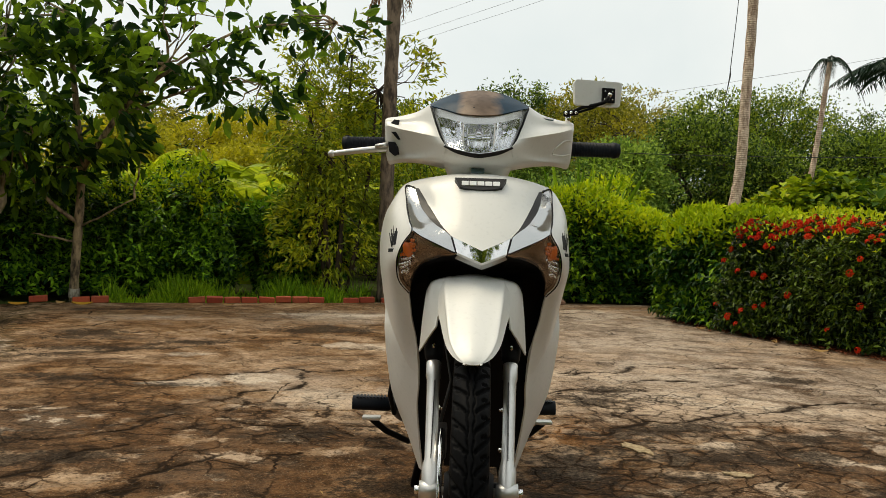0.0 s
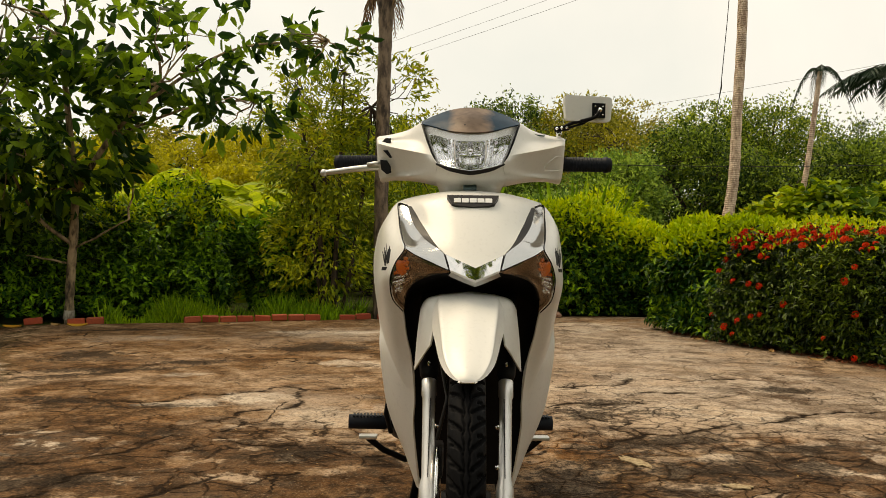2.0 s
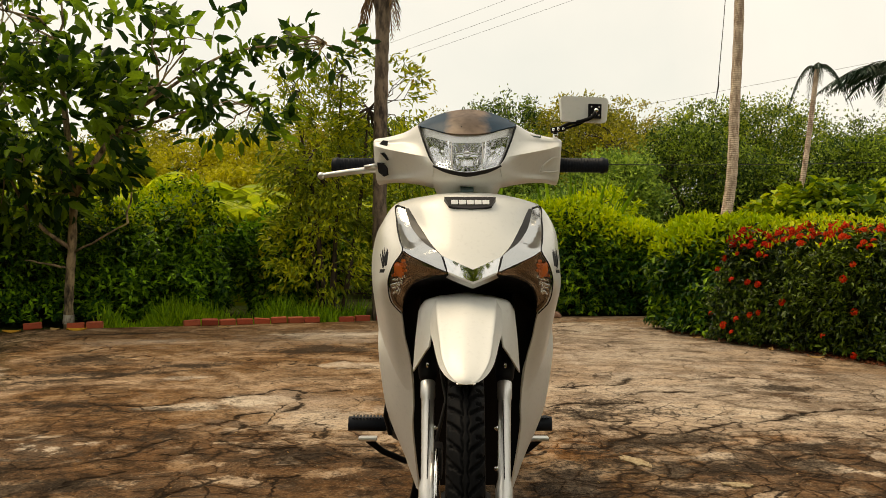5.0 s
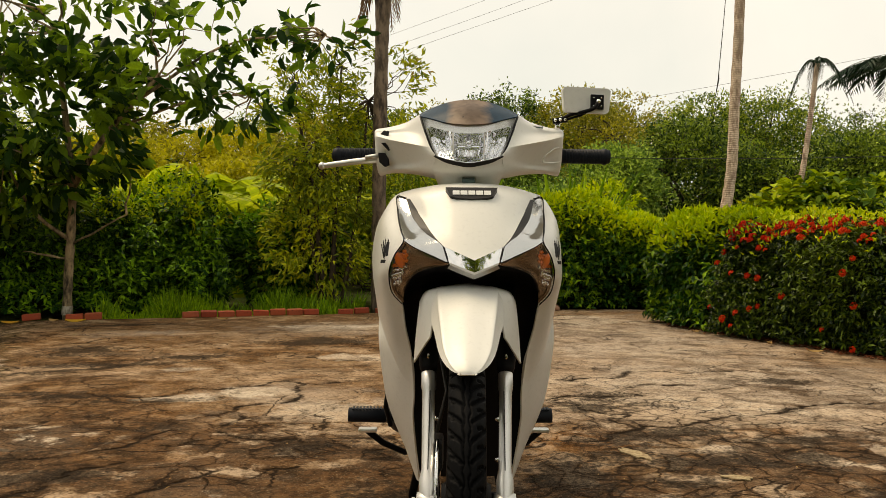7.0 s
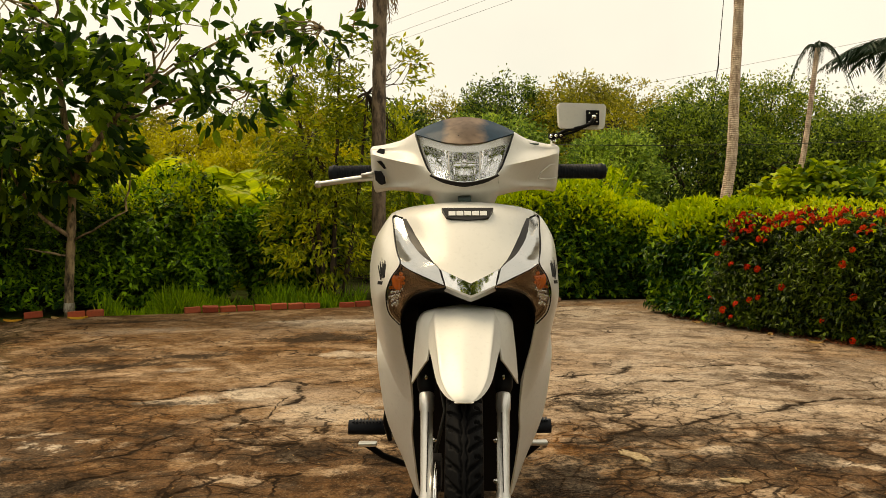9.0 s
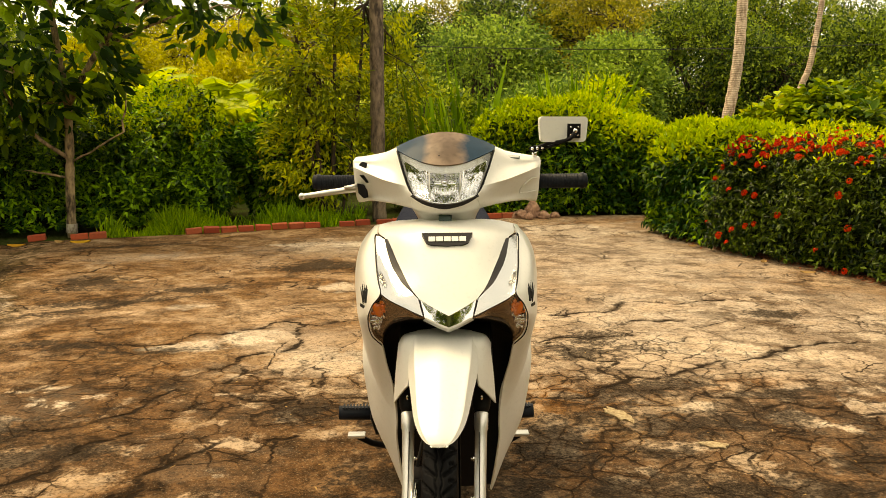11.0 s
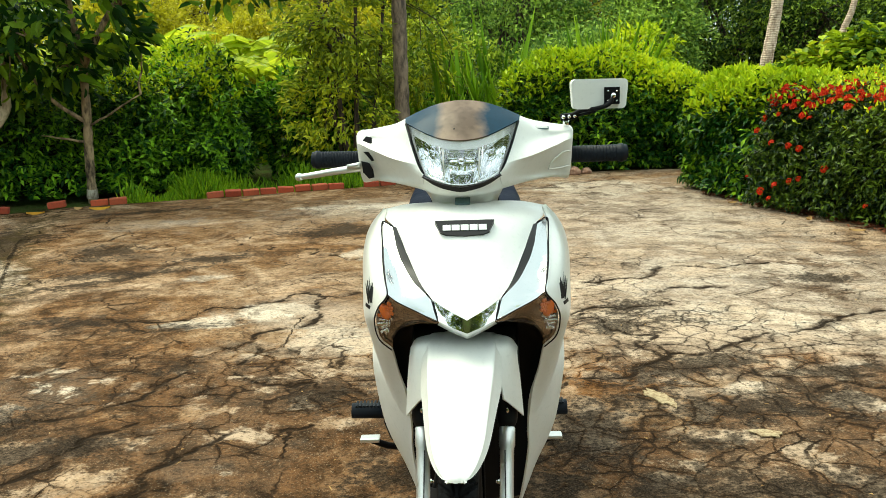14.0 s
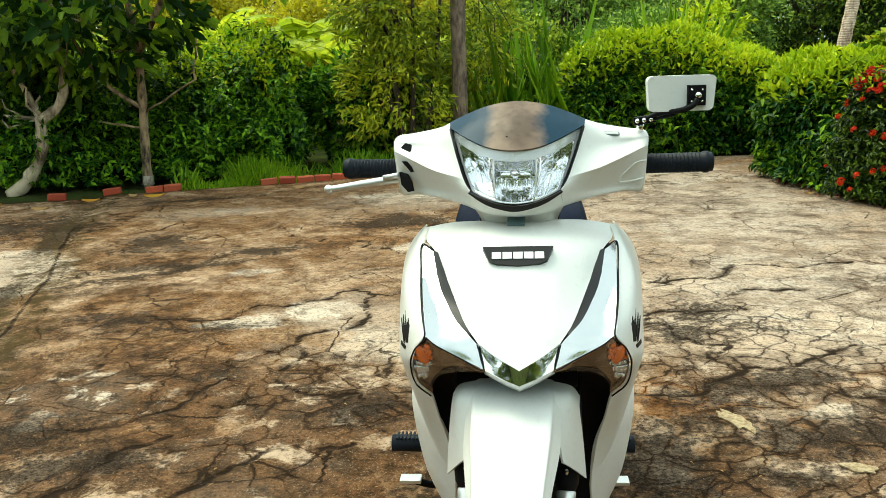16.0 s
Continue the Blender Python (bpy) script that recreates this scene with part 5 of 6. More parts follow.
# fork legs, axle, mudguard
for s in (-1, 1):
    leg = part("fork_leg", tube(bmesh.new(), [fork_at(h, s * 0.078) for h in (-0.018, 0.0, 0.04, 0.06, 0.18, 0.214, 0.22, 0.250, 0.252)], [0.012, 0.0165, 0.0165, 0.0122, 0.0122, 0.0126, 0.0146, 0.0146, 0.013], 24), ALLOY, bike, "silver alloy fork leg")
    block("groove_line", (0.0020, 0.002, 0.20), (s * 0.0712, 0.0463, 0.3775), DULL, leg, 0.0008, (-math.degrees(RAKE), 0, 0))
    rod("axle_bolt", [(s * 0.086, 0, AXLE), (s * 0.099, 0, AXLE)], 0.009, CHROME, leg, 6)
    rod("clamp_boss", [(s * 0.050, 0.0, AXLE), (s * 0.090, 0.0, AXLE)], [0.017, 0.017], ALLOY, leg, 16)
    for h in (0.08, 0.158):
        dome("guard_bolt", (0.005, 0.005, 0.005), fork_at(h, s * 0.0625), CHROME, leg)
    rod("fork_tube", [fork_at(h, s * 0.078) for h in (0.250, 0.262, 0.30, 0.34, 0.45)], [0.0125, 0.018, 0.022, 0.024, 0.018], BLACK, bike, 20, "black fork tube")
    # small bright chrome dome on the front of the fork tube
    dome("lamp_spot", (0.003, 0.002, 0.006), (fork_at(0.29, s * 0.078)[0], fork_at(0.29, 0)[1] - 0.0235, fork_at(0.29, 0)[2]), CHROME, bike)
rod("front_axle", [(-0.085, 0, AXLE), (0.085, 0, AXLE)], 0.008, ALLOY, bike)
block("brake_caliper", (0.03, 0.07, 0.06), (-0.06, 0.10, 0.345), DULL, bike, 0.008)
rod("brake_hose", [(-0.06, 0.13, 0.37), (-0.04, 0.17, 0.45), (-0.06, 0.2, 0.55), (-0.05, 0.26, 0.7)], 0.004, CABLE, bike, 8)

FENDER = [[(0, -0.168, 0.535), (0.0100, -0.1665, 0.5357), (0.013, -0.165, 0.537)], [(0, -0.164, 0.543), (0.0190, -0.160, 0.5410), (0.0235, -0.157, 0.539)], [(0, -0.147, 0.556), (0.0300, -0.1415, 0.5530), (0.0360, -0.135, 0.546)],
          [(0, -0.110, 0.577), (0.0400, -0.103, 0.5720), (0.048, -0.094, 0.559)], [(0, -0.045, 0.610), (0.0470, -0.039, 0.6040), (0.059, -0.022, 0.584)],
          [(0, 0.02, 0.640), (0.0530, 0.025, 0.6335), (0.068, 0.045, 0.606)], [(0, 0.085, 0.664), (0.0560, 0.090, 0.6575), (0.068, 0.10, 0.640)], [(0, 0.15, 0.668), (0.055, 0.155, 0.661), (0.07, 0.165, 0.643)]]
creased = [[a, a * 0.3 + b * 0.7, b, b * 0.7 + c * 0.3, c] for a, b, c in np.array(FENDER)]
mudguard = panel("front_mudguard", creased, WHITE, bike, 1, 0.003, 40, 24, "glossy white pointed front mudguard")
WING = [[(0.056, 0.150, 0.661), (0.084, 0.157, 0.651), (0.097, 0.170, 0.630)], [(0.058, 0.100, 0.656), (0.082, 0.113, 0.646), (0.096, 0.135, 0.622)],
        [(0.064, 0.080, 0.617), (0.084, 0.100, 0.604), (0.101, 0.133, 0.576)], [(0.0715, 0.070, 0.569), (0.084, 0.094, 0.549), (0.106, 0.137, 0.511)]]
for s in (1, -1):
    panel("mudguard_side", WING, WHITE, mudguard, 0 if s == 1 else -1, 0.003, 24, 12)

# wheel arch behind the mudguard
panel("wheel_arch", [[(0, 0.062, 0.683), (0.045, 0.072, 0.704), (0.085, 0.093, 0.699), (0.118, 0.122, 0.681), (0.143, 0.190, 0.628)],
                     [(0, 0.20, 0.66), (0.05, 0.21, 0.66), (0.10, 0.235, 0.65), (0.128, 0.245, 0.63), (0.152, 0.262, 0.60)],
                     [(0, 0.27, 0.55), (0.05, 0.27, 0.55), (0.10, 0.28, 0.55), (0.122, 0.285, 0.54), (0.146, 0.295, 0.53)],
                     [(0, 0.33, 0.38), (0.05, 0.33, 0.38), (0.09, 0.335, 0.38), (0.11, 0.34, 0.38), (0.125, 0.345, 0.38)],
                     [(0, 0.38, 0.22), (0.05, 0.38, 0.22), (0.08, 0.385, 0.22), (0.10, 0.39, 0.22), (0.11, 0.395, 0.22)]], BLACK, bike, 1, 0.004, 30, 20, "black plastic inner wheel arch")

# front cover with badge, dark strips, chrome chevron
COVER = [[(0, 0.318, 0.872), (0.06, 0.323, 0.872), (0.11, 0.336, 0.868), (0.150, 0.352, 0.858)], [(0, 0.255, 0.874), (0.06, 0.258, 0.871), (0.110, 0.272, 0.861), (0.150, 0.298, 0.848)],
         [(0, 0.195, 0.860), (0.055, 0.200, 0.856), (0.100, 0.218, 0.847), (0.130, 0.246, 0.838)], [(0, 0.148, 0.818), (0.05, 0.152, 0.815), (0.083, 0.165, 0.809), (0.106, 0.184, 0.806)],
         [(0, 0.096, 0.766), (0.032, 0.099, 0.766), (0.055, 0.105, 0.766), (0.078, 0.114, 0.764)], [(0, 0.050, 0.7165), (0.020, 0.058, 0.7245), (0.040, 0.071, 0.734), (0.0575, 0.084, 0.7425)]]
LENS_FACE = [[(0.133, 0.091, 0.750), (0.152, 0.118, 0.722), (0.163, 0.148, 0.688), (0.158, 0.166, 0.650), (0.138, 0.180, 0.625)], [(0.120, 0.083, 0.742), (0.135, 0.098, 0.722), (0.143, 0.120, 0.694), (0.143, 0.140, 0.668), (0.135, 0.150, 0.652)],
             [(0.104, 0.079, 0.734), (0.112, 0.086, 0.722), (0.117, 0.096, 0.706), (0.118, 0.108, 0.692), (0.118, 0.114, 0.682)], [(0.078, 0.072, 0.723), (0.080, 0.074, 0.717), (0.082, 0.078, 0.711), (0.083, 0.082, 0.705), (0.083, 0.085, 0.700)],
             [(0.050, 0.062, 0.712), (0.049, 0.062, 0.711), (0.048, 0.061, 0.710), (0.047, 0.061, 0.709), (0.046, 0.060, 0.7075)]]
cover = panel("front_cover", COVER, WHITE, bike, 1, 0.003, 48, 24, "glossy white front cover")
BADGE_AT = pose(0, 0.1815, 0.8605, -40, 0, 0)
badge = plate("badge", [(-0.0525, 0.0), (0.0525, 0.0), (0.043, -0.023), (0.032, -0.0285), (0, -0.032), (-0.032, -0.0285), (-0.043, -0.023)], 0.02, BADGE_AT, DULL, cover, "dark plate with plain white bars")
for k in range(5):
    block("badge_bar", (0.0140, 0.002, 0.0115), (-0.0316 + 0.0158 * k, -0.0005, -0.0155), BADGE_WHITE, badge, 0.0008).matrix_basis = BADGE_AT
for s in (1, -1):
    side = 0 if s == 1 else -1
    panel("dark_strip", [[(0.126, 0.2405, 0.8395), (0.133, 0.2495, 0.840)], [(0.116, 0.209, 0.823), (0.131, 0.230, 0.826)], [(0.105, 0.180, 0.804), (0.123, 0.199, 0.808)], [(0.091, 0.146, 0.782), (0.109, 0.162, 0.785)], [(0.077, 0.112, 0.763), (0.091, 0.120, 0.766)], [(0.068, 0.0935, 0.752), (0.0715, 0.0935, 0.753)]],
          DULL, cover, side, 0.003, 24, 8, "dark grey trim strip")
    lamp = panel("indicator", [[(0.134, 0.250, 0.840), (0.143, 0.260, 0.843), (0.152, 0.270, 0.845)], [(0.126, 0.212, 0.816), (0.138, 0.213, 0.814), (0.149, 0.222, 0.818)], [(0.117, 0.180, 0.796), (0.130, 0.168, 0.788), (0.1445, 0.172, 0.792)],
                               [(0.104, 0.150, 0.779), (0.120, 0.132, 0.768), (0.138, 0.126, 0.770)], [(0.090, 0.118, 0.765), (0.109, 0.100, 0.754), (0.131, 0.089, 0.7505)], [(0.070, 0.092, 0.7515), (0.086, 0.081, 0.741), (0.105, 0.080, 0.735)], [(0.0585, 0.081, 0.742), (0.055, 0.071, 0.727), (0.050, 0.063, 0.712)]],
                 INDICATOR, bike, side, 0.004, 36, 14, "silver indicator with amber bulb under a clear lens")
    cover_lens = panel("lower_lens", LENS_FACE, LENS, lamp, side, 0.002, 28, 18, "clear bulging lens")
    cover_lens.visible_shadow = False
    behind = np.array(LENS_FACE) + np.array((-0.002, 0.010, 0)) * np.array((0.7, 1.0, 1.0, 0.4))[[0, 1, 1, 2, 3]][:, None, None]
    panel("lower_reflector", behind, BRONZE, lamp, side, 0.004, 28, 18, "smoked bronze lower reflector")
    face = smooth_line(np.swapaxes(smooth_line(np.swapaxes(behind, 0, 1), 41), 0, 1), 41)
    bulb = face[7, 13]
    dome("amber_bulb", (0.011, 0.006, 0.017), (s * bulb[0], bulb[1] - 0.002, bulb[2]), AMBER, lamp, (20, 0, s * 40), "amber bulb", rough=0.15)
    for i in range(6):
        for j in range(10):
            a, b = 2.5 + 2.0 * (i + 0.5 * (j % 2)), 6 + 2.6 * j
            if ((a - 8.0) / 6.0) ** 2 + ((b - 18.0) / 12.5) ** 2 < 1:
                x, y, z = face[int(round(a)), int(round(b))]
                dome("lens_cell", (0.0034, 0.0022, 0.0042), (s * x, y - 0.0015, z), AMBER if b < 19 else SILVER, lamp, (25 * math.sin(3.1 * i + j), 0, s * (40 + 14 * math.cos(2.3 * j + i))), detail=1)
    rim_line = [(0.152, 0.270, 0.8455), (0.149, 0.222, 0.818), (0.1445, 0.172, 0.792), (0.138, 0.126, 0.770), (0.132, 0.090, 0.7505)]
    panel("edge_trim", [[(x, y - 0.001, z), (x + 0.0035, y + 0.004, z)] for x, y, z in rim_line], CHROME, lamp, side, 0.003, 20, 4, "thin chrome edge")
    rod("seam", smooth_line(np.array([(s * x, y - 0.001, z) for x, y, z in [(0.134, 0.250, 0.8415)] + [(x + 0.002, y, z) for x, y, z in rim_line] + [(0.153, 0.117, 0.722), (0.164, 0.147, 0.688), (0.1595, 0.166, 0.650), (0.139, 0.180, 0.624)]]), 50), 0.0013, BLACK, lamp, 6)
    rod("seam", smooth_line(np.array([(s * x, y - 0.001, z) for x, y, z in ((0.132, 0.090, 0.7505), (0.119, 0.083, 0.742), (0.104, 0.079, 0.7345), (0.078, 0.072, 0.723), (0.050, 0.062, 0.712), (0.0585, 0.081, 0.742))]), 36), 0.0010, BLACK, lamp, 6)
    panel("chevron", [[(0.0, 0.0465, 0.7160), (0.029, 0.0600, 0.7290), (0.0585, 0.0835, 0.7420)], [(0.0, 0.0460, 0.7037), (0.026, 0.0550, 0.7145), (0.0525, 0.0715, 0.7258)], [(0.0, 0.0455, 0.6914), (0.023, 0.0500, 0.7000), (0.0465, 0.0595, 0.7095)]], CHROME, cover, side, 0.004, 12, 16, "chrome chevron under the cover")
    panel("chevron_edge", [[(0.0, 0.0452, 0.6935), (0.023, 0.0497, 0.7021), (0.0465, 0.0592, 0.7116)], [(0.0, 0.0446, 0.6890), (0.022, 0.0490, 0.6976), (0.0450, 0.0586, 0.7071)]], WHITE, cover, side, 0.003, 4, 12, "white edge of the chevron")
    panel("grey_lip", [[(0.0, 0.0475, 0.6885), (0.022, 0.0525, 0.697), (0.045, 0.0620, 0.7065)], [(0.0, 0.060, 0.680), (0.024, 0.066, 0.689), (0.050, 0.078, 0.700)]], ALLOY, cover, side, 0.004, 6, 12, "grey lip below the chevron")
    # side of the front, leg shield
    panel("side_cover", [[(0.150, 0.352, 0.858), (0.163, 0.380, 0.852), (0.166, 0.44, 0.845)], [(0.1525, 0.273, 0.846), (0.172, 0.305, 0.833), (0.189, 0.44, 0.820)], [(0.1475, 0.190, 0.80), (0.183, 0.255, 0.797), (0.205, 0.44, 0.79)],
                         [(0.135, 0.103, 0.755), (0.184, 0.218, 0.755), (0.214, 0.44, 0.75)], [(0.1555, 0.122, 0.72), (0.188, 0.215, 0.716), (0.217, 0.44, 0.71)], [(0.166, 0.156, 0.68), (0.191, 0.224, 0.676), (0.215, 0.44, 0.67)],
                         [(0.1415, 0.184, 0.630), (0.182, 0.238, 0.63), (0.208, 0.43, 0.625)], [(0.133, 0.222, 0.57), (0.170, 0.262, 0.57), (0.197, 0.41, 0.56)], [(0.123, 0.245, 0.52), (0.158, 0.285, 0.518), (0.188, 0.39, 0.515)], [(0.117, 0.275, 0.45), (0.145, 0.315, 0.45), (0.175, 0.40, 0.45)]],
          WHITE, bike, side, 0.003, 44, 22, "glossy white side cover")
    panel("leg_shield", [[(0.166, 0.330, 0.575), (0.182, 0.345, 0.578), (0.198, 0.40, 0.58)], [(0.1235, 0.268, 0.51), (0.160, 0.305, 0.515), (0.196, 0.37, 0.52)], [(0.1165, 0.285, 0.426), (0.152, 0.33, 0.42), (0.183, 0.39, 0.41)],
                         [(0.119, 0.310, 0.37), (0.143, 0.35, 0.36), (0.166, 0.40, 0.35)], [(0.113, 0.345, 0.29), (0.126, 0.37, 0.287), (0.140, 0.41, 0.285)], [(0.104, 0.385, 0.207), (0.107, 0.395, 0.206), (0.111, 0.41, 0.205)]],
          WHITE, bike, side, 0.004, 40, 18, "glossy white leg shield")
    wing = new("wing_decal")
    wing.parent = bike
    surf = smooth_line(np.array([[(0.145, 0.172, 0.79), (0.1833, 0.246, 0.787), (0.207, 0.44, 0.78)], [(0.143, 0.108, 0.74), (0.1858, 0.217, 0.736), (0.2155, 0.44, 0.73)], [(0.1605, 0.138, 0.70), (0.1897, 0.219, 0.696), (0.216, 0.44, 0.69)]]), 61)

    def on_side(u, z):
        """A point 1 mm off the side cover, u across it and z up."""
        row = surf[int(np.argmin(np.abs(surf[:, 1, 2] - z)))]
        p = smooth_line(row, 41)[int(round(u * 40))]
        return (p[0] + 0.0016, p[1] - 0.0030, z)

    for k in range(5):
        hi, lo = 0.777 - 0.008 * k, 0.722 - 0.0015 * k
        u, w = 0.24 + 0.050 * k, 0.23 + 0.020 * k
        panel("stripe", [[on_side(u, hi), on_side(u + 0.010, hi - 0.002)], [on_side(0.45 * u + 0.55 * w, (hi + lo) / 2), on_side(0.45 * u + 0.55 * w + 0.028, (hi + lo) / 2)], [on_side(w, lo), on_side(w + 0.015, lo)]], BLACK, wing, side, 0.001, 10, 4)
    panel("name_bar", [[on_side(0.25, 0.714), on_side(0.40, 0.713)], [on_side(0.255, 0.707), on_side(0.405, 0.706)]], BLACK, wing, side, 0.001, 3, 6)

# handlebar cover with headlight and visor
LAMP = [[(0, 0.246, 0.994), (0.04, 0.257, 0.998), (0.075, 0.284, 1.010), (0.104, 0.324, 1.022)], [(0, 0.235, 0.965), (0.04, 0.245, 0.968), (0.070, 0.268, 0.976), (0.093, 0.297, 0.988)],
        [(0, 0.230, 0.937), (0.035, 0.237, 0.940), (0.060, 0.255, 0.946), (0.081, 0.276, 0.957)], [(0, 0.228, 0.914), (0.028, 0.232, 0.917), (0.050, 0.243, 0.923), (0.069, 0.257, 0.931)]]
bars = new("handlebar_cover")
bars.parent = bike
headlight = panel("headlight", LAMP, LENS, bike, 1, 0.002, 30, 20, "wide clear headlight with fluted reflector")
headlight.visible_shadow = False


def lamp_grid(nu, nv):
    """The headlight's face as a grid: nv rows down it, nu points across it."""
    half = smooth_line(np.swapaxes(smooth_line(np.swapaxes(np.array(LAMP), 0, 1), nu), 0, 1), nv)
    return np.concatenate([half[:, :0:-1] * (-1, 1, 1), half], axis=1)


def grid_mesh(name, c, keep, smooth):
    a, b = c.shape[:2]
    idx = np.arange(a * b).reshape(a, b)
    f = np.stack([idx[:-1, :-1], idx[1:, :-1], idx[1:, 1:], idx[:-1, 1:]], -1)
    return fast_mesh(name, c.reshape(-1, 3), f[keep[:-1, :-1]], smooth)


CHAMBERS = [(-0.92, -0.335, 0.15, 0.94), (-0.325, 0.325, 0.18, 0.97), (0.335, 0.92, 0.15, 0.94)]  # across from -1 to 1, down from 0 to 1


def reflector(k):
    """One bright bowl with upright flutes below and a coarse grid above."""
    u0, u1, v0, v1 = CHAMBERS[k]
    c = lamp_grid(110, 70) * (0.985, 1, 1)
    u, v = np.linspace(-1, 1, c.shape[1])[None], np.linspace(0, 1, 70)[:, None]
    a, b = 2 * (u - u0) / (u1 - u0) - 1, 2 * (v - v0) / (v1 - v0) - 1
    keep = (np.abs(a) < 1.02) & (np.abs(b) < 1.03)
    a, b = np.clip(a, -1, 1), np.clip(b, -1, 1)
    deep = (0.040 if k == 1 else 0.030) * (1 - a ** 4) * (1 - b ** 4)
    flute = 0.0034 * np.abs(np.sin(a * (9 if k == 1 else 8))) * (b > -0.05) + 0.0026 * (np.abs(np.sin(b * 7)) + np.abs(np.sin(a * 5))) * (b <= -0.05)
    c[..., 1] += 0.007 + deep - flute * (1 - a ** 8) * (1 - b ** 8)
    return grid_mesh("reflector", c, keep, False)


def bezel():
    """The pale frame round the three bowls."""
    c = lamp_grid(110, 70) * (0.99, 1, 1)
    u, v = np.linspace(-1, 1, c.shape[1])[None], np.linspace(0, 1, 70)[:, None]
    inside = np.zeros(c.shape[:2], bool)
    for u0, u1, v0, v1 in CHAMBERS:
        inside |= (u > u0) & (u < u1) & (v > v0) & (v < v1)
    c[..., 1] += 0.004 + 0.004 * np.clip(v / 0.2, 0, 1)
    return grid_mesh("bezel", c, ~inside, True)


for k in range(3):
    hang("reflector", reflector(k), SILVER, headlight, "fluted silver reflector bowl")
hang("bezel", bezel(), BEZEL, headlight, "pale silver lamp frame")
for s in (1, -1):
    rod("divider", [(s * 0.033, 0.262, 0.990), (s * 0.033, 0.250, 0.955), (s * 0.031, 0.244, 0.922)], 0.0016, PRISM, headlight, 8)
dome("bulb", (0.0085, 0.014, 0.0085), (0.0, 0.262, 0.958), SILVER, headlight, label="clear headlight bulb")
rim = [(0, 0.242, 0.9945), (0.04, 0.253, 0.9985), (0.075, 0.280, 1.0105), (0.106, 0.322, 1.023), (0.094, 0.294, 0.987), (0.082, 0.272, 0.955), (0.070, 0.253, 0.929), (0.05, 0.239, 0.921), (0.028, 0.2275, 0.9145), (0, 0.223, 0.911)]
for s in (1, -1):
    rod("gasket", [(s * x, y, z) for x, y, z in rim[3:]], 0.0023, BLACK, headlight, 8)
VISOR = [[(0, 0.243, 0.996), (0.04, 0.254, 1.000), (0.075, 0.281, 1.012), (0.107, 0.324, 1.025)], [(0, 0.285, 1.031), (0.04, 0.292, 1.030), (0.078, 0.310, 1.030), (0.109, 0.336, 1.029)], [(0, 0.342, 1.064), (0.045, 0.341, 1.058), (0.082, 0.342, 1.045), (0.110, 0.347, 1.032)]]
visor = panel("visor", VISOR, SMOKE, bars, 1, 0.003, 24, 20, "smoked glossy visor")
for x in (-0.045, -0.012, 0.045):
    dome("visor_screw", (0.0022, 0.0022, 0.0022), (x, 0.262 + abs(x) * 0.35, 1.014), BLACK, visor)
for s in (1, -1):
    side = 0 if s == 1 else -1
    panel("cowl_arm", [[(0.109, 0.40, 1.028), (0.109, 0.345, 1.031), (0.107, 0.322, 1.021), (0.095, 0.293, 0.986), (0.083, 0.271, 0.955), (0.080, 0.265, 0.947), (0.071, 0.252, 0.928), (0.075, 0.285, 0.903), (0.072, 0.36, 0.890)],
                       [(0.140, 0.41, 1.018), (0.140, 0.368, 1.017), (0.139, 0.345, 1.006), (0.136, 0.328, 0.987), (0.131, 0.293, 0.964), (0.130, 0.293, 0.957), (0.126, 0.326, 0.924), (0.124, 0.330, 0.908), (0.122, 0.39, 0.902)],
                       [(0.180, 0.42, 1.010), (0.180, 0.390, 1.009), (0.180, 0.370, 1.000), (0.179, 0.364, 0.991), (0.176, 0.338, 0.976), (0.175, 0.338, 0.969), (0.173, 0.370, 0.927), (0.172, 0.372, 0.910), (0.172, 0.41, 0.906)],
                       [(0.206, 0.43, 1.006), (0.209, 0.402, 1.006), (0.212, 0.386, 1.000), (0.212, 0.380, 0.993), (0.2105, 0.372, 0.984), (0.210, 0.372, 0.977), (0.207, 0.382, 0.925), (0.204, 0.396, 0.905), (0.203, 0.43, 0.902)],
                       [(0.204, 0.43, 1.003), (0.206, 0.42, 1.001), (0.206, 0.415, 0.99), (0.205, 0.412, 0.97), (0.204, 0.412, 0.953), (0.204, 0.412, 0.947), (0.203, 0.414, 0.93), (0.202, 0.418, 0.915), (0.202, 0.43, 0.908)]],
          WHITE, bars, side, 0.003, 40, 44, "glossy white handlebar cover half")
for row in ([(0.1634, 0.3514, 0.9273), (0.1684, 0.3484, 0.9397), (0.1814, 0.3537, 0.9513), (0.1921, 0.3587, 0.9587), (0.207, 0.3711, 0.9604)], [(0.1634, 0.3514, 0.9273), (0.1845, 0.3665, 0.9274), (0.2053, 0.3775, 0.9304)]):
    rod("pressed_line", smooth_line(np.array(row), 20), 0.0014, WHITE, bars, 6)
panel("chin", [[(0, 0.222, 0.911), (0.03, 0.228, 0.915), (0.052, 0.239, 0.921), (0.071, 0.252, 0.928)], [(0, 0.240, 0.896), (0.03, 0.246, 0.897), (0.055, 0.262, 0.900), (0.076, 0.285, 0.903)],
               [(0, 0.280, 0.884), (0.03, 0.284, 0.885), (0.054, 0.296, 0.888), (0.074, 0.33, 0.893)], [(0, 0.308, 0.862), (0.028, 0.311, 0.862), (0.050, 0.325, 0.863), (0.064, 0.36, 0.866)], [(0, 0.318, 0.83), (0.028, 0.322, 0.83), (0.050, 0.335, 0.83), (0.062, 0.37, 0.83)]], WHITE, bars, 1, 0.003, 30, 18, "white neck below the headlight")
block("neck_plate", (0.028, 0.004, 0.030), (0, 0.272, 0.8845), TEAL, bars, 0.002, (-58, 0, 0))
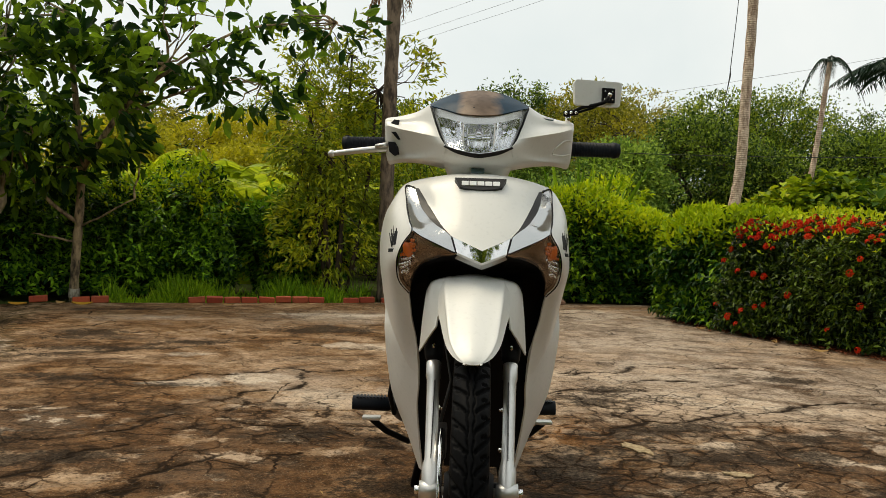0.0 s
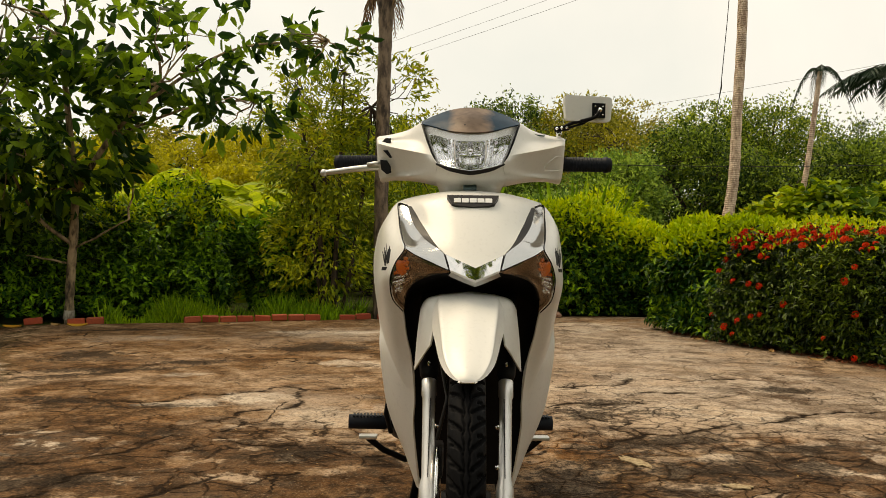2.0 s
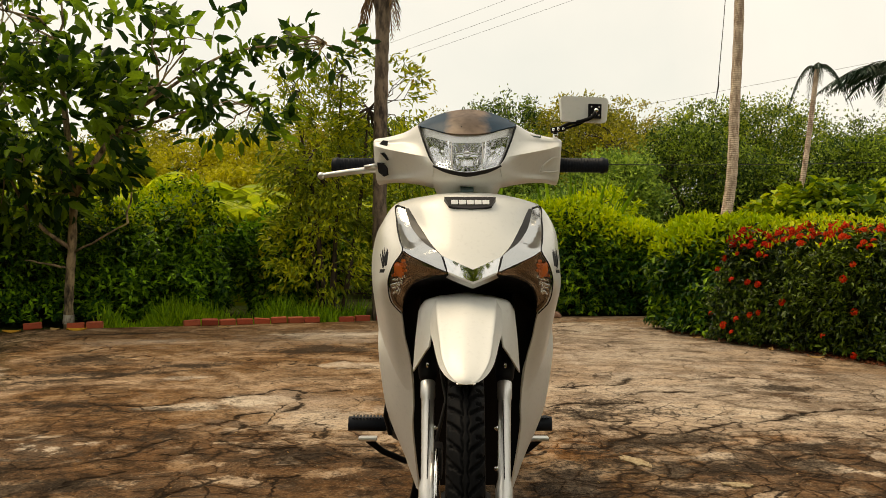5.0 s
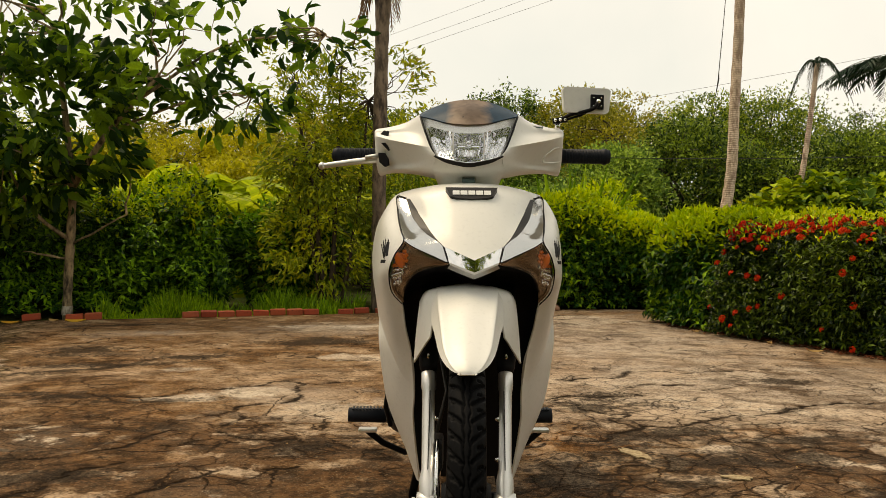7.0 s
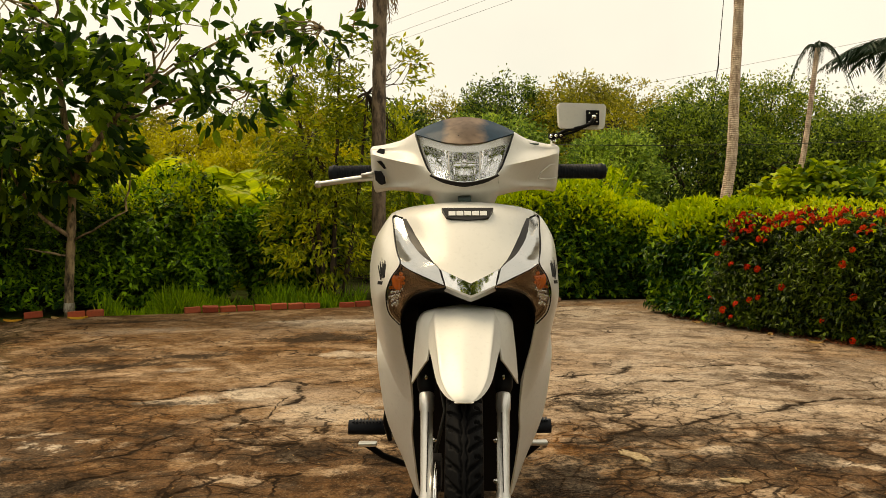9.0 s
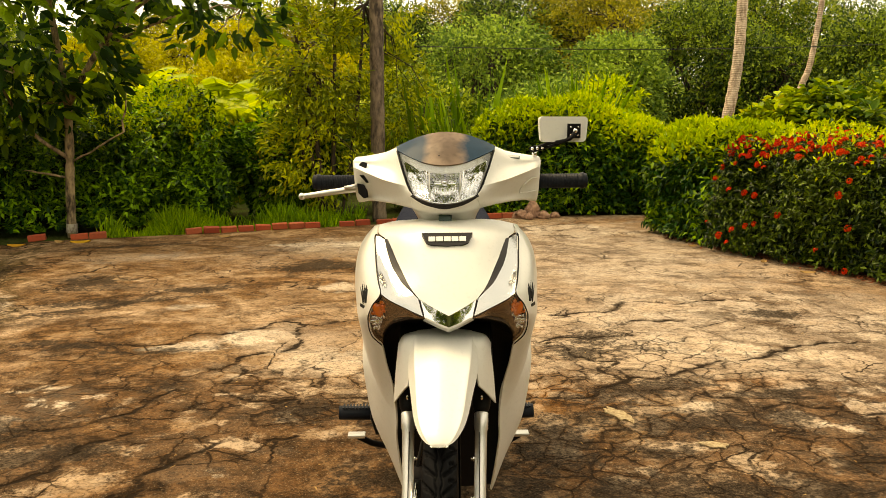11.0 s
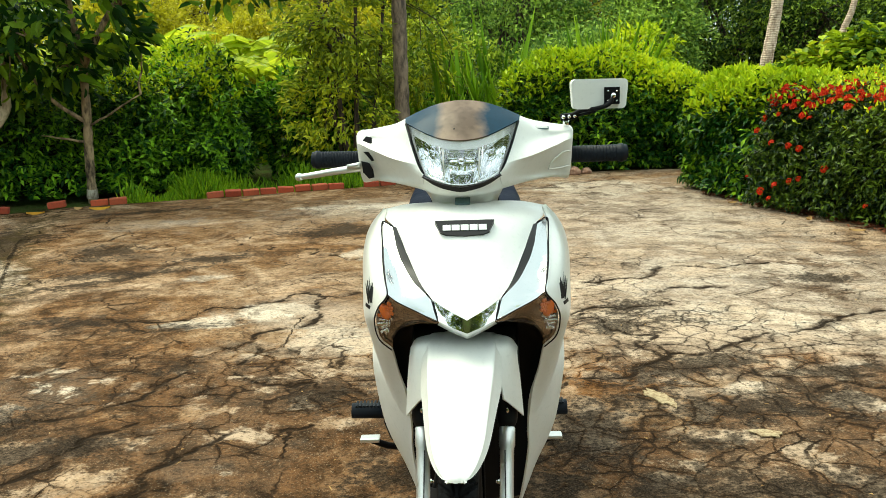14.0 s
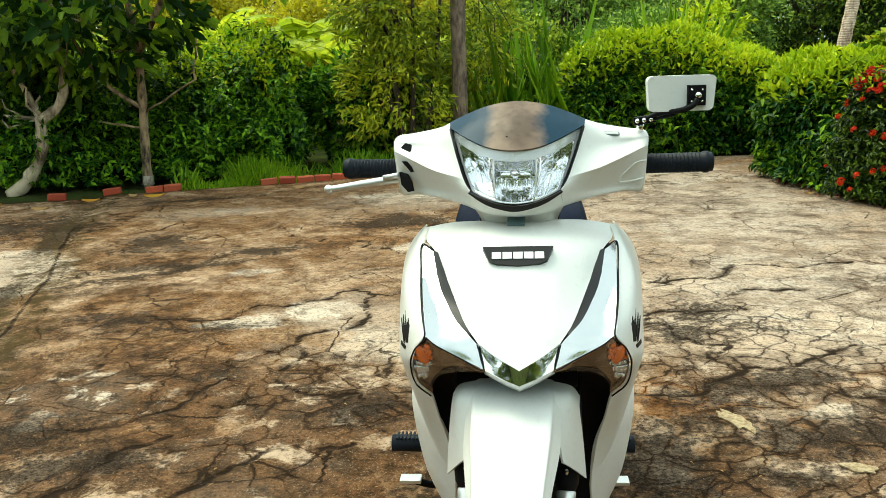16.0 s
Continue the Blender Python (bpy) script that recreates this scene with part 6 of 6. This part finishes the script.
block("rear_cover", (0.40, 0.05, 0.085), (0, 0.425, 0.955), BLACK, bars, 0.012)
block("dash", (0.17, 0.10, 0.03), (0, 0.385, 1.010), BLACK, bars, 0.010, (-20, 0, 0))
panel("neck_rear", [[(0, 0.44, 0.92), (0.04, 0.435, 0.92), (0.066, 0.37, 0.90)], [(0, 0.45, 0.83), (0.04, 0.44, 0.83), (0.062, 0.37, 0.83)]], BLACK, bars, 1, 0.003, 10, 10)
for s in (1, -1):
    x = 0.324 if s == 1 else 0.314
    pts = [(s * (0.200 + (x - 0.200) * t), 0.420 + 0.012 * t, 0.948) for t in (0, 0.06, 0.07, 0.86, 0.87, 0.93, 0.94, 0.985, 1.0)]
    grip = rod("grip", pts, [0.012, 0.012, 0.0165, 0.0165, 0.0185, 0.0185, 0.0165, 0.0165, 0.012], RUBBER, bars, 24, "black rubber grip")
    for k in range(14):
        t = 0.12 + 0.052 * k
        rod("grip_ring", [(s * (0.200 + (x - 0.200) * t), 0.420 + 0.012 * t, 0.948), (s * (0.200 + (x - 0.200) * (t + 0.018)), 0.420 + 0.012 * t, 0.948)], 0.0169, RUBBER, grip, 16)
lever = part("brake_lever", tube(bmesh.new(), smooth_line(np.array([(-0.185, 0.392, 0.936), (-0.215, 0.385, 0.934), (-0.26, 0.378, 0.929), (-0.31, 0.376, 0.922), (-0.328, 0.377, 0.920)]), 20), list(np.linspace(0.0085, 0.0055, 20)), 12), ALLOY, bars, "silver brake lever with ball end")
dome("ball_end", (0.0085, 0.0085, 0.0085), (-0.331, 0.377, 0.9195), ALLOY, lever)
block("lever_clamp", (0.035, 0.022, 0.018), (-0.188, 0.392, 0.938), ALLOY, lever, 0.005, (0, -6, 0))
rod("lever_strap", [(-0.20, 0.375, 0.944), (-0.215, 0.372, 0.941), (-0.232, 0.374, 0.938)], 0.005, ALLOY, lever)
# openings of the cover on the throttle side, slot on the other
plate("opening", [(-0.016, -0.002), (0.014, -0.009), (0.012, 0.011), (-0.001, 0.013)], 0.003, pose(-0.191, 0.3605, 0.986, -18, 0, -32), BLACK, bars, "black opening")
plate("opening", [(-0.012, 0.009), (0.0, 0.009), (0.010, -0.008), (0.006, -0.009)], 0.003, pose(-0.184, 0.3475, 0.960, 0, 0, -22), BLACK, bars, "black opening")
plate("opening", [(-0.017, 0.016), (0.003, 0.014), (0.014, 0.001), (0.017, -0.014), (0.004, -0.017), (-0.013, -0.006)], 0.003, pose(-0.190, 0.3580, 0.933, 0, 0, -40), BLACK, bars, "black throttle opening")
slot = block("vent_slot", (0.030, 0.003, 0.0065), (0.150, 0.3545, 1.007), TEAL, bars, 0.001, (-35, 4, 18))
block("slot_cover", (0.026, 0.003, 0.0045), (0.150, 0.3538, 1.0075), WHITE, slot, 0.001, (-35, 4, 18))

panel("lower_trim", [[(0, 0.2205, 0.9135), (0.028, 0.2245, 0.917), (0.05, 0.2355, 0.923), (0.072, 0.250, 0.931)], [(0, 0.2225, 0.9045), (0.028, 0.2265, 0.909), (0.05, 0.237, 0.916), (0.074, 0.2515, 0.9295)]], DULL, bars, 1, 0.003, 8, 20, "dark grey trim below the headlight")

# mirror on its bracket
mirror = new("mirror")
mirror.parent = bike
MZ = pose(0.262, 0.365, 1.068, 0, 0.5, 13) @ Matrix.Scale(1.04, 4)
outline = []
for cx, cz, a0 in ((0.045, 0.018, 0), (-0.045, 0.018, 90), (-0.042, -0.020, 180), (0.042, -0.020, 270)):
    outline += [(cx + 0.009 * math.cos(radians(a0 + 18 * k)), cz + 0.008 * math.sin(radians(a0 + 18 * k))) for k in range(6)]
plate("mirror_shell", outline, 0.012, MZ, WHITE, mirror, "small white oblong mirror back")
plate("mirror_glass", [(x * 0.93, z * 0.9) for x, z in outline], 0.0015, MZ @ pose(0, 0.0125, 0), CHROME, mirror, "mirror glass")
mount = plate("mirror_mount", [(0.008, -0.020), (0.036, -0.020), (0.036, 0.011), (0.008, 0.011)], 0.006, MZ @ pose(0, -0.006, 0), BLACK, mirror, "black mirror mount")
for x, z in ((0.0135, 0.004), (0.030, 0.004), (0.0135, -0.0135), (0.030, -0.0135)):
    o = dome("mount_screw", (0.0022, 0.0015, 0.0022), (x, -0.0068, z), CHROME, mount, detail=1)
    o.data.transform(MZ)
o = dome("ball_joint", (0.0055, 0.006, 0.0055), (0.022, -0.010, -0.004), CHROME, mount)
o.data.transform(MZ)
rod("bracket_arm", smooth_line(np.array([(0.284, 0.352, 1.058), (0.276, 0.350, 1.047), (0.255, 0.358, 1.040), (0.228, 0.372, 1.036), (0.205, 0.382, 1.025)]), 18), 0.0042, BLACK, mirror)
rod("bracket_stay", [(0.284, 0.356, 1.054), (0.25, 0.366, 1.034), (0.212, 0.384, 1.024)], 0.0028, BLACK, mirror)
block("bracket_plate", (0.034, 0.012, 0.013), (0.205, 0.384, 1.025), BLACK, mirror, 0.004, (0, -8, 0))
for x in (0.194, 0.205, 0.216):
    dome("bracket_bolt", (0.004, 0.003, 0.004), (x, 0.3765, 1.025 + (x - 0.205) * 0.1), CHROME, mirror)
rod("mirror_stem", [(0.199, 0.392, 1.003), (0.200, 0.390, 1.022)], 0.006, CHROME, mirror)

# pegs and pedals
for s in (1, -1):
    x0, x1 = (0.11, 0.240) if s == 1 else (-0.14, -0.294)
    peg = rod("foot_peg", [(x0, 0.705, 0.287), (x0 + (x1 - x0) * 0.35, 0.703, 0.287), (x0 + (x1 - x0) * 0.38, 0.70, 0.292), (x1, 0.70, 0.294)], [0.010, 0.012, 0.019, 0.019], RUBBER, bike, 16, "black ribbed rubber foot peg")
    for k in range(9):
        t = 0.45 + 0.058 * k
        block("peg_rib", (0.005, 0.036, 0.004), (x0 + (x1 - x0) * t, 0.70, 0.311), RUBBER, peg, 0.001)
    px = 0.188 if s == 1 else -0.232
    pedal = block("pedal_pad", (0.045, 0.030, 0.009), (px, 0.54, 0.290), ALLOY, bike, 0.004, label="pale alloy pedal pad")
    rod("pedal_arm", [(px, 0.545, 0.286), (px * 0.86, 0.60, 0.245), (px * 0.62, 0.68, 0.20)], 0.008, BLACK, pedal, 10)
rod("side_frame", [(-0.175, 0.46, 0.43), (-0.185, 0.47, 0.36), (-0.175, 0.50, 0.31)], 0.006, BLACK, bike, 10)

# body, engine, seat and tail behind the shield
panel("centre_tunnel", [[(0, 0.44, 0.86), (0.10, 0.44, 0.84), (0.165, 0.445, 0.80)], [(0, 0.52, 0.62), (0.07, 0.50, 0.62), (0.15, 0.44, 0.62)], [(0, 0.62, 0.52), (0.06, 0.62, 0.50), (0.10, 0.62, 0.42)], [(0, 0.82, 0.55), (0.07, 0.82, 0.52), (0.10, 0.82, 0.42)]], DULL, bike, 1, 0.004, 24, 14, "dark inner cover")
panel("tail_side", [[(0, 0.70, 0.66), (0.08, 0.70, 0.62), (0.10, 0.70, 0.50)], [(0, 0.95, 0.72), (0.11, 0.95, 0.68), (0.13, 0.95, 0.50)], [(0, 1.30, 0.78), (0.10, 1.30, 0.75), (0.12, 1.30, 0.60)], [(0, 1.62, 0.83), (0.05, 1.62, 0.81), (0.07, 1.62, 0.74)]], WHITE, bike, 1, 0.004, 30, 16, "white tail cover")
panel("seat", [[(0, 0.68, 0.70), (0.06, 0.68, 0.69), (0.085, 0.69, 0.65)], [(0, 0.80, 0.785), (0.12, 0.80, 0.780), (0.150, 0.80, 0.70)], [(0, 1.0, 0.80), (0.135, 1.0, 0.79), (0.158, 1.0, 0.71)], [(0, 1.25, 0.83), (0.115, 1.25, 0.82), (0.135, 1.25, 0.76)], [(0, 1.45, 0.835), (0.09, 1.45, 0.825), (0.10, 1.45, 0.78)]], VINYL, bike, 1, 0.02, 36, 18, "navy-black vinyl seat")
block("engine", (0.20, 0.34, 0.19), (0, 0.72, 0.29), ENGINE, bike, 0.03)
part("cylinder_fins", lathe([(a, 0.055 if k % 2 else 0.045) for k, a in enumerate(np.linspace(-0.06, 0.06, 14))], 20), ENGINE, bike).matrix_basis = pose(0, 0.50, 0.30, 0, 0, 90)
rod("exhaust_pipe", [(-0.03, 0.47, 0.26), (-0.07, 0.52, 0.18), (-0.12, 0.75, 0.16), (-0.14, 0.95, 0.20)], 0.014, DULL, bike)
rod("silencer", [(-0.14, 0.95, 0.20), (-0.16, 1.0, 0.22), (-0.17, 1.4, 0.32), (-0.17, 1.45, 0.33)], [0.02, 0.045, 0.045, 0.03], DULL, bike, 18)
for s in (1, -1):
    rod("swing_arm", [(s * 0.07, 0.80, 0.28), (s * 0.075, 1.235, 0.279)], 0.016, BLACK, bike)
    rod("shock_absorber", [(s * 0.10, 1.20, 0.30), (s * 0.10, 1.08, 0.58)], [0.022, 0.022], DULL, bike)
    rod("stand_leg", [(s * 0.09, 0.86, 0.22), (s * 0.13, 0.94, 0.012)], [0.012, 0.012], BLACK, bike)
rod("stand_bar", [(-0.14, 0.945, 0.010), (0.14, 0.945, 0.010)], 0.010, BLACK, bike)
panel("rear_mudguard", [[(0, 1.05, 0.60), (0.05, 1.05, 0.59)], [(0, 1.3, 0.60), (0.06, 1.3, 0.59)], [(0, 1.52, 0.45), (0.05, 1.51, 0.45)], [(0, 1.60, 0.33), (0.05, 1.59, 0.33)]], BLACK, bike, 1, 0.004, 20, 8)
dome("tail_lamp", (0.05, 0.02, 0.03), (0, 1.625, 0.78), AMBER, bike, label="red-amber tail lamp")
for s in (1, -1):
    rod("grab_rail", [(s * 0.10, 1.2, 0.74), (s * 0.13, 1.4, 0.82), (s * 0.10, 1.6, 0.86), (0, 1.66, 0.87)], 0.011, ALLOY, bike)
rod("seat_post", [(0, 0.9, 0.40), (0, 0.9, 0.70)], 0.03, BLACK, bike)
rod("steering_stem", [fork_at(0.36, 0), fork_at(0.62, 0)], 0.02, BLACK, bike)
block("fork_bridge", (0.19, 0.05, 0.03), fork_at(0.42, 0), BLACK, bike, 0.008, (-31, 0, 0))

# the steering is turned a little
STEER = pose(0, 0.33, 0, 0, 0, -2.5) @ pose(0, -0.33, 0)
for ob in bike.children:
    if ob.name.split(".")[0] in ("front_wheel", "fork_leg", "fork_tube", "lamp_spot", "front_axle", "brake_caliper", "front_mudguard", "handlebar_cover", "headlight", "mirror", "fork_bridge", "steering_stem", "brake_hose"):
        ob.matrix_basis = STEER @ ob.matrix_basis


# ---------------------------------------------------------------- wires, stones, fallen leaves
def wire(a, b, sag, label, r=0.0032):
    n = 24
    t = np.linspace(0, 1, n)[:, None]
    p = np.asarray(a) * (1 - t) + np.asarray(b) * t
    p[:, 2] -= sag * 4 * (t * (1 - t))[:, 0]
    tagged(part("overhead_wire", tube(bmesh.new(), p, r, 6), CABLE), label, "wire", "overhead wires")


wire((-7.0, 26.0, 4.6), (11.0, 12.0, 7.6), 0.1, "thin dark power line against the sky")
wire((-7.0, 26.5, 4.9), (11.0, 12.5, 8.0), 0.1, "thin dark power line against the sky")
wire((-6.0, 26.5, 5.6), (11.0, 13.5, 8.6), 0.1, "thin dark power line against the sky")
wire((-2.0, 22.0, 3.3), (14.0, 17.0, 5.6), 0.15, "thin dark power line against the sky")
wire((-3.0, 14.9, 2.42), (11.0, 14.9, 2.42), 0.22, "thin pale wire strung before the trees", 0.006)
tagged(part("hanging_cord", tube(bmesh.new(), [(4.55, 14.2, 5.2), (4.5, 14.2, 4.5), (4.42, 14.2, 3.55), (4.42, 14.2, 3.45), (4.36, 14.2, 3.1), (4.4, 14.2, 2.8)], [0.006, 0.006, 0.007, 0.013, 0.004, 0.003], 6), CABLE), "dark cord hanging down beside the palm", "cord")


def stone(x, y, sx, sy, sz, seed):
    bm = bmesh.new()
    bmesh.ops.create_icosphere(bm, subdivisions=3, radius=1.0)
    for v in bm.verts:
        d = v.co * (1 + 0.35 * noise.noise(v.co * 1.4 + Vector((seed, 0, 0))) + 0.08 * noise.noise(v.co * 5 + Vector((seed, 2, 0))))
        v.co = Vector((d.x * sx, d.y * sy, max(d.z, -0.6) * sz + 0.6 * sz))
    ob = part("rubble_stone", bm, STONE)
    ob.matrix_world = pose(x, y, 0.0)
    tagged(ob, "rough red-brown rubble stone at the yard edge", "stone", "rubble stones")


for k, row in enumerate([(0.80, 9.22, 0.07, 0.06, 0.06), (0.92, 9.30, 0.085, 0.08, 0.11), (1.03, 9.22, 0.06, 0.06, 0.05), (0.87, 9.14, 0.05, 0.05, 0.045), (1.16, 9.28, 0.055, 0.05, 0.04), (0.74, 9.28, 0.05, 0.06, 0.04)]):
    stone(*row, k * 3.7)


def fallen(x, y, size, turn, material, label):
    """A curled leaf lying on the concrete."""
    n, v = 9, []
    for i in range(n):
        t = i / (n - 1)
        w = 0.36 * math.sin(math.pi * min(1, t * 0.95 + 0.04)) ** 0.8
        v += [((t - 0.5) * size, s * w * size * 0.5, 0.006 + 0.13 * size * (abs(s) * 0.6 + (2 * t - 1) ** 2 * 0.7)) for s in (-1, 0, 1)]
    idx = np.arange(3 * n).reshape(n, 3)
    f = np.stack([idx[:-1, :-1], idx[1:, :-1], idx[1:, 1:], idx[:-1, 1:]], -1).reshape(-1, 4)
    ob = hang("fallen_leaf", fast_mesh("fallen_leaf", np.array(v), f, True), material)
    ob.matrix_world = pose(x, y, 0.012, 16, 0, turn)
    tagged(ob, label, "leaf", "fallen leaves")


for x, y, size, turn, tint in [(-3.24, 7.40, 0.17, 20, 1), (-3.72, 7.22, 0.15, 10, 1), (-3.45, 7.45, 0.13, -30, 0), (-3.95, 6.85, 0.15, 5, 0), (-2.05, 7.75, 0.11, 0, 0), (-4.5, 7.0, 0.2, 15, 1), (-4.3, 6.6, 0.16, 40, 0),
                               (2.05, 7.0, 0.10, 30, 0), (2.35, 6.2, 0.12, 60, 0), (2.5, 5.75, 0.10, -20, 0)]:
    fallen(x, y, size, turn, YELLOW_LEAF if tint else TAN_LEAF, "bright yellow fallen leaf" if tint else "dry tan fallen leaf")


def flake(x, y, a, b, turn, seed):
    """A thin flake of pale mortar left on the yard."""
    rng = np.random.default_rng(seed)
    n = 18
    ring = [(a * math.cos(t) * k, b * math.sin(t) * k) for t, k in zip(np.linspace(0, 2 * math.pi, n, endpoint=False), rng.uniform(0.6, 1.1, n))]
    ob = plate("mortar_flake", ring, -0.004, pose(0, 0, 0.004, 90, 0, 0), PATCH, None)
    ob.matrix_world = pose(x, y, 0, 0, 0, turn)
    tagged(ob, "thin flake of yellowish mortar stuck to the yard", "mortar", "mortar flakes")


PATCH_WHITE = barky("lime_wash", (0.50, 0.45, 0.37), (0.16, 0.12, 0.085), 26.0)
PATCH = barky("yellow_mortar", (0.50, 0.385, 0.22), (0.26, 0.17, 0.08), 60.0)
flake(0.70, 2.98, 0.10, 0.035, -62, 1)
flake(0.96, 2.68, 0.055, 0.03, -20, 2)


def litter():
    """Dry bits under the flowering hedge and on the slab."""
    rng = np.random.default_rng(77)
    t = rng.uniform(0, 1, 700)
    p = np.stack([1.93 + 0.95 * t + rng.normal(0, 0.05, 700) + 0.08, 7.7 - 2.4 * t + rng.normal(0, 0.06, 700), np.full(700, 0.012)], 1)
    q = np.stack([rng.uniform(-4, 3, 500), rng.uniform(1.2, 8.0, 500), np.full(500, 0.008)], 1)
    for arr, name, L, label in ((p, "leaf_litter", 0.05, "reddish-brown withered petals under the flowering hedge"), (q, "yard_bits", 0.016, "tiny pale bits scattered on the yard")):
        way = rng.normal(size=(len(arr), 3)) * (1, 1, 0.08)
        v, f = leaf_arrays(arr, way, np.tile((0, 0, 1.0), (len(arr), 1)), L * rng.uniform(0.4, 1.3, len(arr)), L * rng.uniform(0.2, 0.5, len(arr)), 0.2)
        tagged(hang(name, fast_mesh(name, v, f), WITHERED if name == "leaf_litter" else TAN_LEAF), label, "litter", kind="stuff")


litter()

# ---------------------------------------------------------------- brick edging, brick by brick
edging = empty("brick_edging", pose(-1.5, 8.4, 0.0), "row of worn red bricks along the yard edge", "edging", kind="structure")
bm = bmesh.new()
bmesh.ops.create_cube(bm, size=1.0)
for v in bm.verts:
    v.co = Vector((v.co.x * 0.150, v.co.y * 0.075, v.co.z * 0.060))
bmesh.ops.bevel(bm, geom=list(bm.edges), offset=0.006, segments=1, affect="EDGES")
BRICK_MESH = bpy.data.meshes.new("brick")
bm.to_mesh(BRICK_MESH)
bm.free()
BRICK_MESH.materials.append(BRICK)
rng = np.random.default_rng(8)
runs = [(-5.9, 4), (-4.95, 2), (-4.27, 1), (-3.84, 1), (-3.50, 2), (-2.53, 8), (-1.11, 2), (-0.74, 4), (0.42, 2)]
for x0, n in runs:
    for k in range(n):
        x = x0 + 0.075 + 0.155 * k
        ob = new("brick", BRICK_MESH)
        ob.parent = edging
        ob.matrix_basis = pose(x + 1.5, edge_y(x) + 0.02 - 8.4 + rng.normal(0, 0.008), 0.026 + rng.normal(0, 0.004), rng.normal(0, 3), rng.normal(0, 2), 20 + rng.normal(0, 3))

tagged(part("lime_wash", tube(bmesh.new(), [(-3.72, 8.30, 0.0), (-3.716, 8.298, 0.05), (-3.713, 8.296, 0.09)], [0.056, 0.053, 0.051], 14, False), PATCH_WHITE), "pale lime wash on the tree's foot", "paint")
